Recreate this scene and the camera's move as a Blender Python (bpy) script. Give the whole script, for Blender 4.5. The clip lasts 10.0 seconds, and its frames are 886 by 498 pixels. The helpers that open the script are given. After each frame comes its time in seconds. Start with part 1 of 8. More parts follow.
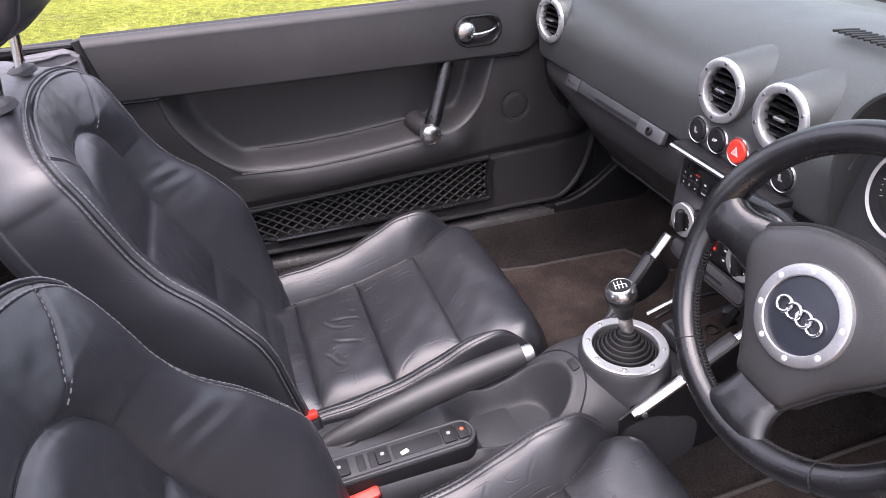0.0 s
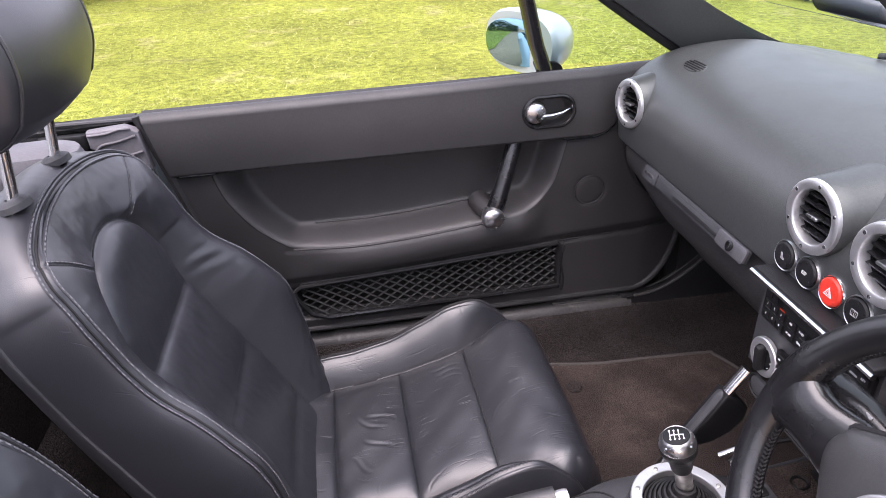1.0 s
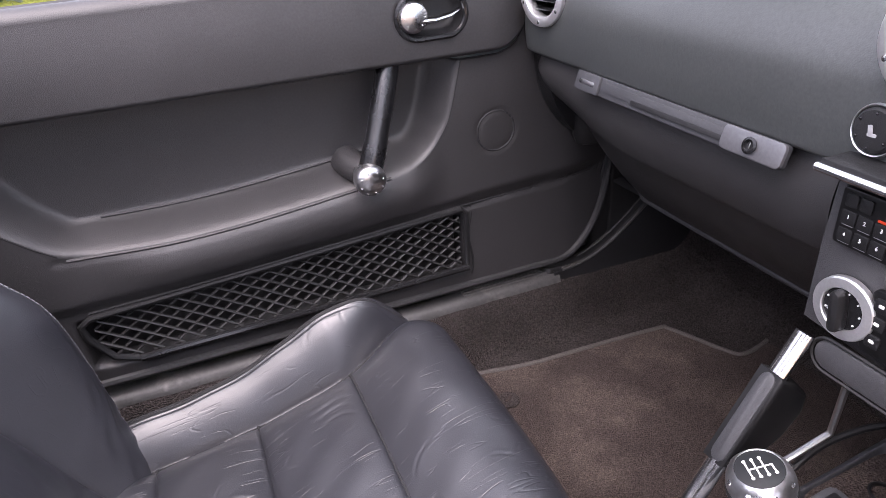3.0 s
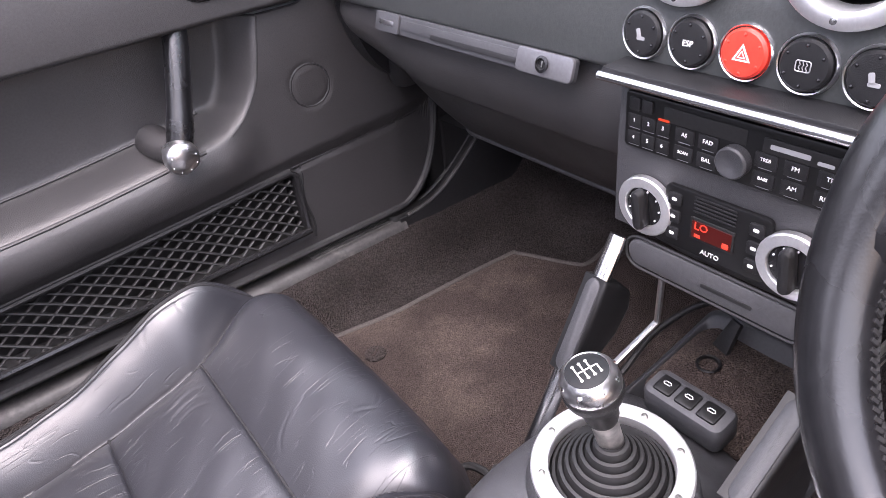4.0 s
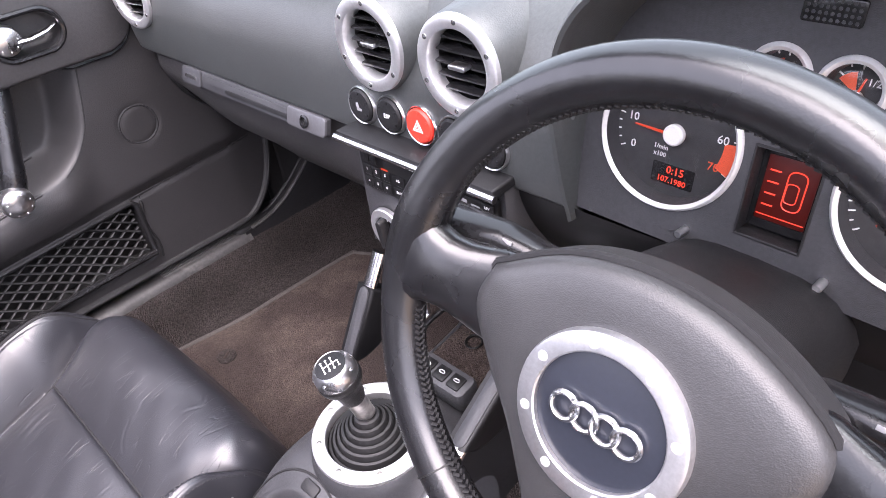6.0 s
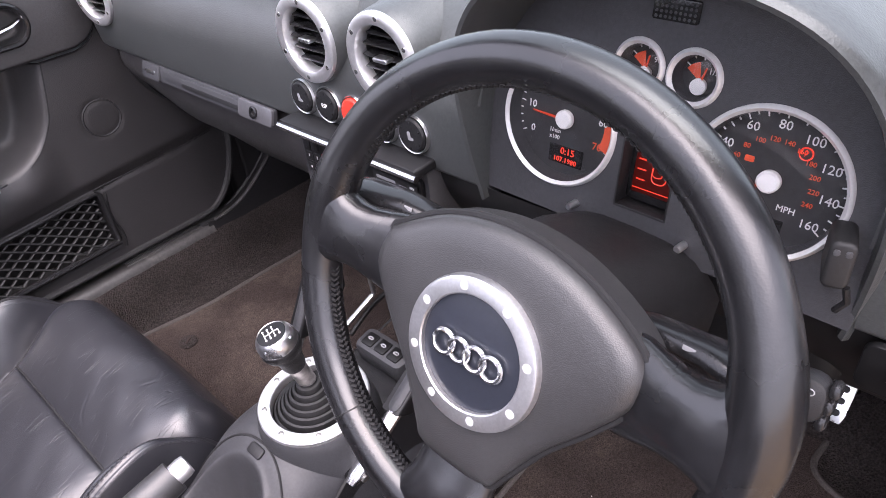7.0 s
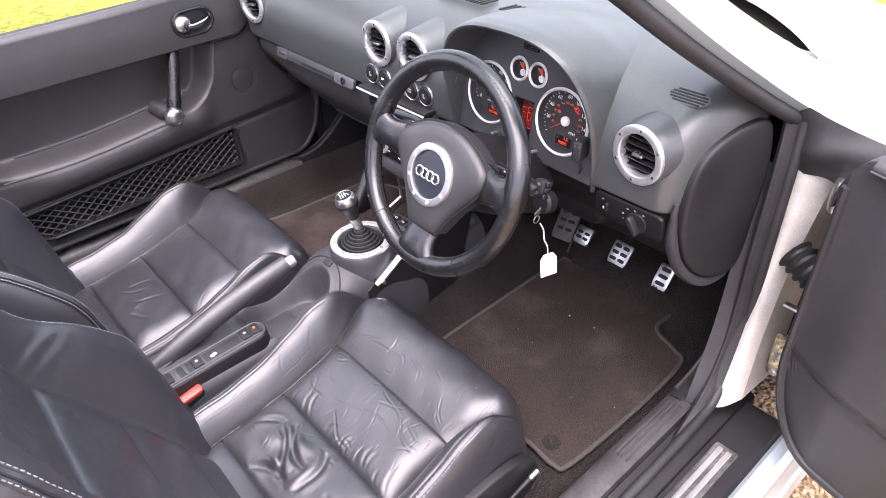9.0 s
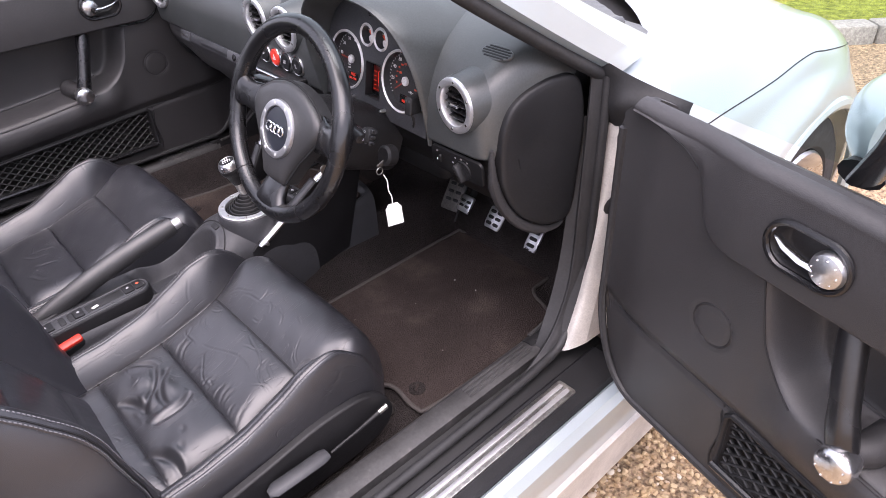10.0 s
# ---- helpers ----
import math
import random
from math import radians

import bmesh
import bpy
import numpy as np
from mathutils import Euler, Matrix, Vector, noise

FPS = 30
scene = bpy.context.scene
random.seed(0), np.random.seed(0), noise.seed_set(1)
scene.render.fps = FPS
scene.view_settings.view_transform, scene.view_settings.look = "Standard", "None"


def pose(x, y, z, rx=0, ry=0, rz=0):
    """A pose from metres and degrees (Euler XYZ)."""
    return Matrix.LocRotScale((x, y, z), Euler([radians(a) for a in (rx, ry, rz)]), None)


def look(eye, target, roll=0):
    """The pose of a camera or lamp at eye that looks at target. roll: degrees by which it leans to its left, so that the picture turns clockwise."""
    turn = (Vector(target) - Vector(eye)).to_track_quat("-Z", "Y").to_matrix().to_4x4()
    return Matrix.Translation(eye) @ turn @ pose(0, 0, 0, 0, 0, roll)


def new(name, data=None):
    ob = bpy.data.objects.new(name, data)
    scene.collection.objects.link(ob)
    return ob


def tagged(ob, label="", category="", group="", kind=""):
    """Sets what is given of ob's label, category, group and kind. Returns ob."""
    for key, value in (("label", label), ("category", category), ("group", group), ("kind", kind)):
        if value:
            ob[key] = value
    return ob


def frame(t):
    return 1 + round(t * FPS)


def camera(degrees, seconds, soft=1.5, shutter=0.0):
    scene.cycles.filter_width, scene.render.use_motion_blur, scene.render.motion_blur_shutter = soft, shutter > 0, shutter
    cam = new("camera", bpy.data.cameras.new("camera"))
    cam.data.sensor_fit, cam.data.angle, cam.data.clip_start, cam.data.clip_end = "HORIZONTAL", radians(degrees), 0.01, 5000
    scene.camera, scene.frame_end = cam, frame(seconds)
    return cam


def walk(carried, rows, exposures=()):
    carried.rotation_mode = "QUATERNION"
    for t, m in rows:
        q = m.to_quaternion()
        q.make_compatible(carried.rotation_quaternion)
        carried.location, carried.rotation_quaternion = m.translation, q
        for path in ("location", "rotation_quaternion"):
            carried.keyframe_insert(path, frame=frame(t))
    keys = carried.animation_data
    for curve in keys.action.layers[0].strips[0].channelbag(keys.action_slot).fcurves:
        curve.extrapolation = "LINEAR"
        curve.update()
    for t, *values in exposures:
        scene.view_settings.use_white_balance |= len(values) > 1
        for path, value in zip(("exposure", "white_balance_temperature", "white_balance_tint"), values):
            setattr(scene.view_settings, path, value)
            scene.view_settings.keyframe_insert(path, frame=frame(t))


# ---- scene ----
cam = camera(67.6, 10.0, soft=0.6)
PATH = [
    (0, (-0.105, -0.721, 1.229), (0.432, 0.869, 0.141), -1.2),
    (0.5, (0.014, -0.667, 1.255), (0.316, 1.022, 0.227), -2.2),
    (1, (0.039, -0.6, 1.27), (0.29, 1.121, 0.283), -2.6),
    (1.5, (0.019, -0.503, 1.238), (0.318, 1.228, 0.281), -2.6),
    (2, (0.008, -0.394, 1.137), (0.344, 1.33, 0.181), -2.8),
    (2.2, (0.015, -0.36, 1.091), (0.375, 1.361, 0.138), -2.7),
    (3.3, (0.13, -0.244, 0.989), (0.869, 1.332, 0.003), -4.7),
    (3.5, (0.142, -0.247, 0.987), (0.945, 1.28, -0.024), -5.4),
    (4, (0.144, -0.267, 0.984), (1.058, 1.121, -0.129), -7.8),
    (4.5, (0.086, -0.308, 0.993), (1.001, 0.965, -0.249), -9.4),
    (5, (0.08, -0.36, 1.006), (1.029, 0.871, -0.252), -8.9),
    (5.5, (0.137, -0.418, 1.034), (1.159, 0.798, -0.181), -7.9),
    (5.7, (0.169, -0.438, 1.069), (1.215, 0.767, -0.137), -7.7),
    (6.8, (0.208, -0.533, 1.131), (1.343, 0.602, -0.062), -6.6),
    (7, (0.179, -0.555, 1.118), (1.305, 0.588, -0.076), -6.1),
    (7.5, (0.097, -0.694, 1.106), (1.172, 0.483, -0.102), -5.2),
    (8, (-0.001, -0.9, 1.167), (1.041, 0.315, -0.031), -4.3),
    (8.5, (-0.163, -0.964, 1.238), (0.842, 0.289, 0.046), -4.0),
    (9, (-0.199, -1.09, 1.354), (0.831, 0.148, 0.169), -3.3),
    (9.5, (-0.13, -1.273, 1.34), (0.941, -0.065, 0.159), -3.1),
    (10, (-0.113, -1.371, 1.305), (0.963, -0.142, 0.151), -2.8),
]
walk(cam, [(t, look(eye, target, roll)) for t, eye, target, roll in PATH], exposures=[(0.0, 2.20, 6500, 25), (1.5, 2.05, 6500, 25), (2.2, 2.14, 6500, 25), (3.5, 2.86, 6500, 25), (4.5, 3.08, 6500, 25), (5.5, 3.18, 6500, 25), (7.0, 2.53, 6500, 25), (8.5, 2.87, 6500, 25), (9.0, 2.75, 6500, 25), (9.5, 2.50, 6500, 25), (10.0, 2.00, 6500, 25)])

# ---------- light ----------
world = bpy.data.worlds.new("sky")
scene.world = world
world.use_nodes = True
wn, wl = world.node_tree.nodes, world.node_tree.links
sky = wn.new("ShaderNodeTexSky")
sky.sky_type, sky.sun_disc = "NISHITA", False
sky.sun_elevation, sky.sun_rotation = radians(68), radians(218)
sky.air_density, sky.dust_density, sky.ozone_density = 1.0, 4.0, 1.0
soften = wn.new("ShaderNodeMix")
soften.data_type = "RGBA"
soften.inputs["Factor"].default_value = 0.55
soften.inputs["B"].default_value = (8.2, 8.6, 9.2, 1)
wl.new(sky.outputs["Color"], soften.inputs["A"])
wl.new(soften.outputs["Result"], wn["Background"].inputs["Color"])
wn["Background"].inputs["Strength"].default_value = 0.078

sun = new("sun", bpy.data.lights.new("sun", "SUN"))
sun.data.energy, sun.data.angle, sun.data.color = 1.5, radians(70), (1.0, 0.97, 0.95)
SUN_FROM = Vector((-0.22, -0.28, 0.9))
sun.matrix_world = look(SUN_FROM * 10, (0, 0, 0))


# ---------- materials ----------
def surface(name, color, rough, metal=0.0, grain=None, blotch=None, bump=None, crease=None, spec=0.5, coat=0.0, dark=None, rough_var=0.0):
    """A procedural surface. grain, blotch: (scale, amount); bump: (scale, metres); crease: (scale, metres)."""
    m = bpy.data.materials.new(name)
    m.use_nodes = True
    n, l = m.node_tree.nodes, m.node_tree.links
    b = n["Principled BSDF"]
    b.inputs["Roughness"].default_value, b.inputs["Metallic"].default_value = rough, metal
    b.inputs["Specular IOR Level"].default_value = spec
    b.inputs["Coat Weight"].default_value = coat
    b.inputs["Coat Roughness"].default_value = 0.08
    b.inputs["Base Color"].default_value = (*color, 1)
    co = n.new("ShaderNodeTexCoord")

    def noise_at(scale, detail=4.0, rough_=0.55):
        t = n.new("ShaderNodeTexNoise")
        t.inputs["Scale"].default_value, t.inputs["Detail"].default_value, t.inputs["Roughness"].default_value = scale, detail, rough_
        l.new(co.outputs["Object"], t.inputs["Vector"])
        return t.outputs["Fac"]

    def ramp(sock, lo, hi, a, c):
        r = n.new("ShaderNodeMapRange")
        for key, v in zip(("From Min", "From Max", "To Min", "To Max"), (lo, hi, a, c)):
            r.inputs[key].default_value = v
        l.new(sock, r.inputs["Value"])
        return r.outputs["Result"]

    def times(a, c):
        q = n.new("ShaderNodeMath")
        q.operation = "MULTIPLY"
        l.new(a, q.inputs[0])
        l.new(c, q.inputs[1])
        return q.outputs[0]

    value = None
    for some in (grain, blotch):
        if some:
            f = ramp(noise_at(some[0]), 0.3, 0.7, 1 - some[1], 1 + some[1])
            value = f if value is None else times(value, f)
    if value is not None:
        mix = n.new("ShaderNodeVectorMath")
        mix.operation = "SCALE"
        if dark:
            two = n.new("ShaderNodeMix")
            two.data_type = "RGBA"
            two.inputs["A"].default_value, two.inputs["B"].default_value = (*color, 1), (*dark[0], 1)
            l.new(ramp(noise_at(dark[1], 5.0), dark[2], dark[2] + 0.12, 0, 1), two.inputs["Factor"])
            l.new(two.outputs["Result"], mix.inputs[0])
        else:
            mix.inputs[0].default_value = color
        l.new(value, mix.inputs["Scale"])
        l.new(mix.outputs["Vector"], b.inputs["Base Color"])
    if rough_var:
        l.new(ramp(noise_at(9.0, 5.0), 0.3, 0.7, rough - rough_var, rough + rough_var), b.inputs["Roughness"])
    normal = None
    if crease:
        t = n.new("ShaderNodeTexNoise")
        t.noise_type = "RIDGED_MULTIFRACTAL"
        t.inputs["Scale"].default_value, t.inputs["Detail"].default_value = crease[0], 3.0
        t.inputs["Distortion"].default_value = 0.6
        l.new(co.outputs["Object"], t.inputs["Vector"])
        bp = n.new("ShaderNodeBump")
        bp.inputs["Distance"].default_value = crease[1]
        bp.invert = True
        l.new(ramp(t.outputs["Fac"], 0.55, 1.0, 0, 1), bp.inputs["Height"])
        normal = bp.outputs["Normal"]
    if bump:
        bp = n.new("ShaderNodeBump")
        bp.inputs["Distance"].default_value = bump[1]
        v = n.new("ShaderNodeTexVoronoi")
        v.inputs["Scale"].default_value = bump[0]
        l.new(co.outputs["Object"], v.inputs["Vector"])
        l.new(v.outputs["Distance"], bp.inputs["Height"])
        if normal is not None:
            l.new(normal, bp.inputs["Normal"])
        normal = bp.outputs["Normal"]
    if normal is not None:
        l.new(normal, b.inputs["Normal"])
    return m


def glowing(name, color, strength):
    m = bpy.data.materials.new(name)
    m.use_nodes = True
    b = m.node_tree.nodes["Principled BSDF"]
    b.inputs["Base Color"].default_value = (*[c * 0.07 for c in color], 1)
    b.inputs["Emission Color"].default_value, b.inputs["Emission Strength"].default_value = (*color, 1), strength
    b.inputs["Roughness"].default_value = 0.4
    return m


def leather(name, color, rough, wrinkle, coat=0.5, patch=0.5):
    """Dyed hide: pore grain, long thin creases that come and go, and worn sheen."""
    m = bpy.data.materials.new(name)
    m.use_nodes = True
    n, l = m.node_tree.nodes, m.node_tree.links
    b = n["Principled BSDF"]
    co = n.new("ShaderNodeTexCoord")

    def tex(kind, scale, **more):
        t = n.new(kind)
        t.inputs["Scale"].default_value = scale
        for k, v in more.items():
            t.inputs[k].default_value = v
        l.new(co.outputs["Object"], t.inputs["Vector"])
        return t

    def span(sock, lo, hi, a, c):
        r = n.new("ShaderNodeMapRange")
        for key, v in zip(("From Min", "From Max", "To Min", "To Max"), (lo, hi, a, c)):
            r.inputs[key].default_value = v
        l.new(sock, r.inputs["Value"])
        return r.outputs["Result"]
    soft = tex("ShaderNodeTexNoise", 7.0, Detail=5.0)
    lines = []
    for stretch, turn, width in (((2.6, 24.0, 6.0), 0.75, 0.008), ((2.2, 20.0, 6.0), -0.35, 0.007), ((3.0, 30.0, 6.0), 1.9, 0.007)):
        place = n.new("ShaderNodeMapping")
        place.inputs["Scale"].default_value, place.inputs["Rotation"].default_value = stretch, (0.2, 0.1, turn)
        l.new(co.outputs["Object"], place.inputs["Vector"])
        field = n.new("ShaderNodeTexNoise")
        field.inputs["Scale"].default_value, field.inputs["Detail"].default_value = 1.5, 1.6
        l.new(place.outputs["Vector"], field.inputs["Vector"])
        middle, size = n.new("ShaderNodeMath"), n.new("ShaderNodeMath")
        middle.operation, size.operation = "SUBTRACT", "ABSOLUTE"
        middle.inputs[1].default_value = 0.5
        l.new(field.outputs["Fac"], middle.inputs[0])
        l.new(middle.outputs[0], size.inputs[0])
        mask = span(tex("ShaderNodeTexNoise", 11.0 + turn * 9, Detail=2.0).outputs["Fac"], patch, patch + 0.10, 0.0, 1.0)
        line = span(size.outputs[0], 0.0, width, 1.0, 0.0)
        both = n.new("ShaderNodeMath")
        both.operation = "MULTIPLY"
        l.new(mask, both.inputs[0])
        l.new(line, both.inputs[1])
        lines.append(both.outputs[0])
    total = n.new("ShaderNodeMath")
    total.operation = "ADD"
    total.use_clamp = True
    l.new(lines[0], total.inputs[0])
    more = n.new("ShaderNodeMath")
    more.operation = "ADD"
    l.new(lines[1], more.inputs[0])
    l.new(lines[2], more.inputs[1])
    l.new(more.outputs[0], total.inputs[1])
    b1 = n.new("ShaderNodeBump")
    b1.invert = True
    b1.inputs["Distance"].default_value = wrinkle
    l.new(total.outputs[0], b1.inputs["Height"])
    pores = tex("ShaderNodeTexVoronoi", 800.0)
    b2 = n.new("ShaderNodeBump")
    b2.inputs["Distance"].default_value = 0.00009
    l.new(pores.outputs["Distance"], b2.inputs["Height"])
    l.new(b1.outputs["Normal"], b2.inputs["Normal"])
    l.new(b2.outputs["Normal"], b.inputs["Normal"])
    tint = n.new("ShaderNodeVectorMath")
    tint.operation = "SCALE"
    tint.inputs[0].default_value = color
    l.new(span(soft.outputs["Fac"], 0.3, 0.7, 0.88, 1.14), tint.inputs["Scale"])
    l.new(tint.outputs["Vector"], b.inputs["Base Color"])
    l.new(span(soft.outputs["Fac"], 0.3, 0.7, rough + 0.06, rough - 0.06), b.inputs["Roughness"])
    b.inputs["Specular IOR Level"].default_value = 0.75
    b.inputs["Coat Weight"].default_value, b.inputs["Coat Roughness"].default_value = coat, 0.42
    return m


LEATHER = leather("leather", (0.0195, 0.020, 0.0235), 0.36, 0.00042, 0.36, 0.47)
LEATHER_FRESH = leather("leather_less_worn", (0.018, 0.0185, 0.0225), 0.35, 0.00032, 0.25, 0.50)
LEATHER_PLAIN = leather("leather_smooth", (0.022, 0.0225, 0.0275), 0.37, 0.00020, 0.44, 0.58)
WHEEL_LEATHER = surface("wheel_leather", (0.008, 0.008, 0.009), 0.27, grain=(160, 0.25), blotch=(20, 0.3), bump=(700, 0.00004), crease=(26, 0.00003), rough_var=0.07, spec=0.8)
DARK_THREAD = surface("dark_thread", (0.030, 0.030, 0.034), 0.7, grain=(600, 0.3))
THREAD = surface("thread", (0.17, 0.17, 0.18), 0.7, grain=(600, 0.3))
DASH = surface("dash_skin", (0.050, 0.054, 0.054), 0.38, grain=(300, 0.15), blotch=(6, 0.12), bump=(650, 0.00013), rough_var=0.05, spec=0.7)
DOOR_SKIN = surface("door_skin", (0.031, 0.030, 0.031), 0.46, grain=(300, 0.15), blotch=(5, 0.18), bump=(900, 0.00025), rough_var=0.05, spec=0.5)
HUB_SKIN = surface("hub_skin", (0.030, 0.030, 0.031), 0.42, grain=(400, 0.15), blotch=(12, 0.15), bump=(1100, 0.00012), rough_var=0.06, spec=0.7)
# Darker copy of DOOR_SKIN: shade low in the cabin is put into the colour.
DOOR_LOWER = surface("door_lower_skin", (0.028, 0.027, 0.028), 0.45, grain=(300, 0.15), blotch=(5, 0.2), bump=(900, 0.00025), rough_var=0.06, spec=0.6)
HUB_DISC = surface("hub_disc", (0.018, 0.021, 0.030), 0.34, grain=(300, 0.1), spec=0.7)
SEAM_DARK = surface("seam_dark", (0.008, 0.008, 0.009), 0.7, grain=(300, 0.2))
PLASTIC = surface("black_plastic", (0.012, 0.012, 0.013), 0.45, spec=0.35, grain=(250, 0.2), blotch=(12, 0.2), bump=(1300, 0.0002), rough_var=0.08)
SOFT_GREY = surface("soft_grey_plastic", (0.040, 0.041, 0.045), 0.48, grain=(300, 0.15), blotch=(10, 0.2), bump=(1300, 0.0002), rough_var=0.06)
GLOSS_BLACK = surface("gloss_black", (0.012, 0.012, 0.013), 0.22, grain=(150, 0.2), blotch=(10, 0.2))
RUBBER = surface("rubber", (0.009, 0.009, 0.0095), 0.58, grain=(300, 0.25), blotch=(18, 0.25))
SEAL = surface("seal_rubber", (0.018, 0.018, 0.019), 0.60, grain=(200, 0.25), blotch=(15, 0.3))
SCUFFED = surface("scuffed_plastic", (0.036, 0.035, 0.035), 0.5, grain=(150, 0.3), blotch=(10, 0.35), bump=(900, 0.0002), dark=((0.085, 0.080, 0.076), 18, 0.58))
CARPET = surface("carpet", (0.033, 0.028, 0.027), 0.95, grain=(300, 0.6), blotch=(7, 0.25), bump=(330, 0.004), spec=0.1)
MAT = surface("mat_pile", (0.048, 0.037, 0.034), 0.95, grain=(420, 0.6), blotch=(5, 0.22), bump=(480, 0.0025), spec=0.1, dark=((0.074, 0.058, 0.051), 6, 0.50))
MAT_EDGE = surface("mat_edge", (0.055, 0.048, 0.045), 0.85, grain=(500, 0.4))
ALU = surface("satin_aluminium", (0.70, 0.70, 0.71), 0.30, metal=1.0, grain=(300, 0.08), blotch=(30, 0.08), rough_var=0.06)
SATIN = surface("satin_ring", (0.76, 0.76, 0.77), 0.42, metal=0.9, grain=(400, 0.05), blotch=(30, 0.06), rough_var=0.05)
HUB_METAL = surface("hub_ring_metal", (0.56, 0.56, 0.57), 0.42, metal=0.95, grain=(400, 0.08), blotch=(30, 0.10), rough_var=0.06)
BRIGHT = surface("bright_aluminium", (0.82, 0.82, 0.83), 0.20, metal=1.0, grain=(300, 0.06), rough_var=0.05)
STEEL = surface("bare_steel", (0.45, 0.44, 0.42), 0.38, metal=1.0, grain=(120, 0.3), blotch=(20, 0.3))
RUST = surface("greasy_hinge", (0.36, 0.30, 0.20), 0.55, metal=0.5, grain=(140, 0.5), blotch=(40, 0.5), dark=((0.10, 0.06, 0.03), 60, 0.5))
PAINT = surface("silver_paint", (0.42, 0.485, 0.505), 0.32, metal=0.35, grain=(900, 0.06), blotch=(4, 0.05), coat=0.8)
DUSTY_PAINT = surface("dusty_silver_paint", (0.55, 0.52, 0.48), 0.5, metal=0.2, grain=(300, 0.12), blotch=(12, 0.2), coat=0.2)
WHITE_PAINT = surface("white_print", (0.75, 0.75, 0.75), 0.6, grain=(300, 0.05))
GREY_PRINT = surface("grey_print", (0.30, 0.30, 0.31), 0.6, grain=(300, 0.05))
RED_PRINT = surface("red_print", (0.75, 0.10, 0.04), 0.5, grain=(300, 0.05))
RED_PLASTIC = surface("red_plastic", (0.75, 0.05, 0.03), 0.35, grain=(200, 0.12), blotch=(40, 0.12))
PAPER = surface("paper", (0.82, 0.81, 0.78), 0.75, grain=(120, 0.08))
DIAL = surface("dial_face", (0.030, 0.030, 0.032), 0.55, grain=(200, 0.15))
NEEDLE = glowing("needle", (1.0, 0.09, 0.03), 0.10)
LCD_RED = glowing("red_screen", (0.45, 0.02, 0.01), 0.010)
DULL_METAL = surface("dull_metal", (0.10, 0.092, 0.085), 0.5, metal=0.6, grain=(200, 0.2), blotch=(20, 0.3))
STACK_GREY = surface("stack_grey", (0.056, 0.056, 0.060), 0.50, grain=(300, 0.15), blotch=(10, 0.15), bump=(900, 0.0003), rough_var=0.06)
MATT_BLACK = surface("matt_black", (0.006, 0.006, 0.0065), 0.42, grain=(300, 0.2), blotch=(12, 0.2), spec=0.35)
GUIDE = surface("pale_grey_plastic", (0.14, 0.136, 0.148), 0.5, grain=(250, 0.12), blotch=(14, 0.18), bump=(1000, 0.0002))
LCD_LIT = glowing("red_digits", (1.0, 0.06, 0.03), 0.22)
TYRE = surface("tyre", (0.022, 0.022, 0.023), 0.8, grain=(80, 0.3), blotch=(10, 0.3))
HEDGE = surface("hedge_leaf", (0.035, 0.060, 0.022), 0.6, grain=(40, 0.5), blotch=(3, 0.4))
KERB = surface("kerb_stone", (0.27, 0.25, 0.22), 0.85, grain=(60, 0.3), blotch=(5, 0.3), bump=(120, 0.003))


def vary(m, hue):
    """Lets each loose piece of a mesh differ a little."""
    n, l = m.node_tree.nodes, m.node_tree.links
    b = n["Principled BSDF"]
    g = n.new("ShaderNodeNewGeometry")
    r = n.new("ShaderNodeValToRGB")
    r.color_ramp.elements[0].color, r.color_ramp.elements[1].color = (*hue[0], 1), (*hue[1], 1)
    for at, c in hue[2:]:
        e = r.color_ramp.elements.new(at)
        e.color = (*c, 1)
    l.new(g.outputs["Random Per Island"], r.inputs["Fac"])
    l.new(r.outputs["Color"], b.inputs["Base Color"])
    return m


STONE = vary(surface("pebbles", (0.4, 0.3, 0.2), 0.7), ((0.24, 0.15, 0.08), (0.62, 0.55, 0.45), (0.3, (0.40, 0.28, 0.15)), (0.6, (0.50, 0.38, 0.23)), (0.85, (0.33, 0.22, 0.13))))
BLADE = vary(surface("grass_blades", (0.2, 0.3, 0.05), 0.6), ((0.20, 0.25, 0.036), (0.40, 0.39, 0.12), (0.35, (0.25, 0.285, 0.048)), (0.7, (0.31, 0.33, 0.075))))
GRAVEL = surface("gravel", (0.33, 0.235, 0.14), 0.9, grain=(55, 0.55), blotch=(2, 0.15), bump=(70, 0.012), dark=((0.16, 0.10, 0.06), 90, 0.5))
LAWN = surface("lawn", (0.215, 0.240, 0.040), 0.9, grain=(22, 0.42), blotch=(0.9, 0.25), bump=(60, 0.02), dark=((0.29, 0.285, 0.095), 2.2, 0.57), spec=0.15)


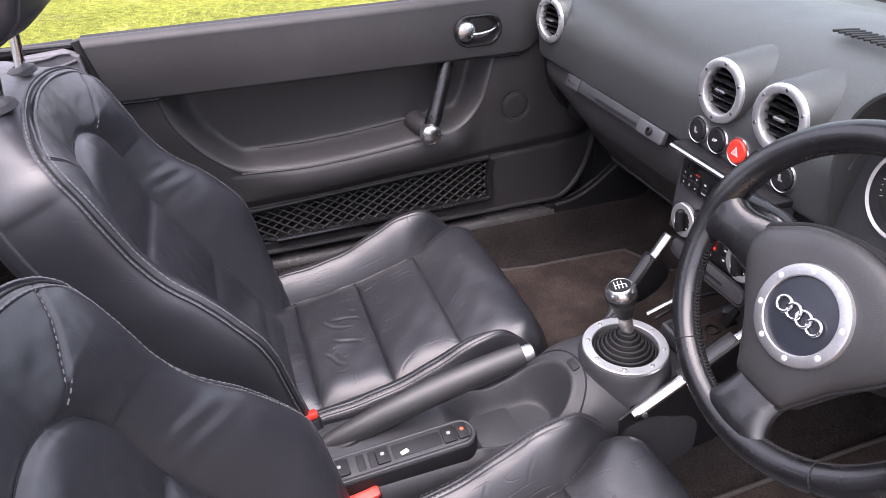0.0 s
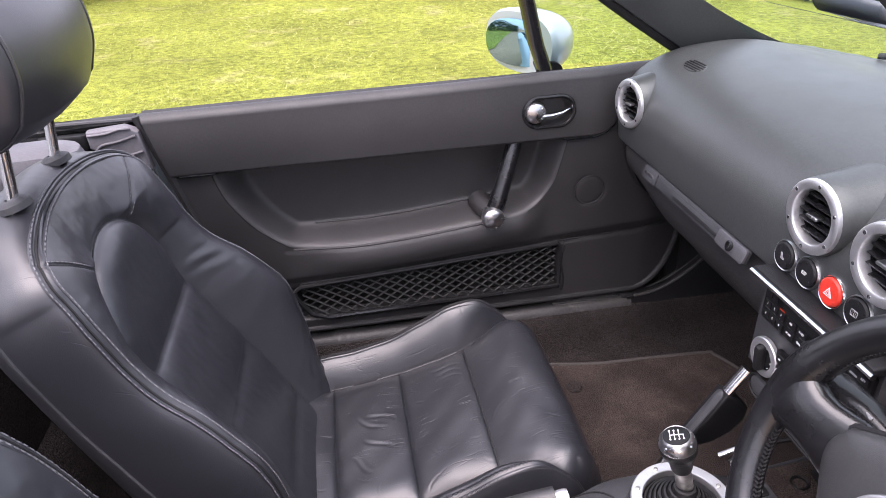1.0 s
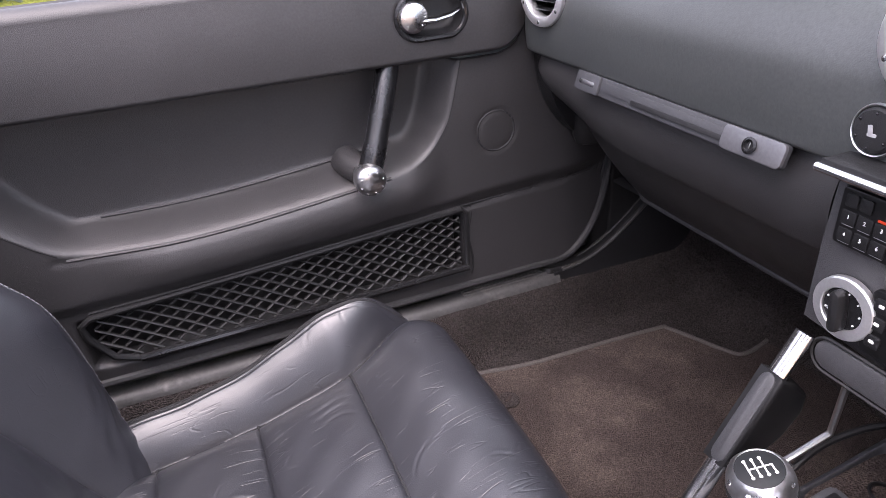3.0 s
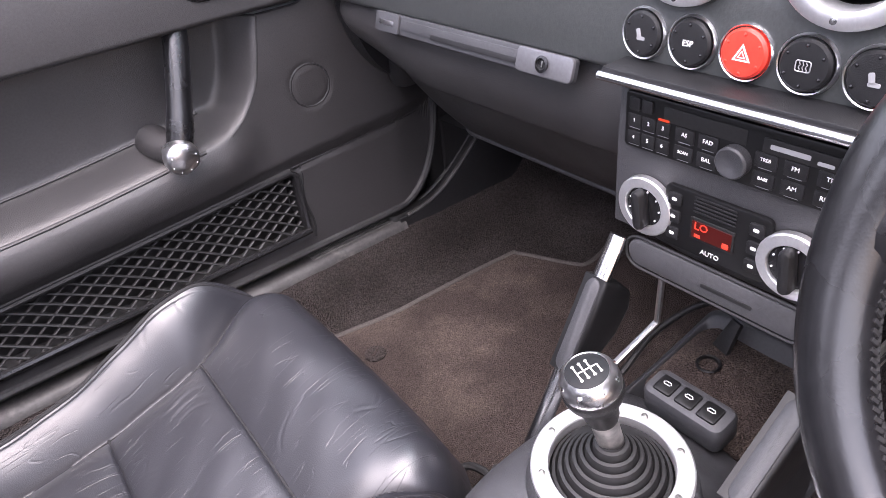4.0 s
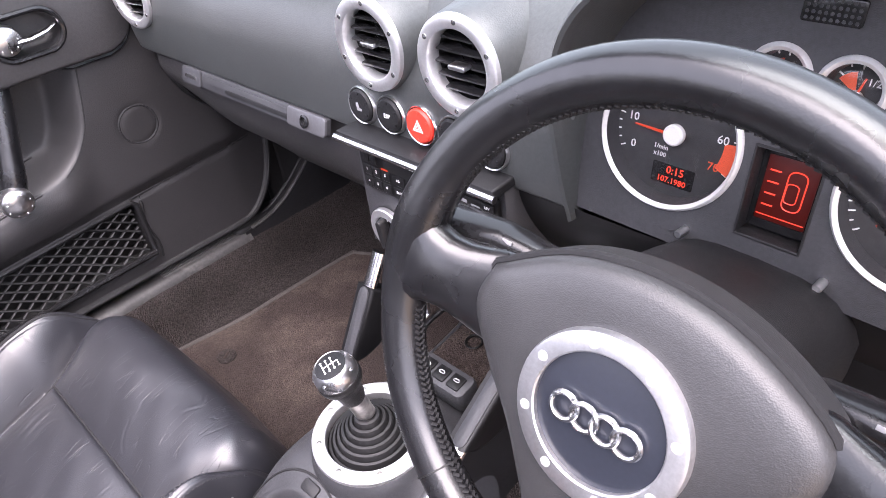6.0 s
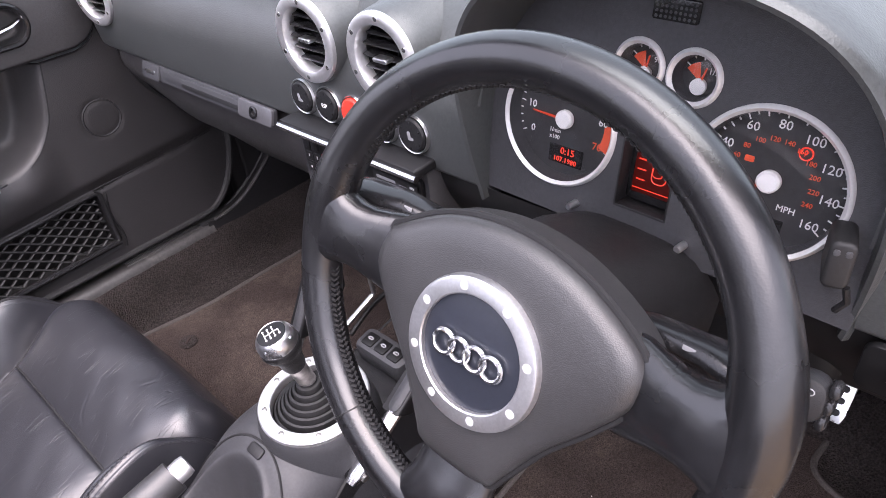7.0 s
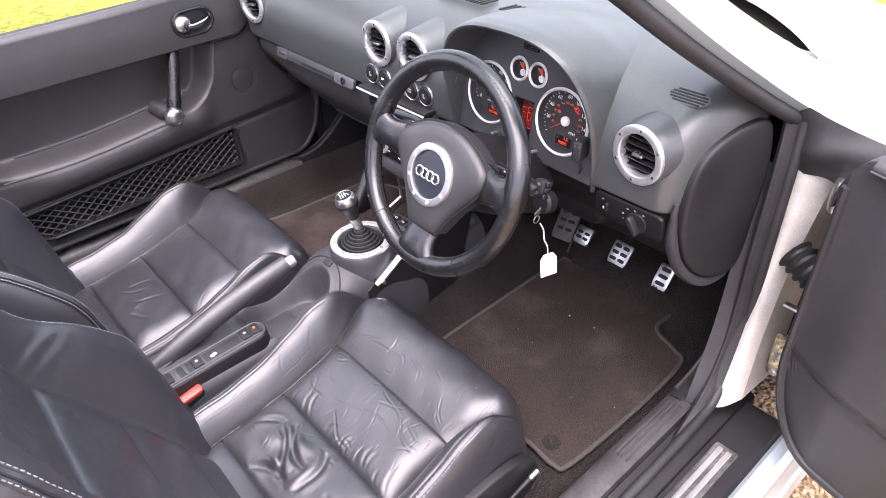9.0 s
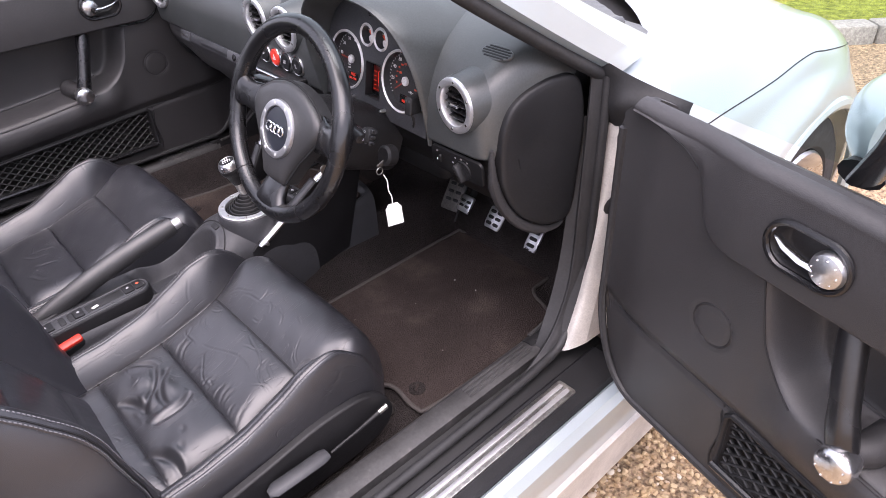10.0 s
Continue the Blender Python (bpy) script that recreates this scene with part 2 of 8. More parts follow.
def glass(name, color, rough=0.0):
    m = bpy.data.materials.new(name)
    m.use_nodes = True
    n, l = m.node_tree.nodes, m.node_tree.links
    out = n["Material Output"]
    clear, gloss, mix, face = n.new("ShaderNodeBsdfTransparent"), n.new("ShaderNodeBsdfGlossy"), n.new("ShaderNodeMixShader"), n.new("ShaderNodeLayerWeight")
    power, more = n.new("ShaderNodeMath"), n.new("ShaderNodeMath")
    power.operation, more.operation = "POWER", "MULTIPLY_ADD"
    power.inputs[1].default_value, more.inputs[1].default_value, more.inputs[2].default_value = 5.0, 0.85, 0.05
    face.inputs["Blend"].default_value = 0.5
    clear.inputs["Color"].default_value = (*color, 1)
    gloss.inputs["Roughness"].default_value = rough
    l.new(face.outputs["Facing"], power.inputs[0])
    l.new(power.outputs[0], more.inputs[0])
    l.new(more.outputs[0], mix.inputs[0])
    l.new(clear.outputs[0], mix.inputs[1])
    l.new(gloss.outputs[0], mix.inputs[2])
    l.new(mix.outputs[0], out.inputs["Surface"])
    return m


GLASS = glass("window_glass", (0.80, 0.90, 0.88))
LENS = glass("dial_lens", (0.93, 0.93, 0.93))
BLUE_MIRROR = surface("blue_mirror", (0.26, 0.46, 0.56), 0.03, metal=1.0)
MIRROR = surface("mirror_silver", (0.75, 0.85, 0.88), 0.02, metal=1.0)


# ---------- mesh tools: each gives (verts, faces) ----------
def grid(nu, nv, fn, wrap_u=False):
    v = [tuple(fn(i / nu, j / nv)) for j in range(nv + 1) for i in range(nu + (0 if wrap_u else 1))]
    w = nu if wrap_u else nu + 1
    f = [(j * w + i, j * w + (i + 1) % w, (j + 1) * w + (i + 1) % w, (j + 1) * w + i) for j in range(nv) for i in range(nu)]
    return v, f


def glide(table, x):
    """A smooth curve through (x, value) pairs."""
    n = len(table)
    if x <= table[0][0]:
        return table[0][1]
    for k in range(n - 1):
        (x0, y0), (x1, y1) = table[k], table[k + 1]
        if x <= x1:
            h = x1 - x0
            m0 = (y1 - table[k - 1][1]) / (x1 - table[k - 1][0]) if k else (y1 - y0) / h
            m1 = (table[k + 2][1] - y0) / (table[k + 2][0] - x0) if k + 2 < n else (y1 - y0) / h
            t = (x - x0) / h
            return (2 * t**3 - 3 * t * t + 1) * y0 + (t**3 - 2 * t * t + t) * h * m0 + (3 * t * t - 2 * t**3) * y1 + (t**3 - t * t) * h * m1
    return table[-1][1]


def loft(rings, caps=True):
    k = len(rings[0])
    v = [tuple(p) for r in rings for p in r]
    f = [(j * k + i, j * k + (i + 1) % k, (j + 1) * k + (i + 1) % k, (j + 1) * k + i) for j in range(len(rings) - 1) for i in range(k)]
    if caps:
        f += [tuple(reversed(range(k))), tuple(range((len(rings) - 1) * k, len(rings) * k))]
    return v, f


def tube(path, r, n=10, closed=False, flat=1.0):
    """A round bar along a path; r a number or one for each point."""
    p = [Vector(q) for q in path]
    rs = [r] * len(p) if isinstance(r, (int, float)) else r
    rings, side = [], None
    for i, q in enumerate(p):
        a, b = (p[i - 1], p[(i + 1) % len(p)]) if closed else (p[max(i - 1, 0)], p[min(i + 1, len(p) - 1)])
        d = (b - a).normalized()
        if side is None:
            side = d.orthogonal().normalized() if abs(d.z) > 0.95 else d.cross(Vector((0, 0, 1))).normalized()
        side = (side - d * side.dot(d)).normalized()
        up = side.cross(d)
        rings.append([q + rs[i] * (math.cos(t) * side + flat * math.sin(t) * up) for t in (2 * math.pi * k / n for k in range(n))])
    v, f = loft(rings, caps=not closed)
    if closed:
        m = len(rings) - 1
        f += [(m * n + i, m * n + (i + 1) % n, (i + 1) % n, i) for i in range(n)]
    return v, f


def lathe(profile, m, n=40, closed=False, caps=False):
    """Turns (radius, height) round the z axis of the pose m."""
    rings = [[m @ Vector((r * math.cos(a), r * math.sin(a), h)) for a in (2 * math.pi * k / n for k in range(n))] for r, h in profile]
    v, f = loft(rings, caps=caps)
    if closed:
        m_ = len(rings) - 1
        f += [(m_ * n + i, m_ * n + (i + 1) % n, (i + 1) % n, i) for i in range(n)]
    return v, f


def slab(outline, h, m, bevel=0.002, steps=2):
    """A plate from a 2D outline (counter-clockwise), from height 0 to h of the pose m, with its upper rim rounded."""
    k = len(outline)
    o = [Vector(p) for p in outline]
    out = []
    for i in range(k):
        e, g = (o[i] - o[i - 1]), (o[(i + 1) % k] - o[i])
        a, b = Vector((e.y, -e.x)), Vector((g.y, -g.x))
        s = (a.normalized() if a.length else a) + (b.normalized() if b.length else b)
        out.append(s.normalized() if s.length > 1e-6 else Vector((0, 0)))
    levels = [(0, 0.0)] + [(h - bevel + bevel * math.sin(t), bevel * (1 - math.cos(t))) for t in (math.pi / 2 * q / steps for q in range(steps + 1))]
    return loft([[m @ Vector((*(p - d * inset), z)) for p, d in zip(o, out)] for z, inset in levels])


def rounded(w, h, r, n=5, cx=0.0, cy=0.0):
    """The outline of a rounded rectangle."""
    r = min(r, w / 2 - 1e-5, h / 2 - 1e-5)
    pts = []
    for sx, sy, a0 in ((1, -1, -90), (1, 1, 0), (-1, 1, 90), (-1, -1, 180)):
        for q in range(n + 1):
            a = radians(a0 + 90 * q / n)
            pts.append((cx + sx * (w / 2 - r) + r * math.cos(a), cy + sy * (h / 2 - r) + r * math.sin(a)))
    return pts


def block(w, d, h, m, r=0.004):
    """A box with rounded edges, w by d by h, whose middle is at the pose m."""
    bev = min(r, w / 2.2, d / 2.2, h / 2.2)
    o = rounded(w, d, bev * 1.5, 3)
    rings = []
    for z, i in ((-h / 2, bev), (-h / 2 + bev * 0.3, bev * 0.3), (-h / 2 + bev, 0), (h / 2 - bev, 0), (h / 2 - bev * 0.3, bev * 0.3), (h / 2, bev)):
        rings.append([m @ Vector((x * (1 - 2 * i / w), y * (1 - 2 * i / d), z)) for x, y in o])
    return loft(rings)


def join(*some):
    v, f = [], []
    for a, b in some:
        k = len(v)
        v += list(a)
        f += [tuple(i + k for i in q) for q in b]
    return v, f


def mirrored(shape):
    v, f = shape
    return [(x, -y, z) for x, y, z in v], [tuple(reversed(q)) for q in f]


def smoothstep(a, b, x):
    t = min(max((x - a) / (b - a), 0.0), 1.0)
    return t * t * (3 - 2 * t)


def lerp(table, x):
    return float(np.interp(x, [a for a, _ in table], [b for _, b in table]))


def curve(points, n=8):
    """A smooth line through the points."""
    p = [Vector(q) for q in points]
    p = [2 * p[0] - p[1]] + p + [2 * p[-1] - p[-2]]
    out = []
    for i in range(1, len(p) - 2):
        for k in range(n):
            t = k / n
            a, b, c, d = p[i - 1 : i + 3]
            out.append(0.5 * (2 * b + (c - a) * t + (2 * a - 5 * b + 4 * c - d) * t**2 + (3 * b - a - 3 * c + d) * t**3))
    return out + [p[-2]]


WORLD = {}


def thing(name, at, label, category, group="", kind=""):
    ob = new(name)
    ob.empty_display_size = 0.05
    ob.location = at
    WORLD[ob.name] = Matrix.Translation(at)
    return tagged(ob, label, category, group, kind)


def mesh(name, shape, material, sharp=38):
    me = bpy.data.meshes.new(name)
    me.from_pydata([tuple(p) for p in shape[0]], [], shape[1])
    me.validate()
    bm = bmesh.new()
    bm.from_mesh(me)
    bmesh.ops.recalc_face_normals(bm, faces=bm.faces)
    bm.to_mesh(me)
    bm.free()
    me.materials.append(material)
    me.shade_smooth()
    me.set_sharp_from_angle(angle=radians(sharp))
    return me


def part(name, shape, material, parent, label="", sharp=38):
    """One mesh, given in world places, as a part of a thing or of a part."""
    me = shape if isinstance(shape, bpy.types.Mesh) else mesh(name, shape, material, sharp)
    ob = new(name, me)
    ob.parent = parent
    ob.matrix_parent_inverse = WORLD[parent.name].inverted()
    WORLD[ob.name] = Matrix.Identity(4)
    return tagged(ob, label)


def single(name, shape, material, label, category, kind="", sharp=38, group=""):
    """A thing that is one mesh."""
    ob = new(name, mesh(name, shape, material, sharp))
    WORLD[ob.name] = Matrix.Identity(4)
    return tagged(ob, label, category, group, kind)


def letters(text, size, m, material, parent, name="lettering", depth=0.0003):
    """Words in the built-in font, centred on the pose m."""
    c = bpy.data.curves.new("text", "FONT")
    c.body, c.size, c.extrude, c.align_x, c.align_y, c.resolution_u = text, size, depth, "CENTER", "CENTER", 2
    tmp = bpy.data.objects.new("text", c)
    me = bpy.data.meshes.new_from_object(tmp)
    bpy.data.objects.remove(tmp)
    me.transform(m)
    me.materials.clear()
    me.materials.append(material)
    return part(name, me, material, parent)


def face_frame(origin, right, up):
    """A pose whose x runs to the right, y up and z out of a face."""
    r, u = Vector(right).normalized(), Vector(up).normalized()
    z = r.cross(u).normalized()
    u = z.cross(r)
    return Matrix(((r.x, u.x, z.x, origin[0]), (r.y, u.y, z.y, origin[1]), (r.z, u.z, z.z, origin[2]), (0, 0, 0, 1)))


# ---------- ground ----------
def ground_sheets():
    single("ground", grid(60, 60, lambda u, v: ((u - 0.5) * 600, (v - 0.5) * 600, -0.012)), GRAVEL, "golden brown gravel drive under the car", "gravel", "structure")

    def lawn_side(u, v):
        x, y = -60 + 130 * u, 2.0 + 90 * v**2
        return x, y, 0.02 + 0.02 * noise.noise((x * 0.7, y * 0.7, 0)) + 0.012 * max(y - 25, 0)
    single("lawn", grid(160, 60, lawn_side), LAWN, "sunlit mown lawn beside the drive", "lawn", "structure")

    def behind_kerb(u, v):
        p = KERB_FOOT + KERB_RUN * (-0.95 + 50 * u * u) + KERB_OUT * (0.13 + 40 * v * v)
        return p.x, min(p.y, 2.02), 0.075 + 0.015 * noise.noise((p.x * 2, p.y * 2, 3))
    single("lawn", grid(60, 60, behind_kerb), LAWN, "mown lawn behind the kerb", "lawn", "structure")
    for k in range(9):
        kerb = part_kerb(-0.4 + k * 0.93)
        single("kerb_stone", kerb, KERB, "weathered pale kerb stone edging the lawn", "kerb", "structure", group="kerb stones")

    rng = np.random.default_rng(4)
    n = 60000
    x, y = rng.uniform(-6, 7.5, n), 2.0 + 9.5 * rng.random(n) ** 1.5
    h, a = rng.uniform(0.012, 0.032, n), rng.uniform(0, 2 * math.pi, n)
    tip = rng.normal(0, 0.045, (n, 2))
    w = rng.uniform(0.003, 0.007, n)
    base = np.full(n, 0.012)
    p = np.stack([np.stack([x - w * np.cos(a), y - w * np.sin(a), base], 1), np.stack([x + w * np.cos(a), y + w * np.sin(a), base], 1),
                  np.stack([x + tip[:, 0], y + tip[:, 1], base + h], 1)], 1).reshape(-1, 3)
    me = bpy.data.meshes.new("grass")
    me.from_pydata(p.tolist(), [], np.arange(3 * n).reshape(-1, 3).tolist())
    me.materials.append(BLADE)
    tagged(new("grass", me), "short green and straw-coloured grass blades", "grass", kind="stuff")

    n = 12000
    x, y = rng.uniform(0.15, 2.2, n), -0.86 - 1.15 * rng.random(n)
    s = rng.uniform(0.003, 0.0075, n) * (1 + 0.5 * (rng.random(n) > 0.93))
    ico = bmesh.new()
    bmesh.ops.create_icosphere(ico, subdivisions=1, radius=1.0)
    ball = np.array([tuple(q.co) for q in ico.verts])
    tri = np.array([[q.index for q in f.verts] for f in ico.faces])
    ico.free()
    m = len(ball)
    jit = 1 + 0.13 * rng.normal(size=(n, m, 1))
    stretch = rng.uniform(0.7, 1.3, (n, 1, 3)) * np.array([1, 1, 0.65])
    ang = rng.uniform(0, 6.28, n)
    rot = np.stack([np.stack([np.cos(ang), -np.sin(ang), 0 * ang], 1), np.stack([np.sin(ang), np.cos(ang), 0 * ang], 1), np.tile([0, 0, 1.0], (n, 1))], 1)
    v = np.einsum("nij,nkj->nki", rot, ball[None] * jit * stretch) * s[:, None, None] + np.stack([x, y, -0.012 + 0.25 * s], 1)[:, None]
    me = bpy.data.meshes.new("gravel")
    me.from_pydata(v.reshape(-1, 3).tolist(), [], (tri[None] + m * np.arange(n)[:, None, None]).reshape(-1, 3).tolist())
    me.materials.append(STONE)
    tagged(new("pebbles", me), "loose tan and brown pebbles on the drive", "gravel", kind="stuff")


KERB_FOOT, KERB_RUN, KERB_OUT = Vector((4.14, -0.219, 0)), Vector((0.749, -0.663, 0)), Vector((0.663, 0.749, 0))


def part_kerb(a):
    p = KERB_FOOT + KERB_RUN * a + KERB_OUT * 0.075
    return block(0.15, 0.92, 0.20, pose(p.x, p.y, -0.008, 0, random.uniform(-1, 1), 48.5 + random.uniform(-0.6, 0.6)), 0.012)


def hedge_row():
    """A far hedge of many leaf clumps."""
    rng = np.random.default_rng(9)
    n = 15000
    along = rng.uniform(-16, 22, n)
    x, y, z = -3.4 + 0.85 * along - 0.53 * 0.6 * rng.normal(0, 1, n), 9.5 + 0.53 * along + 0.6 * rng.normal(0, 1, n), 0.05 + 2.4 * rng.random(n) ** 0.8
    z *= 0.8 + 0.25 * np.sin(x * 0.9) * np.sin(x * 0.37 + 1)
    q = rng.normal(0, 0.10, (n, 3, 3)) + np.stack([x, y, z], 1)[:, None]
    me = bpy.data.meshes.new("hedge")
    me.from_pydata(q.reshape(-1, 3).tolist(), [], np.arange(3 * n).reshape(-1, 3).tolist())
    me.materials.append(HEDGE)
    tagged(new("hedge", me), "dark green hedge at the far edge of the lawn", "hedge", kind="stuff")


ground_sheets()
hedge_row()

# ---------- car body: floor, sills, pillars, screen, front ----------
body = thing("car_body", (0.5, 0, 0.0), "silver convertible car body with its roof down, on gravel", "car body", kind="structure")


def floor_pan():
    # Carpeted pan with a centre tunnel, toe board and sides.
    def fn(u, v):
        x, y = -0.55 + 1.72 * u, -0.70 + 1.40 * v
        z = 0.205 + 0.33 * smoothstep(0.97, 1.17, x)
        z += 0.14 * (1 - smoothstep(0.07, 0.135, abs(y + 0.01)))
        z += 0.105 * smoothstep(0.648, 0.692, abs(y)) + 0.0
        z += 0.28 * (1 - smoothstep(-0.5, -0.36, x))
        z += 0.0015 * noise.noise((x * 30, y * 30, 0))
        return x, y, z
    part("floor_carpet", grid(110, 100, fn), CARPET, body, "worn dark brown carpet", sharp=60)
    part("bulkhead", grid(2, 30, lambda u, v: (1.16 + 0.02 * u, -0.75 + 1.5 * v, 0.45 + 0.40 * u)), PLASTIC, body)
    part("underbody", block(1.95, 1.5, 0.06, pose(0.3, 0, 0.165), 0.02), RUBBER, body)


def sills(side):
    s = side

    def strip(name, profile, material, x0, x1, label="", n=30):
        rings = [[(x0 + (x1 - x0) * k / n, s * y, z) for y, z in profile] for k in range(n + 1)]
        return part(name, loft(rings), material, body, label)
    strip("sill_trim", [(0.686, 0.20), (0.686, 0.300), (0.692, 0.316), (0.702, 0.323), (0.728, 0.325), (0.742, 0.318), (0.745, 0.20)], SCUFFED, -0.42, 0.70, "scuffed dark plastic sill trim")
    for k in range(4):
        strip("groove", [(0.702 + 0.008 * k, 0.3235), (0.704 + 0.008 * k, 0.3262), (0.7065 + 0.008 * k, 0.3262), (0.7085 + 0.008 * k, 0.3240)], SCUFFED, 0.50, 0.68)
    strip("seal_channel", [(0.740, 0.18), (0.740, 0.292), (0.744, 0.300), (0.800, 0.292), (0.804, 0.285), (0.804, 0.18)], RUBBER, -0.42, 0.84, "black seal channel in the sill")
    strip("sill_step", [(0.80, 0.15), (0.80, 0.300), (0.805, 0.304), (0.880, 0.304), (0.886, 0.298), (0.886, 0.15)], PLASTIC, -0.42, 0.80, "black plastic sill step")
    strip("outer_sill", [(0.8865, 0.14), (0.8865, 0.296), (0.894, 0.303), (0.912, 0.300), (0.925, 0.285), (0.928, 0.20), (0.905, 0.14)], PAINT, -0.45, 1.06, "silver painted outer sill")
    strip("lower_skirt", [(0.89, 0.06), (0.90, 0.139), (0.927, 0.198), (0.935, 0.19), (0.93, 0.08)], DUSTY_PAINT, -0.45, 1.06, "dusty lower skirt")
    seal = curve([(0.832, 0.744, 0.880), (0.828, 0.748, 0.80), (0.820, 0.752, 0.62), (0.812, 0.757, 0.49), (0.790, 0.762, 0.405), (0.745, 0.766, 0.350), (0.66, 0.769, 0.318), (0.3, 0.771, 0.308), (-0.30, 0.771, 0.308), (-0.40, 0.765, 0.40), (-0.42, 0.755, 0.85)], 8)
    part("door_seal", tube([(x, s * y, z) for x, y, z in seal], 0.0095, 12), SEAL, body, "black rubber door seal")
    inner = curve([(0.815, 0.720, 0.880), (0.810, 0.724, 0.80), (0.800, 0.728, 0.62), (0.788, 0.733, 0.49), (0.762, 0.738, 0.415), (0.712, 0.744, 0.345), (0.62, 0.748, 0.293)], 8)
    flank = seal[:len(inner)]
    part("post_lining", grid(2, len(inner) - 1, lambda u, v: (inner[round(v * (len(inner) - 1))].x + 0.13 * u, s * (inner[round(v * (len(inner) - 1))].y + 0.003), inner[round(v * (len(inner) - 1))].z)), RUBBER, body, "black lining of the door post")

    def lip(u, v):
        k = round(v * (len(inner) - 1))
        p = inner[k].lerp(flank[k], u)
        h = 0.010 * math.sin(math.pi * u) ** 0.7 + 0.0035 * math.exp(-((u - 0.28) / 0.10) ** 2)
        return p.x - 0.9 * h, s * p.y, p.z + 0.5 * h
    part("door_seal_lip", grid(16, len(inner) - 1, lip), SEAL, body, "broad black rubber seal lip", sharp=80)
    # Kick panel in front of the sill trim.
    rings = []
    for k in range(13):
        t = k / 12
        x = 0.69 + 0.36 * t
        z = 0.325 + 0.20 * smoothstep(0.0, 1.0, t) ** 1.4
        rings.append([(x, s * 0.688, 0.20), (x, s * 0.690, z - 0.03), (x, s * 0.697, z), (x, s * 0.712, z + 0.004), (x, s * 0.745, z - 0.01), (x, s * 0.75, 0.20)])
    part("kick_panel", loft(rings), PLASTIC, body, "black footwell side panel")
    for y, up in ((0.698, 0.002), (0.720, 0.001)):
        part("panel_ridge", tube([(0.69 + 0.36 * t, s * y, 0.325 + 0.20 * smoothstep(0.0, 1.0, t) ** 1.4 + up) for t in np.linspace(0.05, 0.8, 20)], 0.0045, 6), SCUFFED, body)
    if s > 0:
        part("sill_filler", block(0.20, 0.07, 0.06, pose(0.77, 0.735, 0.305), 0.01), RUBBER, body)
        part("seal_carrier", block(0.07, 0.03, 0.56, pose(0.828, 0.738, 0.61), 0.008), RUBBER, body)
    part("side_liner", block(0.36, 0.02, 0.54, pose(1.005, s * 0.728, 0.53), 0.004), RUBBER, body, "black liner beside the footwell")


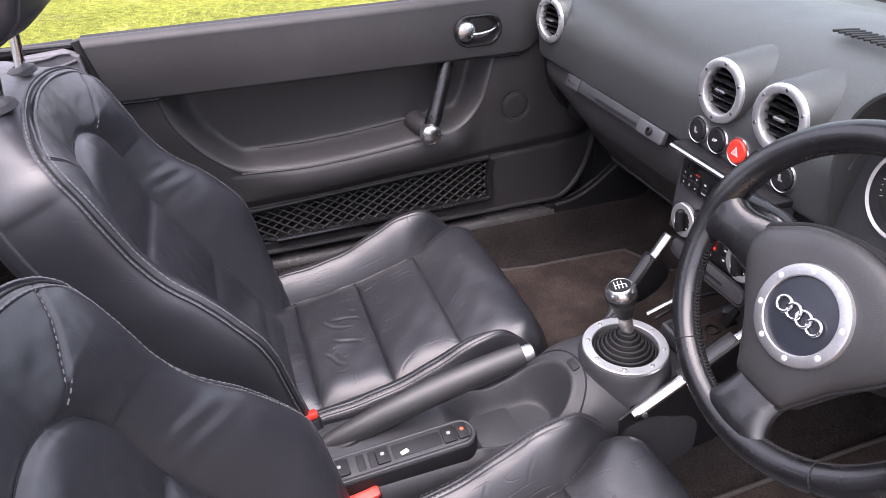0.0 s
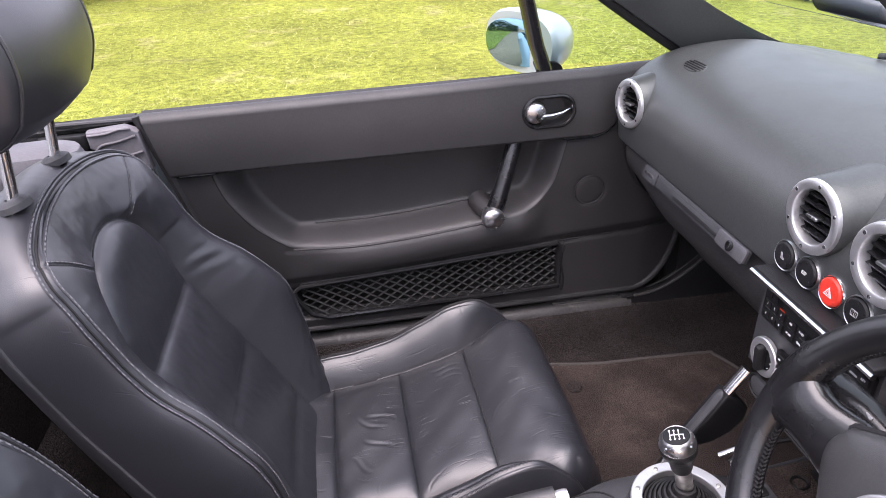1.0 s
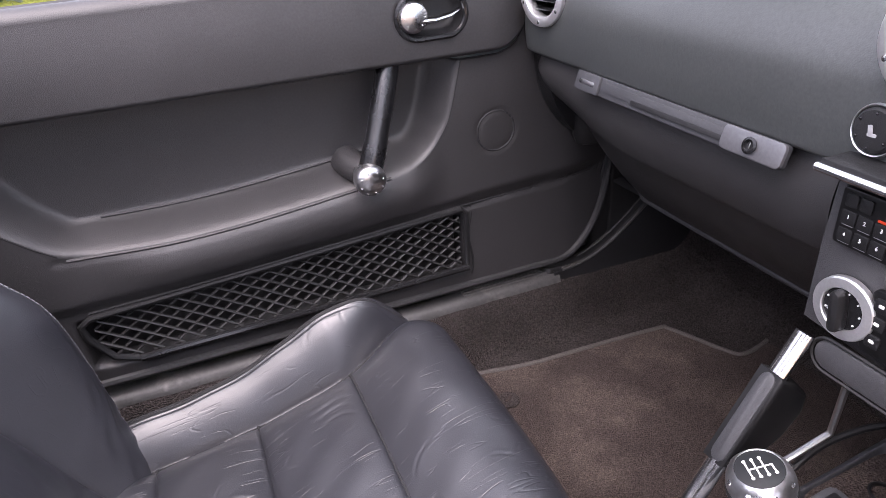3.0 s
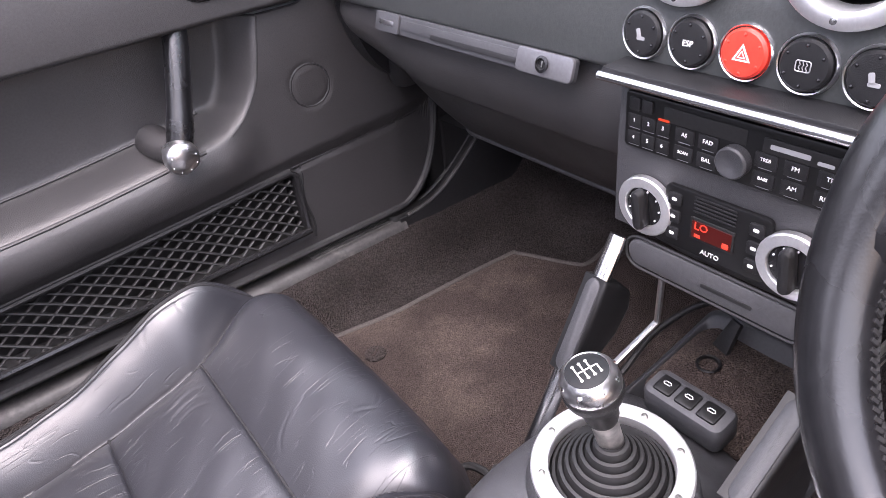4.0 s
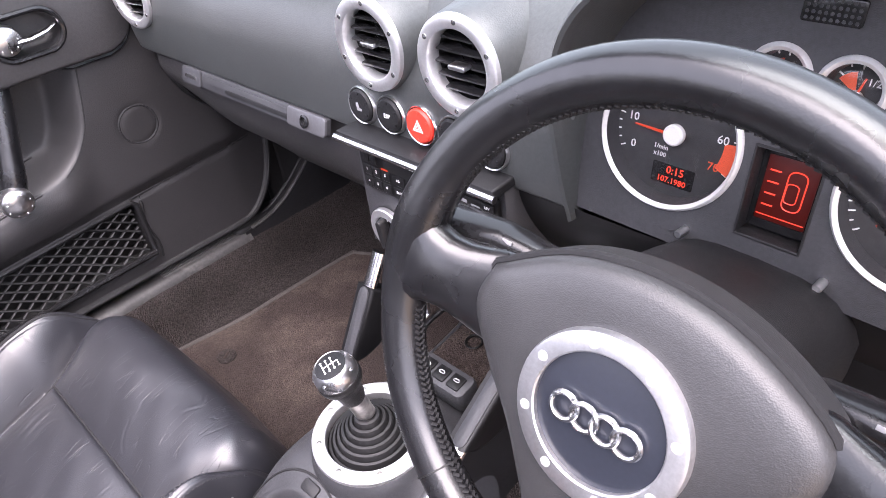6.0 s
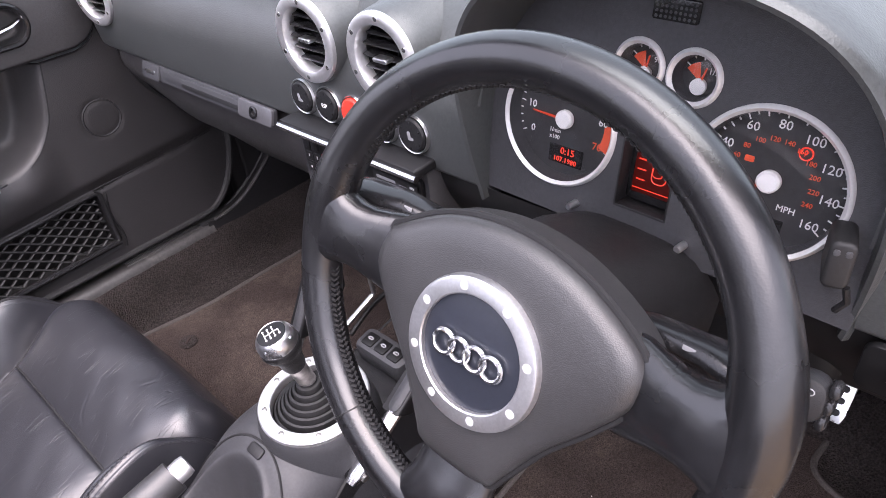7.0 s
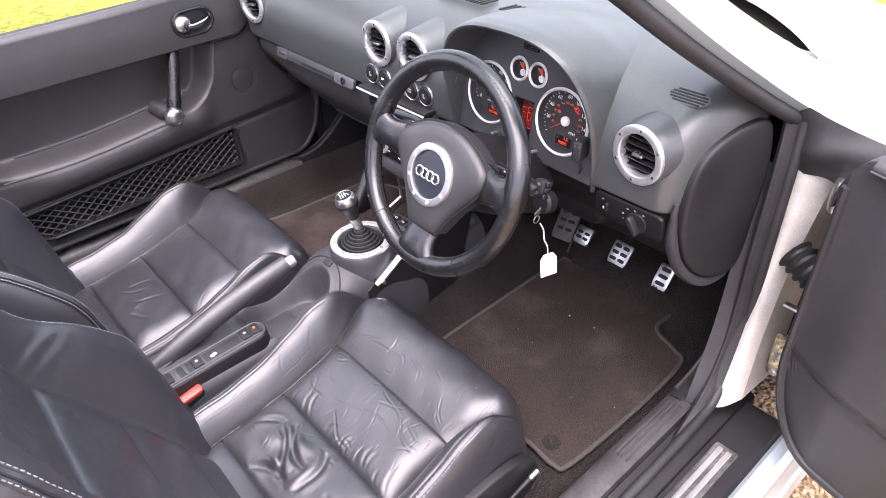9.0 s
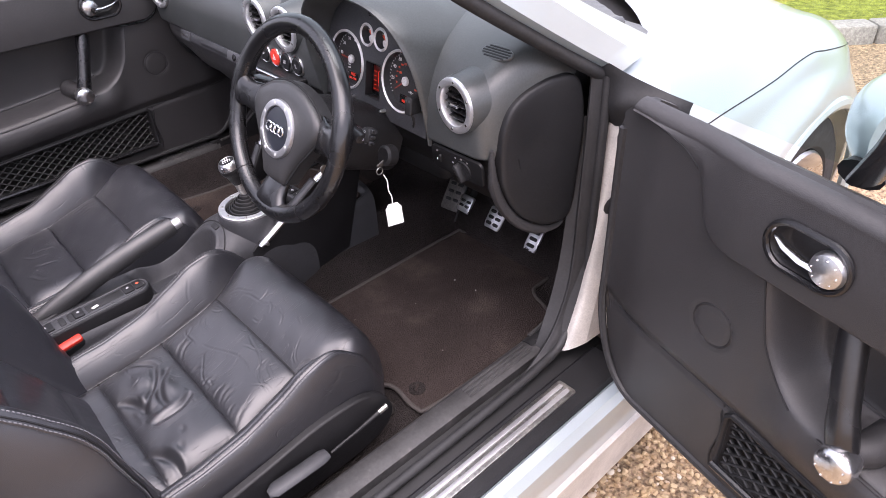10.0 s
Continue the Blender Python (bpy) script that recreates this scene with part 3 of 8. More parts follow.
def a_post(s):
    edge_in = curve([(0.843, 0.748, 0.80), (0.828, 0.752, 0.62), (0.795, 0.760, 0.46), (0.725, 0.772, 0.322)], 8)
    edge_out = curve([(0.870, 0.806, 0.80), (0.850, 0.789, 0.62), (0.815, 0.790, 0.46), (0.768, 0.803, 0.335)], 8)
    n = len(edge_in)

    def fn(u, v):
        a, b = edge_in[round(v * (n - 1))], edge_out[round(v * (n - 1))]
        p = a.lerp(b, u)
        return p.x - 0.012 * math.sin(math.pi * u), s * p.y, p.z
    part("hinge_post", grid(8, n - 1, fn), DUSTY_PAINT, body, "dusty silver hinge post")
    part("hinge_gap", grid(1, n - 1, lambda u, v: (edge_out[round(v * (n - 1))].x + 0.12 * u, s * (edge_out[round(v * (n - 1))].y + 0.006 * u), edge_out[round(v * (n - 1))].z)), DUSTY_PAINT, body, "shaded outer face of the post")
    part("post_inner", grid(1, n - 1, lambda u, v: (edge_in[round(v * (n - 1))].x - 0.03 * u, s * (edge_in[round(v * (n - 1))].y - 0.045 * u), edge_in[round(v * (n - 1))].z)), SEAL, body)
    # Screen pillar: dark trim inside, silver outside, raked far back.
    path = [Vector((0.86, 0.715, 0.905)), Vector((0.74, 0.690, 0.979)), Vector((0.58, 0.660, 1.083)), Vector((0.43, 0.625, 1.192)), Vector((0.30, 0.585, 1.290))]
    inner, outer = [], []
    for q in curve(path, 5):
        k = (0.86 - q.x) / 0.56
        wdt = 0.105 - 0.055 * min(k * 1.6, 1)
        deep = 0.090 + 0.075 * max(1 - k / 0.45, 0) ** 2
        inner.append([(q.x - 0.05 * 0.4, s * (q.y + 0.012), q.z - 0.028), (q.x - 0.03, s * (q.y - 0.008), q.z - 0.02), (q.x, s * (q.y - 0.024), q.z - 0.004),
                      (q.x + deep * 0.5, s * (q.y - 0.036), q.z + 0.004), (q.x + deep, s * (q.y - 0.040), q.z + 0.004), (q.x + deep, s * (q.y - 0.02), q.z - 0.004), (q.x + wdt, s * (q.y + 0.012), q.z - 0.002), (q.x + 0.02, s * (q.y + 0.02), q.z - 0.012)])
        outer.append([(q.x - 0.018, s * (q.y + 0.014), q.z - 0.026), (q.x + 0.02, s * (q.y + 0.0225), q.z - 0.011), (q.x + wdt, s * (q.y + 0.014), q.z + 0.002),
                      (q.x + wdt + 0.012, s * (q.y + 0.006), q.z + 0.006), (q.x + wdt + 0.006, s * (q.y + 0.022), q.z + 0.003), (q.x + 0.05, s * (q.y + 0.045), q.z - 0.006), (q.x, s * (q.y + 0.04), q.z - 0.022)])
    part("pillar_trim", loft(inner), DASH, body, "dark grained screen pillar trim")
    part("screen_pillar", loft(outer), PAINT, body, "silver painted screen pillar")
    part("pillar_seal", tube([(q.x - 0.022, s * (q.y + 0.018), q.z - 0.03) for q in curve(path, 5)], 0.012, 10), SEAL, body, "black rubber pillar seal")
    # Black cover between screen pillar, hinge post and door.
    top = curve([(0.828, 0.722, 0.905), (0.836, 0.748, 0.905), (0.844, 0.785, 0.893), (0.856, 0.822, 0.878), (0.862, 0.856, 0.868), (0.864, 0.892, 0.862)], 6)
    low = curve([(0.862, 0.726, 0.775), (0.846, 0.745, 0.782), (0.836, 0.772, 0.792), (0.842, 0.800, 0.794), (0.846, 0.840, 0.780), (0.850, 0.880, 0.770)], 6)

    def cover(u, v):
        q = u * (len(top) - 1)
        a, b = top[round(q)], low[round(q)]
        p = a.lerp(b, v)
        out = 0.022 * math.sin(math.pi * u) * math.sin(math.pi * min(v * 0.8 + 0.2, 1)) + 0.003 * math.sin(9 * v + 7 * u)
        return p.x - out, s * p.y, p.z
    part("pillar_foot", grid(len(top) - 1, 16, cover), SEAL, body, "black rubber corner cover at the pillar's foot", sharp=80)


def screen():
    def fn(u, v):
        y = -0.70 + 1.40 * u
        k = 1 - (y / 0.70) ** 2
        bx, bz = 0.95 + 0.31 * k, 0.889 + 0.030 * k
        tx, tz = 0.34 + 0.07 * k, 1.255 + 0.03 * k
        y2 = y * (1.0 - 0.16 * v)
        return bx + (tx - bx) * v, y2, bz + (tz - bz) * v + 0.02 * math.sin(math.pi * v)
    g = part("windscreen", grid(24, 12, fn), GLASS, body, "clear raked windscreen")
    g.visible_shadow = False
    part("header_rail", tube([(fn(k / 20, 1.0)[0], fn(k / 20, 1.0)[1], fn(k / 20, 1.0)[2]) for k in range(21)], 0.026, 12, flat=0.7), DASH, body, "dark padded screen header")
    part("screen_border", tube([Vector(fn(k / 24, 0.0)) + Vector((0.0, 0, 0.004)) for k in range(25)], 0.014, 8, flat=0.5), SEAL, body, "black border at the screen's foot")
    for y0, y1 in ((0.52, -0.02), (0.0, -0.5)):
        a = [Vector(fn((y / 0.70 + 1) / 2, 0.06)) + Vector((0.004, 0, 0.009)) for y in np.linspace(y0, y1, 9)]
        w = part("wiper", tube(a, 0.006, 8), RUBBER, body, "black wiper blade")
        part("wiper_arm", tube([a[4] + Vector((0, 0, 0.012)), a[6] + Vector((0.012, 0, 0.012)), a[8] + Vector((0.025, 0, -0.012))], 0.007, 8), GLOSS_BLACK, w)


def front_end():
    ARCH = Vector((1.46, 0.325))
    hi = lambda x: glide([(0.80, 0.925), (1.1, 0.945), (1.3, 0.935), (1.6, 0.885), (1.9, 0.79), (2.15, 0.62), (2.24, 0.50)], x)
    edge_y = lambda x: glide([(0.80, 0.735), (1.5, 0.735), (1.7, 0.70), (1.9, 0.62), (2.1, 0.50), (2.24, 0.38)], x)
    edge_z = lambda x: glide([(0.80, 0.885), (1.0, 0.868), (1.2, 0.858), (1.4, 0.850), (1.6, 0.822), (1.8, 0.765), (2.0, 0.67), (2.15, 0.56), (2.24, 0.47)], x)
    waist = lambda x: (glide([(0.80, 0.838), (1.09, 0.842), (1.26, 0.860), (1.38, 0.872), (1.46, 0.874), (1.62, 0.862), (1.8, 0.81), (2.0, 0.72), (2.24, 0.45)], x), glide([(0.80, 0.735), (1.09, 0.752), (1.26, 0.776), (1.34, 0.796), (1.40, 0.802), (1.46, 0.790), (1.62, 0.758), (1.8, 0.71), (2.0, 0.62), (2.24, 0.45)], x))
    wide = lambda x: glide([(0.80, 0.900), (1.2, 0.905), (1.5, 0.912), (1.75, 0.885), (2.0, 0.78), (2.15, 0.64), (2.24, 0.48)], x)
    rear = lambda y: glide([(0.0, 1.345), (0.2, 1.315), (0.41, 1.235), (0.545, 1.165), (0.63, 1.098), (0.69, 1.020), (0.716, 0.95), (0.735, 0.855)], abs(y))

    def top(u, v):
        a = 2 * u - 1
        a = 0.6 * a + 0.4 * math.sin(a * math.pi / 2)
        x0 = rear(a * 0.735)
        x = x0 + (2.24 - x0) * v
        return x, a * edge_y(x), edge_z(x) + (hi(x) - edge_z(x)) * (1 - abs(a) ** 2.3)
    part("bonnet", grid(80, 60, top), PAINT, body, "silver domed bonnet", sharp=80)
    for s in (-1, 1):
        def profile(x):
            w, (wy, wz) = wide(x), waist(x)
            ey, ez = edge_y(x), edge_z(x)
            return curve([(ey, ez), (ey + 0.55 * (wy - ey), ez - 0.20 * (ez - wz)), (wy, wz), (wy + 0.42 * (w - wy), wz - 0.07), (w - 0.004, wz - 0.16), (w, 0.50), (w, 0.34), (w - 0.02, 0.22), (w - 0.05, 0.14)], 6)
        n = 130
        xs = [0.865 + 1.375 * k / n for k in range(n + 1)]
        v, f = [], []
        for x in xs:
            for q in profile(x):
                r = (Vector((x, q.y)) - ARCH).length
                bulge = 0.022 * math.exp(-((r - 0.375) / 0.055) ** 2) * smoothstep(0.80, 0.72, q.y)
                v.append((x, s * (q.x + bulge), q.y))
        k = len(v) // (n + 1)
        for j in range(n):
            for i in range(k - 1):
                q = (j * k + i, j * k + i + 1, (j + 1) * k + i + 1, (j + 1) * k + i)
                c = sum((Vector(v[a]) for a in q), Vector()) / 4
                if (Vector((c.x, c.z)) - ARCH).length < 0.338 and c.z < 0.72:
                    continue
                f.append(q)
        part("front_wing", (v, f), PAINT, body, "silver front wing with a flared wheel arch", sharp=80)
        arc = [(ARCH.x + 0.340 * math.cos(a), s * 0.914, ARCH.y + 0.340 * math.sin(a)) for a in np.linspace(-0.35, math.pi + 0.35, 50)]
        part("arch_lip", tube(arc, 0.016, 8, flat=1.0), PAINT, body)
        part("shut_line", tube([(x, s * (waist(x)[0] + 0.0005), waist(x)[1]) for x in np.linspace(0.90, 1.80, 60)], 0.0014, 6), RUBBER, body, "dark shut line of the bonnet")
        well = lathe([(0.02, 0), (0.345, 0.0), (0.350, -0.19)], pose(ARCH.x, s * 0.70, ARCH.y, -90 * s, 0, 0), 40)
        part("wheel_well", well, RUBBER, body, "black wheel well liner")
        wm = pose(ARCH.x, s * 0.69, 0.315, -90 * s, 0, 0)
        w = part("front_wheel", lathe([(0.20, 0.0), (0.295, 0.0), (0.312, 0.015), (0.316, 0.06), (0.316, 0.15), (0.308, 0.190), (0.285, 0.205), (0.235, 0.203), (0.222, 0.19)], wm, 56), TYRE, body, "black tyre on a silver rim")
        for h in (0.045, 0.075, 0.105, 0.135):
            part("tread_groove", lathe([(0.3150, h - 0.004), (0.3166, h - 0.003), (0.3166, h + 0.003), (0.3150, h + 0.004)], wm, 56), RUBBER, w)
        part("rim", lathe([(0.224, 0.196), (0.218, 0.205), (0.20, 0.19), (0.19, 0.15), (0.06, 0.165), (0.05, 0.18), (0.0, 0.182)], wm, 40), ALU, w)
    def cowl(u, v):
        y = (2 * u - 1) * 0.715
        foot = 0.95 + 0.31 * (1 - (y / 0.70) ** 2) - 0.02
        back = max(rear(y) + 0.05, foot + 0.03)
        a = min(abs(y) / 0.735, 1)
        zb = edge_z(back) + (hi(back) - edge_z(back)) * (1 - a ** 2.3) - 0.020
        zf = 0.874 + 0.030 * (1 - (y / 0.70) ** 2)
        return foot + (back - foot) * v, y, zf + (zb - zf) * v - 0.006 * math.sin(math.pi * v)
    part("scuttle", grid(60, 8, cowl), RUBBER, body, "dark screen foot and scuttle", sharp=80)


def rear_deck():
    def fn(u, v):
        y = -0.72 + 1.44 * u
        x = -0.52 - 0.86 * v
        z = 0.80 + 0.06 * smoothstep(0.0, 0.3, v) + 0.02 * math.cos(y * 2)
        return x, y, z
    part("rear_deck", grid(20, 10, fn), DASH, body, "dark panel behind the seats")
    part("rear_bulkhead", grid(20, 8, lambda u, v: (-0.50 - 0.03 * v, -0.72 + 1.44 * u, 0.30 + 0.52 * v)), CARPET, body, "carpeted wall behind the seats")
    for s in (-1, 1):
        def side(u, v):
            x = -0.345 - 0.9 * u - 0.03 * (1 - v)
            return x, s * (0.70 + 0.03 * v - 0.04 * smoothstep(0, 0.2, u) * (1 - v)), 0.32 + 0.565 * v
        part("rear_side_trim", grid(14, 10, side), DOOR_SKIN, body, "dark side trim behind the door")
        gm = face_frame((0, s * 0.700, 0), (s, 0, 0), (0, 0, 1))
        plate = [(-0.440, 0.842), (-0.424, 0.834), (-0.402, 0.790), (-0.338, 0.790), (-0.346, 0.868), (-0.372, 0.880), (-0.440, 0.874)]
        plate = [(s * x, z) for x, z in plate][::(1 if s > 0 else -1)]
        guide = part("belt_guide", slab(plate, 0.022, gm, 0.006, 3), GUIDE, body, "pale grey plastic seat belt guide")
        for line in (((-0.430, 0.836), (-0.416, 0.848), (-0.385, 0.853), (-0.352, 0.862)), ((-0.438, 0.868), (-0.405, 0.870), (-0.378, 0.876), (-0.358, 0.876)), ((-0.416, 0.815), (-0.38, 0.822), (-0.346, 0.830))):
            part("guide_ridge", tube(curve([(x, s * 0.676, z) for x, z in line], 4), 0.0026, 8), GUIDE, guide)
        part("belt_recess", block(0.09, 0.02, 0.045, pose(-0.487, s * 0.694, 0.846), 0.006), MATT_BLACK, body, "dark belt opening")
        part("guide_rail", tube([(-0.352 - 0.04 * k, s * 0.708, 0.884) for k in range(9)], 0.0045, 8), SOFT_GREY, body, "thin grey rail over the belt guide")
        top = [(-0.36 - 0.05 * k, s * (0.738 - 0.004 * k), 0.876 - 0.001 * k) for k in range(14)]
        part("hood_seal", tube(top, 0.018, 10, flat=0.6), SEAL, body)
        outer = [[(-0.36 - 0.08 * k, s * 0.76, 0.845), (-0.36 - 0.08 * k, s * 0.82, 0.842), (-0.36 - 0.08 * k, s * 0.895, 0.80), (-0.36 - 0.08 * k, s * 0.915, 0.6), (-0.36 - 0.08 * k, s * 0.90, 0.2), (-0.36 - 0.08 * k, s * 0.80, 0.2)] for k in range(14)]
        part("rear_wing", loft(outer), PAINT, body, "silver rear wing")
    tail = []
    for k in range(13):
        a = math.pi / 2 * k / 12
        x, w = -1.36 - 0.42 * math.sin(a), 0.915 - 0.16 * (1 - math.cos(a))
        tail.append([(x, -w, 0.20), (x, -w - 0.0, 0.60), (x, -w + 0.05, 0.83 - 0.06 * math.sin(a)), (x, -w * 0.6, 0.90 - 0.10 * math.sin(a)), (x, 0.0, 0.92 - 0.10 * math.sin(a)), (x, w * 0.6, 0.90 - 0.10 * math.sin(a)), (x, w - 0.05, 0.83 - 0.06 * math.sin(a)), (x, w, 0.60), (x, w, 0.20)])
    part("tail", loft(tail), PAINT, body, "plain silver tail behind the cabin")
    part("roll_hoop", tube(curve([(-0.53, 0.15, 0.85), (-0.53, 0.16, 1.02), (-0.53, 0.20, 1.06), (-0.53, 0.48, 1.06), (-0.53, 0.52, 1.02), (-0.53, 0.53, 0.85)], 6), 0.022, 12), ALU, body, "aluminium roll hoop")
    part("roll_hoop", tube(curve([(-0.53, -0.15, 0.85), (-0.53, -0.16, 1.02), (-0.53, -0.20, 1.06), (-0.53, -0.48, 1.06), (-0.53, -0.52, 1.02), (-0.53, -0.53, 0.85)], 6), 0.022, 12), ALU, body, "aluminium roll hoop")
    part("stowed_hood_cover", block(0.16, 0.11, 0.07, pose(-0.478, 0.535, 0.870, 0, 4, 20), 0.03), GUIDE, body, "grey rounded cover behind the seat")


floor_pan()
for side in (-1, 1):
    sills(side)
    a_post(side)
screen()
front_end()
rear_deck()


def sill_plate(s):
    t = thing("sill_plate", (0.5, s * 0.836, 0.304), "brushed aluminium tread plate on the door sill", "sill plate", group="sill plates")
    m = pose(0.16, s * 0.836, 0.3045)
    part("plate", slab(rounded(1.02, 0.044, 0.006), 0.0035, m, 0.0015), STEEL, t)
    for off in (-0.0085, 0.0085):
        part("ridge", slab(rounded(0.94, 0.0095, 0.003, cx=0.03, cy=off), 0.0030, m @ pose(0, 0, 0.0035), 0.001), SATIN, t)
    for x in (0.495, -0.3):
        part("rivet", lathe([(0.0, 0.006), (0.003, 0.0055), (0.004, 0.0035)], m @ pose(x, 0, 0), 10), STEEL, t)


for side in (-1, 1):
    sill_plate(side)

# ---------- doors ----------
SPLIT = ((0.40, 0.764), (0.570, 0.764), (0.590, 0.770), (0.606, 0.782), (0.618, 0.804), (0.627, 0.836), (0.640, 0.862), (0.668, 0.880), (0.705, 0.890), (0.745, 0.895), (0.79, 0.897))


def split_z(x):
    return lerp(SPLIT, x)


def door_bottom(x):
    return 0.350 + 0.20 * (1 - math.sqrt(max(1 - (min(max(x - 0.695, 0), 0.11) / 0.11) ** 2, 0.0)))


def rear_x(z):
    return -0.342 + (0.905 - z) * 0.27


def arm_z(x):
    """Height of the arm rest's front edge."""
    return glide([(-0.16, 0.576), (-0.09, 0.573), (0.10, 0.573), (0.31, 0.592), (0.45, 0.612)], x)


def hollow_left(z):
    return glide([(0.560, -0.080), (0.575, -0.098), (0.600, -0.132), (0.638, -0.172), (0.702, -0.213), (0.765, -0.232)], z)


def hollow_right(z):
    return glide([(0.590, 0.380), (0.605, 0.415), (0.622, 0.444), (0.650, 0.468), (0.676, 0.482), (0.765, 0.506)], z)


def recess(x, z):
    """How far (0..1) a place lies inside the armrest hollow."""
    a = smoothstep(hollow_left(z) - 0.003, hollow_left(z) + 0.048, x)
    b = 1 - smoothstep(hollow_right(z) - 0.034, hollow_right(z) + 0.002, x)
    r = smoothstep(arm_z(x) - 0.003, arm_z(x) + 0.030, z)
    return a * b * r


def net_top(x):
    """Upper edge of the net pocket, which falls to the rear."""
    return 0.502 - 0.056 * (0.51 - x)


def lower_depth(x, z):
    """How far the lower card stands outwards from y = 0.69."""
    y = 0.012 * smoothstep(0.70, 0.80, x) + 0.070 * recess(x, z)
    # The arm rest swells, and a line runs along it.
    if -0.12 < x < 0.49:
        fz = arm_z(x)
        y -= 0.020 * math.exp(-((z - fz + 0.035) / 0.045) ** 2) * smoothstep(-0.12, 0.05, x) * (1 - smoothstep(0.40, 0.48, x))
        y += 0.003 * math.exp(-((z - fz + 0.004) / 0.004) ** 2) * (1 - smoothstep(0.34, 0.38, x))
    y += 0.010 * smoothstep(0.035, 0.010, z - net_top(x)) * (1 - recess(x, z))
    # Round cover.
    d = math.hypot(x - 0.567, z - 0.637)
    y += 0.003 * math.exp(-((d - 0.034) / 0.0030) ** 2)
    # Lines round the lower front panel.
    if x > 0.505:
        y += 0.005 * math.exp(-((z - (0.508 + 0.05 * (x - 0.51))) / 0.0035) ** 2)
    # Well behind the net.
    inside = smoothstep(-0.125, -0.10, x - 0.10 * max(0.43 - z, 0)) * (1 - smoothstep(0.498, 0.506, x)) * smoothstep(0.378, 0.386, z) * (1 - smoothstep(-0.007, 0.001, z - net_top(x)))
    y += 0.045 * inside
    return y


def door(s, at, label):
    """A door in its closed place; s = 1 for the passenger's side."""
    t = thing("door", at, label, "car door", group="doors")
    fix = (lambda q: q) if s > 0 else mirrored

    def lower(u, v):
        x = -0.36 + 1.165 * u
        lo, hi = door_bottom(x), min(split_z(x) - 0.002, 0.899 - 0.9 * max(x - 0.785, 0))
        z = lo + (hi - lo) * v
        xr = max(x, rear_x(z)) if u < 0.2 else x
        return xr, 0.69 + lower_depth(xr, z), z
    card = part("lower_card", fix(grid(220, 84, lower)), DOOR_LOWER, t, "dark grey moulded door card", sharp=70)

    def upper(u, v):
        x0 = -0.345
        x = x0 + (0.776 - x0) * u
        lo = split_z(x)
        rise = 0.012 * math.sin(min(x + 0.3, 1) * 1.2)
        q = min(v / 0.6, 1)
        k = max(v - 0.6, 0) / 0.4 * math.pi / 2
        top = 0.897 + rise + 0.004 * smoothstep(0.2, 0.5, x)
        base = max(top - 0.018, lo + 0.001)
        z = lo + (base - lo) * q + (top - base) * math.sin(k)
        y = 0.672 + 0.015 * smoothstep(0.55, 0.66, x) - 0.004 * math.sin(math.pi * q) * min((base - lo) / 0.06, 1) + 0.004 * q + 0.022 * (1 - math.cos(k))
        if v < 0.04:
            y += 0.03 * (1 - v / 0.04)
        xr = max(x, rear_x(z)) if u < 0.2 else x
        # Hollow of the inner latch.
        dx = max(abs(xr - 0.458) - 0.022, 0)
        d = math.hypot(dx, z - 0.835)
        y += 0.028 * (1 - smoothstep(0.021, 0.033, d))
        return xr, y, z
    part("upper_card", fix(grid(200, 60, upper)), DOOR_SKIN, t, "smooth dark grey upper door panel", sharp=70)
    # Shell behind, with end faces.
    shell = [[(x, 0.775, door_bottom(min(x, 0.80)) - 0.01), (x, 0.78, 0.852 - 0.9 * max(x - 0.78, 0)), (x, 0.85, 0.832 - 0.8 * max(x - 0.78, 0)), (x, 0.905, 0.77), (x, 0.915, 0.60), (x, 0.905, 0.34), (x, 0.80, 0.335)] for x in np.linspace(-0.36, 0.83, 12)]
    part("outer_skin", fix(loft(shell)), PAINT, t, "silver painted outer skin")
    corner = [[(x, 0.708, h - 0.03), (x, 0.706, h - 0.010), (x, 0.712, h + 0.004), (x, 0.735, h + 0.006), (x, 0.770, h - 0.012), (x, 0.795, h - 0.05)] for x, h in ((0.768, 0.897), (0.780, 0.898), (0.792, 0.893), (0.804, 0.880), (0.814, 0.862), (0.820, 0.842))]
    part("corner_cap", fix(loft(corner)), SEAL, t, "black rubber corner at the door's front top")
    hem = [(x, 0.70, door_bottom(x)) for x in np.linspace(-0.2, 0.69, 12)] + [(0.695 + 0.109 * math.sin(a), 0.701, 0.350 + 0.20 * (1 - math.cos(a))) for a in np.linspace(0.1, 1.5, 16)] + [(0.804, 0.702, z) for z in np.linspace(0.56, 0.855, 14)]
    part("edge_seal", fix(tube(hem, 0.007, 8)), SEAL, t, "black rubber edge")
    rear = [(rear_x(z) - 0.008, 0.70, z) for z in np.linspace(0.36, 0.893, 14)]
    part("rear_edge_seal", fix(tube(rear, 0.012, 8)), SEAL, t)
    part("waist_strip", fix(tube([(x, 0.778, 0.856) for x in np.linspace(-0.34, 0.78, 16)], 0.024, 10, flat=0.55)), SEAL, t, "black waist strip outside the window slot")
    part("window_slot_seal", fix(tube([(x, 0.714, 0.884 + 0.012 * math.sin(min(x + 0.3, 1) * 1.2)) for x in np.linspace(-0.34, 0.76, 20)], 0.014, 8)), SEAL, t)
    # Net pocket.
    frame_pts = [(-0.112, 0.44), (-0.114, 0.460), (-0.100, 0.470), (0.2, net_top(0.2) + 0.003), (0.499, 0.506), (0.507, 0.498), (0.507, 0.398), (0.499, 0.388), (0.2, 0.381), (-0.04, 0.378), (-0.085, 0.395)]
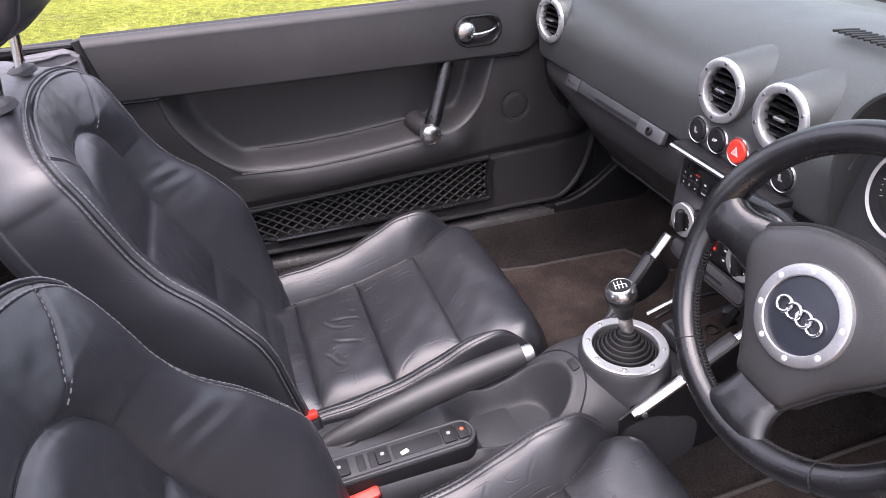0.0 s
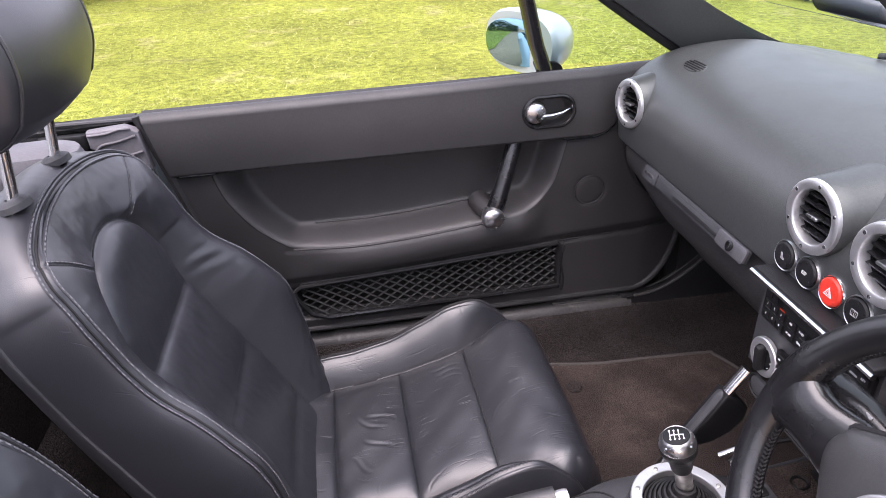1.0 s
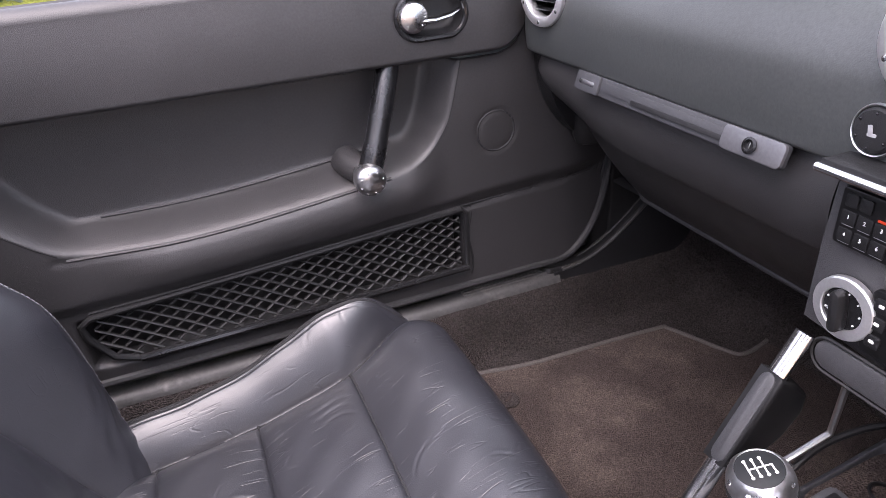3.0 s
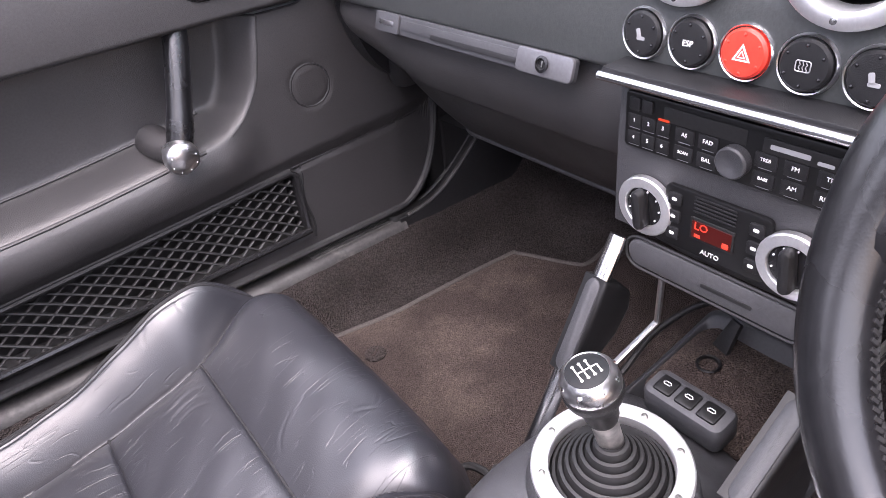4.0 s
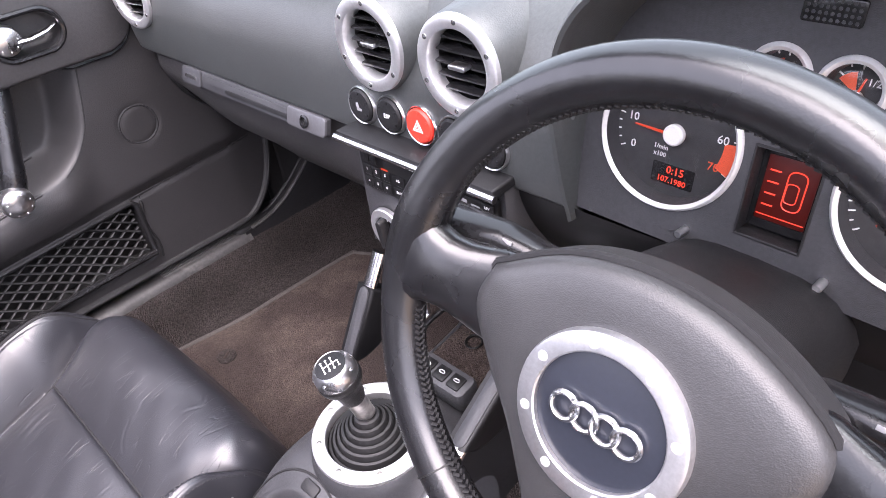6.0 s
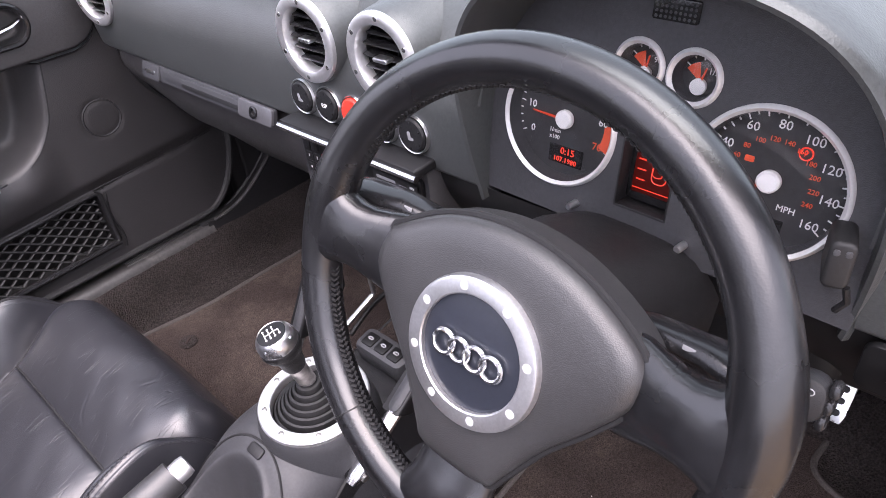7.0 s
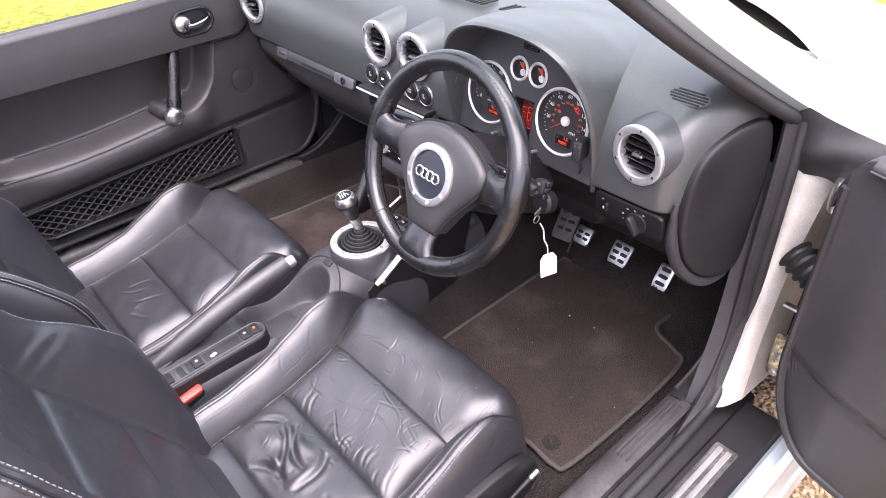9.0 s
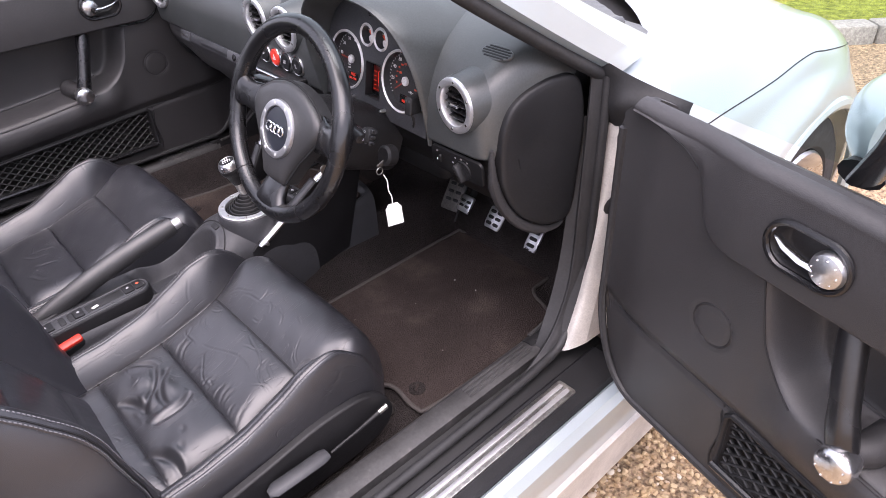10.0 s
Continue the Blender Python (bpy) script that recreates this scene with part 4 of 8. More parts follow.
    pocket = part("net_pocket", fix(tube([(x, 0.697, z) for x, z in frame_pts], 0.0055, 8, closed=True)), PLASTIC, t, "black diamond net pocket")
    rail = [(x, 0.688, 0.388 + 0.012 * x) for x in np.linspace(-0.05, 0.505, 12)]
    part("rail", fix(tube(rail, 0.006, 8)), GLOSS_BLACK, pocket, "dark glossy rail")
    # Added black sheet: the pocket's inner shade is put into its colour.
    part("pocket_back", fix(slab(rounded(0.59, 0.112, 0.012, cx=0.202, cy=0.442), 0.003, face_frame((0, 0.732, 0), (1, 0, 0), (0, 0, 1)), 0.001)), RUBBER, pocket, "black sheet standing in for shade behind the net")
    cords = []
    for d in (-1, 1):
        for k in range(-6, 24):
            c0 = -0.10 + 0.0310 * k
            pts = []
            for q in range(23):
                z = 0.390 + 0.110 * q / 22
                x = c0 + (d * (q / 22 - 0.5) * 0.17)
                if -0.104 + 0.4 * max(0.42 - z, 0) < x < 0.503 and z < net_top(x):
                    pts.append((x, 0.699 + 0.006 * math.sin(math.pi * q / 22) + 0.0012 * d, z))
            if len(pts) > 1:
                cords.append(tube(pts, 0.0034, 6, flat=0.6))
    tagged(part("net", fix(join(*cords)), RUBBER, pocket, "black elastic diamond net"), kind="stuff")
    # Pull bar with its two round caps.
    bar = part("pull_bar", fix(tube(curve([(0.337, 0.668, 0.614), (0.353, 0.672, 0.655), (0.382, 0.690, 0.735), (0.398, 0.705, 0.785)], 5), [0.019] * 6 + [0.0175] * 10, 14)), WHEEL_LEATHER, t, "slanted leather-covered pull bar")
    cap_m = face_frame((0.334, 0.646, 0.613), (1, 0, 0), (0, 0, 1))
    if s > 0:
        cap_m = face_frame((0.334, 0.646, 0.613), (1, 0, 0), (0, -0.15, 1))
    shape = lathe([(0.019, -0.03), (0.0245, -0.012), (0.0248, -0.004), (0.0232, 0.003), (0.018, 0.0075), (0.009, 0.0095), (0.0, 0.010)], cap_m, 32)
    cap = part("bar_cap", fix(shape), ALU, bar, "domed aluminium cap")
    for k in range(8):
        a = math.pi / 4 * k + 0.3
        part("stud", fix(lathe([(0.0, 0.009), (0.0011, 0.0082), (0.0015, 0.0055)], cap_m @ pose(0.0180 * math.cos(a), 0.0180 * math.sin(a), 0), 8)), BRIGHT, bar)
    part("bar_foot", fix(tube([(0.339, 0.672, 0.616), (0.326, 0.70, 0.617), (0.321, 0.74, 0.618)], [0.019, 0.022, 0.026], 12)), DOOR_SKIN, bar)
    # Inner latch.
    latch = part("latch_rim", fix(tube([(0.458 + (0.022 if math.cos(a) > 0 else -0.022) + 0.0315 * math.cos(a), 0.6705, 0.835 + 0.0315 * math.sin(a)) for a in np.linspace(0, 2 * math.pi, 40, endpoint=False)], 0.0045, 8, closed=True)), GLOSS_BLACK, t, "black oval latch surround")
    lm = face_frame((0.428, 0.664, 0.836), (1, 0, 0), (0, 0, 1))
    part("latch_knob", fix(lathe([(0.018, -0.02), (0.0225, -0.01), (0.0228, -0.004), (0.020, 0.003), (0.010, 0.007), (0.0, 0.008)], lm, 28)), ALU, latch, "round aluminium latch knob")
    for k in range(8):
        a = math.pi / 4 * k
        part("stud", fix(lathe([(0.0, 0.0065), (0.0010, 0.0058), (0.0013, 0.003)], lm @ pose(0.0155 * math.cos(a), 0.0155 * math.sin(a), 0), 8)), BRIGHT, latch)
    part("latch_lever", fix(tube([(0.440, 0.667, 0.830), (0.46, 0.668, 0.829), (0.485, 0.672, 0.832), (0.504, 0.678, 0.838)], [0.0095, 0.0085, 0.0075, 0.005], 10, flat=0.55)), BRIGHT, latch, "aluminium release lever")
    # Quarter light post and outside mirror.
    post = part("quarter_post", fix(tube([(0.474, 0.768, 0.90), (0.452, 0.762, 0.955), (0.425, 0.750, 1.05), (0.38, 0.735, 1.155)], 0.027, 12, flat=0.45)), GLOSS_BLACK, t, "black quarter light post")
    qg = part("quarter_glass", fix(([(x, 0.768 - 0.155 * (z - 0.905), z) for x, z in ((0.49, 0.905), (0.785, 0.898), (0.788, 0.930), (0.722, 0.990), (0.620, 1.070), (0.43, 1.165), (0.39, 1.13))], [(0, 1, 2, 3, 4, 5, 6)])), GLASS, post)
    qg.visible_shadow = False
    mx, my, mz = 0.492, 0.930, 0.926
    turn = Matrix.Translation((mx, my, mz)) @ pose(0, 0, 0, 0, 0, 30) @ Matrix.Translation((-mx, -my, -mz))
    rings = []
    for k in range(13):
        q = k / 12
        w = 0.119 * (1 - (q * 0.95) ** 2.4) ** 0.5 if k else 0.114
        hgt = 0.072 * (1 - (q * 0.95) ** 2.4) ** 0.5 if k else 0.067
        ctr = Vector((mx - 0.045 + 0.13 * q, my, mz))
        rings.append([turn @ (ctr + Vector((0.25 * w * math.cos(a) * 0.3, abs(math.cos(a)) ** 0.8 * math.copysign(w, math.cos(a)), abs(math.sin(a)) ** 0.8 * math.copysign(hgt, math.sin(a))))) for a in np.linspace(0, 2 * math.pi, 28, endpoint=False)])
    house = part("mirror_housing", fix(loft(rings)), PAINT, t, "silver door mirror housing")
    part("mirror_glass", fix(slab([(0.088 * abs(math.cos(a)) ** 0.8 * math.copysign(1, math.cos(a)), 0.053 * abs(math.sin(a)) ** 0.8 * math.copysign(1, math.sin(a))) for a in np.linspace(0, 2 * math.pi, 28, endpoint=False)], 0.004, turn @ face_frame((mx - 0.049, my, mz), (0.12, -0.99, 0), (-0.005, 0.01, 1)), 0.001)), BLUE_MIRROR, house, "mirror glass")
    part("mirror_arm", fix(tube([(mx + 0.005, 0.80, 0.885), (mx + 0.01, 0.87, 0.89), (mx + 0.015, my - 0.04, mz - 0.03)], [0.03, 0.024, 0.03], 12, flat=0.6)), PLASTIC, house)
    # Stitched line in the hollow.
    seam = [(x, 0.69 + lower_depth(x, arm_z(x) + 0.027) - 0.002, arm_z(x) + 0.028) for x in np.linspace(-0.05, 0.40, 40)]
    part("piping", fix(tube(seam, 0.0022, 6)), DOOR_SKIN, card, "sewn line in the hollow")
    on_card = lambda x, z, up=0.0: (x, 0.69 + lower_depth(x, z) - up, z)
    low = [on_card(x, arm_z(x) - 0.003, 0.0006) for x in np.linspace(-0.10, 0.375, 60)]
    part("piping", fix(tube(low, 0.0026, 6)), DOOR_SKIN, card, "raised line along the arm rest")
    for side_of, z0 in ((hollow_left, 0.580), (hollow_right, 0.606)):
        part("hollow_edge", fix(tube([on_card(side_of(z) + (-0.004 if side_of is hollow_left else 0.003), z, 0.0004) for z in np.linspace(z0, 0.760, 40)], 0.0014, 5)), SEAM_DARK, card, "fine crease round the hollow")
    part("cover_groove", fix(tube([on_card(0.567 + 0.034 * math.cos(a), 0.637 + 0.034 * math.sin(a), 0.0004) for a in np.linspace(0, 2 * math.pi, 48, endpoint=False)], 0.0021, 5, closed=True)), SEAM_DARK, card, "round groove of a cover")
    part("panel_groove", fix(tube([on_card(x, net_top(x) + 0.009 if x < 0.51 else 0.511 + 0.03 * (x - 0.51), 0.0004) for x in np.linspace(-0.10, 0.770, 70)], 0.0020, 5)), SEAM_DARK, card)
    part("panel_groove", fix(tube([on_card(0.516 + 0.004 * math.sin(k), 0.372 + 0.0170 * k, 0.0004) for k in range(9)], 0.0022, 5)), SEAM_DARK, card)
    part("card_joint", fix(tube([(x, 0.6885 + lower_depth(x, split_z(x) - 0.004), split_z(x) - 0.0015) for x in np.linspace(-0.30, 0.735, 150)], 0.0016, 5)), SEAM_DARK, card)
    return t


passenger_door = door(1, (0.90, 0.83, 0.34), "closed dark grey car door with a net pocket and aluminium latch")
driver_door = door(-1, (0.90, -0.83, 0.34), "wide open dark grey car door with a net pocket and aluminium latch")
driver_door.matrix_basis = pose(0.858, -0.801, 0.348, 0, 0, 76)


def hinge_set(s):
    t = thing("door_hinge", (0.85, s * 0.83, 0.43), "greasy rusty steel door hinge", "hinge", group="hinges")
    part("plate", block(0.05, 0.05, 0.07, pose(0.825, s * 0.835, 0.435, 0, 0, 20), 0.006), RUST, t)
    part("knuckle", lathe([(0, -0.03), (0.012, -0.03), (0.012, 0.03), (0, 0.03)], pose(0.838, s * 0.862, 0.44), 14), RUST, t)
    part("arm", block(0.02, 0.06, 0.045, pose(0.86, s * 0.85, 0.435, 0, 0, -30), 0.005), RUST, t)
    for z in (-0.02, 0.02):
        part("bolt", lathe([(0, 0.012), (0.008, 0.010), (0.009, 0)], face_frame((0.80, s * 0.832, 0.435 + z), (0, -1, 0), (0, 0, 1)), 6), STEEL, t)
    u = thing("door_hinge", (0.86, s * 0.83, 0.77), "steel upper door hinge", "hinge", group="hinges")
    part("plate", block(0.045, 0.045, 0.06, pose(0.85, s * 0.832, 0.775, 0, 0, 20), 0.006), STEEL, u)
    part("knuckle", lathe([(0, -0.03), (0.011, -0.03), (0.011, 0.03), (0, 0.03)], pose(0.862, s * 0.855, 0.775), 14), STEEL, u)
    g = thing("cable_gaiter", (0.85, s * 0.83, 0.62), "black ribbed rubber cable gaiter between post and door", "cable gaiter")
    path = curve([(0.842, s * 0.79, 0.64), (0.825, s * 0.84, 0.625), (0.825, s * 0.88, 0.61)], 10)
    part("bellows", tube(path, [0.026 + (0.006 if i % 3 == 0 else 0) for i in range(len(path))], 14), RUBBER, g)
    part("check_strap", tube([(0.845, s * 0.80, 0.53), (0.83, s * 0.90, 0.54)], 0.008, 8, flat=0.5), STEEL, g)


hinge_set(-1)


# ---------- dashboard ----------
dash = thing("dashboard", (0.7, 0, 0.65), "dark grey soft-grained dashboard with round aluminium vents", "dashboard")
PROFILE = curve([(0.640, 0.764), (0.612, 0.766), (0.606, 0.780), (0.604, 0.815), (0.607, 0.85), (0.622, 0.888), (0.652, 0.920), (0.695, 0.942), (0.76, 0.955), (0.86, 0.957), (0.97, 0.938), (1.12, 0.918), (1.25, 0.890)], 6)


def dash_point(y, q):
    p = PROFILE[min(int(q), len(PROFILE) - 1)]
    x, z = p.x, p.y
    end = max(abs(y) - 0.615, 0) / 0.095
    x += (0.25 if y < 0 else 0.05) * end**4
    x = min(x, 0.925 + 0.31 * (1 - (y / 0.71) ** 2))
    z -= 0.020 * end**2 * smoothstep(0.88, 0.95, z)
    z += 0.010 * (1 - (y / 0.7) ** 2) * smoothstep(0.90, 0.95, z)
    return x, y, z


VENTS = ((0.600, 0.860), (0.048, 0.882), (-0.072, 0.882), (-0.606, 0.860))


def dash_skin():
    n = len(PROFILE) - 1
    ys = [-0.702 + 1.404 * k / 180 for k in range(181)]
    v, f = grid(n, 180, lambda u, v: dash_point(ys[round(v * 180)], round(u * n)))
    kept = []
    for q in f:
        c = sum((Vector(v[i]) for i in q), Vector()) / 4
        if any(math.hypot(c.y - vy, c.z - vz) < 0.041 for vy, vz in VENTS):
            continue
        if c.x < 0.72 and c.z < 0.965 and abs((c.y + 0.350) / 0.170) ** 2.6 + abs(max(c.z - 0.80, 0) / 0.185) ** 2.6 < 1:
            continue
        kept.append(q)
    part("dash_top", (v, kept), DASH, dash, "soft dark grey dash top")
    # Joint line near the screen.
    part("joint_line", tube([(0.790, y, 0.9645 + 0.0092 * (1 - (y / 0.7) ** 2) - 0.0085) for y in np.linspace(0.50, -0.10, 30)], 0.0011, 5), RUBBER, dash)


def vent(y, z, x=0.598, r=0.0475, yaw=0.0):
    """A round air vent: sleeve, aluminium ring, slats and a thumb tab."""
    out = Vector((-1, math.tan(radians(yaw)), 0.10))
    m = face_frame((x, y, z), out.cross(Vector((0, 0, 1))) * -1, (0, 0, 1))
    if (m.to_3x3() @ Vector((0, 0, 1))).x > 0:
        m = face_frame((x, y, z), (0, -1, 0), (0.10, 0, 1))
    sleeve = part("vent_sleeve", lathe([(0.046, 0.002), (0.0495, -0.004), (0.0515, -0.02), (0.056, -0.05), (0.064, -0.10)], m, 48), DASH, dash, "dark vent sleeve")
    ring = [(0.0345, -0.012), (0.0346, 0.0015), (0.0356, 0.0034), (0.0375, 0.0042), (0.0462, 0.0042), (0.0478, 0.0030), (0.0484, 0.0), (0.0478, -0.006), (0.040, -0.012)]
    part("vent_ring", lathe(ring, m @ pose(0, 0, 0, 0, 0, 0), 48, closed=True), SATIN, sleeve, "bright aluminium vent ring")
    for k in range(6):
        a = math.pi / 3 * k + 0.45
        part("stud", lathe([(0.0, 0.0085), (0.0025, 0.008), (0.0038, 0.0055), (0.004, 0.003)], m @ pose(0.0418 * math.cos(a), 0.0418 * math.sin(a), -0.0036), 10), BRIGHT, sleeve)
    part("vent_core", lathe([(0.036, -0.004), (0.0352, -0.04), (0.0, -0.042)], m, 32), RUBBER, sleeve)
    for k in range(5):
        h = -0.024 + 0.012 * k
        w = 2 * math.sqrt(0.0338**2 - h * h)
        part("slat", block(w, 0.0022, 0.016, m @ pose(0, h, -0.013, 12, 0, 0), 0.0008), GLOSS_BLACK, sleeve)
    for k in range(3):
        part("vane", block(0.0016, 2 * math.sqrt(0.0338**2 - (0.015 * (k - 1)) ** 2), 0.012, m @ pose(0.015 * (k - 1), 0, -0.028), 0.0006), RUBBER, sleeve)
    part("tab", block(0.020, 0.005, 0.012, m @ pose(0, 0, -0.002), 0.0015), ALU, sleeve, "aluminium thumb tab")


def round_button(y, z, kind, r=0.0195):
    m = face_frame((0.603, y, z), (0, -1, 0), (0.06, 0, 1))
    rim = part("button_rim", lathe([(r - 0.0005, -0.004), (r + 0.0003, 0.0022), (r + 0.0012, 0.0028), (r + 0.0022, 0.001), (r + 0.0022, -0.005)], m, 36), BRIGHT if kind == "hazard" else ALU, dash, "thin bright button rim")
    red = kind == "hazard"
    b = part("button", lathe([(r - 0.001, -0.004), (r - 0.001, 0.003), (r - 0.003, 0.0052), (r * 0.5, 0.0058), (0.0, 0.0052)], m, 36), RED_PLASTIC if red else PLASTIC, rim, "red hazard button" if red else "black round push button")
    for k in range(6):
        a = math.pi / 3 * k + 0.5
        part("dimple", lathe([(0.0, 0.0066), (0.0012, 0.006), (0.0016, 0.0045)], m @ pose(0.0142 * math.cos(a), 0.0142 * math.sin(a), 0), 6), RED_PLASTIC if red else GLOSS_BLACK, rim)
    if red:
        for size, mt in ((0.0085, WHITE_PAINT), (0.0058, RED_PLASTIC), (0.0040, WHITE_PAINT), (0.0024, RED_PLASTIC)):
            tri = [(size * math.cos(a), size * math.sin(a) - 0.001) for a in (-math.pi / 6, math.pi / 2, math.pi * 7 / 6)]
            part("warning_triangle", slab(tri, 0.0004, m @ pose(0, 0, 0.0056 + 0.0003 * (0.009 - size) * 100), 0.0001, 1), mt, rim)
    elif kind == "ESP":
        letters("ESP", 0.0066, m @ pose(0, 0, 0.0062), WHITE_PAINT, rim)
    elif kind == "screen":
        part("symbol", tube([m @ Vector((x, y_, 0.0062)) for x, y_ in rounded(0.0105, 0.0075, 0.0015, 3)], 0.0005, 4, closed=True), GREY_PRINT, rim)
        for q in (-0.0025, 0.0, 0.0025):
            part("symbol", tube([m @ Vector((q + 0.0006 * math.sin(2 * i_), -0.0036 + 0.0012 * i_, 0.0062)) for i_ in range(7)], 0.0004, 4), GREY_PRINT, rim)
    else:
        part("symbol", join(slab(rounded(0.004, 0.008, 0.001, 3, -0.001, 0.001), 0.0004, m @ pose(0, 0, 0.0060, 0, 0, 15), 0.0001, 1), slab(rounded(0.008, 0.003, 0.001, 3, 0.001, -0.003), 0.0004, m @ pose(0, 0, 0.0060), 0.0001, 1)), GREY_PRINT, rim)


GRIP = surface("grip_aluminium", (0.15, 0.15, 0.16), 0.45, metal=0.6, grain=(300, 0.1), blotch=(20, 0.1))


def glovebox():
    g = thing("glovebox", (0.63, 0.35, 0.65), "closed dark glovebox with an aluminium grip strip", "glovebox")

    def fn(u, v):
        y = 0.116 + 0.568 * u
        low = 0.652 + 0.045 * smoothstep(0.44, 0.66, y)
        z = 0.764 - (0.764 - low) * v
        x = 0.624 + 0.020 * v + 0.016 * math.sin(math.pi * v) * -1 + 0.02 * smoothstep(0.60, 0.684, y) ** 2 + 0.02 * smoothstep(0.9, 1.0, v)
        return x, y, z
    # Lid and panel below use DOOR_LOWER: the dash overhang's shade as colour.
    part("lid", grid(70, 26, fn), DOOR_LOWER, g, "dark grained glovebox lid")

    def under(u, v):
        y = 0.116 + 0.568 * u
        x, _, z = fn(u, 1.0)
        fx, fz = 0.800 + 0.05 * smoothstep(0.58, 0.684, y), 0.500 + 0.05 * smoothstep(0.60, 0.684, y)
        return x + (fx - x) * v - 0.012 * math.sin(math.pi * v), y, z + (fz - z) * v
    part("lower_panel", grid(50, 16, under), DOOR_LOWER, g, "dark panel under the glovebox")
    part("edge_trim", tube([Vector(under(k / 40, 1.0)) for k in range(0, 41)], 0.0055, 8), SOFT_GREY, g, "grey lower edge")
    part("panel_line", tube([Vector(fn(k / 40, 1.0)) + Vector((-0.001, 0, 0)) for k in range(1, 40)], 0.0016, 5), SEAM_DARK, g)
    part("panel_back", grid(20, 4, lambda u, v: (0.80 + 0.36 * v, 0.116 + 0.568 * u, 0.500 + 0.05 * v)), RUBBER, g)
    m = face_frame((0.6065, 0.333, 0.7560), (0, -1, 0), (0.30, 0, 1))
    strip = part("grip_strip", slab(rounded(0.346, 0.024, 0.004), 0.006, m @ pose(0, 0, 0), 0.0015), SOFT_GREY, g, "satin grey grip strip")
    part("grip_recess", slab(rounded(0.215, 0.012, 0.002, cx=-0.012, cy=0.001), 0.001, m @ pose(0, 0, 0.0062), 0.0004), SOFT_GREY, strip)
    part("grip_shadow", slab(rounded(0.150, 0.006, 0.002, cx=0.02, cy=-0.004), 0.0008, m @ pose(0, 0, 0.0072), 0.0003), PLASTIC, strip)
    plate = part("lock_plate", slab(rounded(0.078, 0.025, 0.006, cx=0.135), 0.004, m @ pose(0, 0, 0.006), 0.0015), GRIP, g, "aluminium lock plate")
    part("lock", lathe([(0.0075, 0.0), (0.0085, 0.003), (0.006, 0.004), (0.0055, 0.001), (0.0, 0.0008)], m @ pose(0.135, 0, 0.0095), 20), GLOSS_BLACK, plate)
    part("keyhole", slab(rounded(0.0012, 0.006, 0.0005), 0.0005, m @ pose(0.135, 0, 0.0110), 0.0001), STEEL, plate)
    badge = part("badge", slab(rounded(0.052, 0.025, 0.004, cx=-0.147), 0.004, m @ pose(0, 0, 0.006), 0.0015), SOFT_GREY, g, "grey badge block")
    part("badge_bar", slab(rounded(0.032, 0.0055, 0.002, cx=-0.147), 0.0006, m @ pose(0, 0, 0.0101), 0.0002), ALU, badge)


def demister(y0, y1, x0, slots):
    for k in range(slots):
        t = (k + 0.5) / slots
        y = y0 + (y1 - y0) * t
        z = 0.9612 + 0.0095 * (1 - (y / 0.7) ** 2)
        part("demister_slot", block(0.05, 0.0045, 0.004, pose(x0, y, z, 0, 4, 0), 0.002), RUBBER, dash)


def oval_vent(x, y, z, tilt):
    m = pose(x, y, z, 0, tilt, 0)
    oval = lambda k: [(0.0150 * k * math.cos(a), 0.034 * k * math.sin(a)) for a in np.linspace(0, 2 * math.pi, 36, endpoint=False)]
    ring = part("oval_vent", slab(oval(1.0), 0.0045, m @ pose(0, 0, -0.002), 0.0015), DASH, dash, "oval speaker vent with dark slots")
    for k in range(5):
        h = -0.0098 + 0.0049 * k
        part("slot", block(0.0034, 2 * 0.0310 * math.sqrt(1 - (h / 0.0142) ** 2), 0.002, m @ pose(h, 0, 0.0022), 0.0008), MATT_BLACK, ring)


dash_skin()
for (vy, vz), turn_in in zip(VENTS, (-8, 0, 0, 6)):
    vent(vy, vz, yaw=turn_in)
for k, kind in enumerate(("seat", "ESP", "hazard", "screen", "seat")):
    round_button(0.083 - 0.0457 * k, 0.8065, kind)
glovebox()
demister(-0.005, -0.15, 0.742, 14)
demister(-0.19, -0.30, 0.742, 10)
oval_vent(0.676, -0.630, 0.9345, -34)
oval_vent(0.688, 0.532, 0.9425, -24)


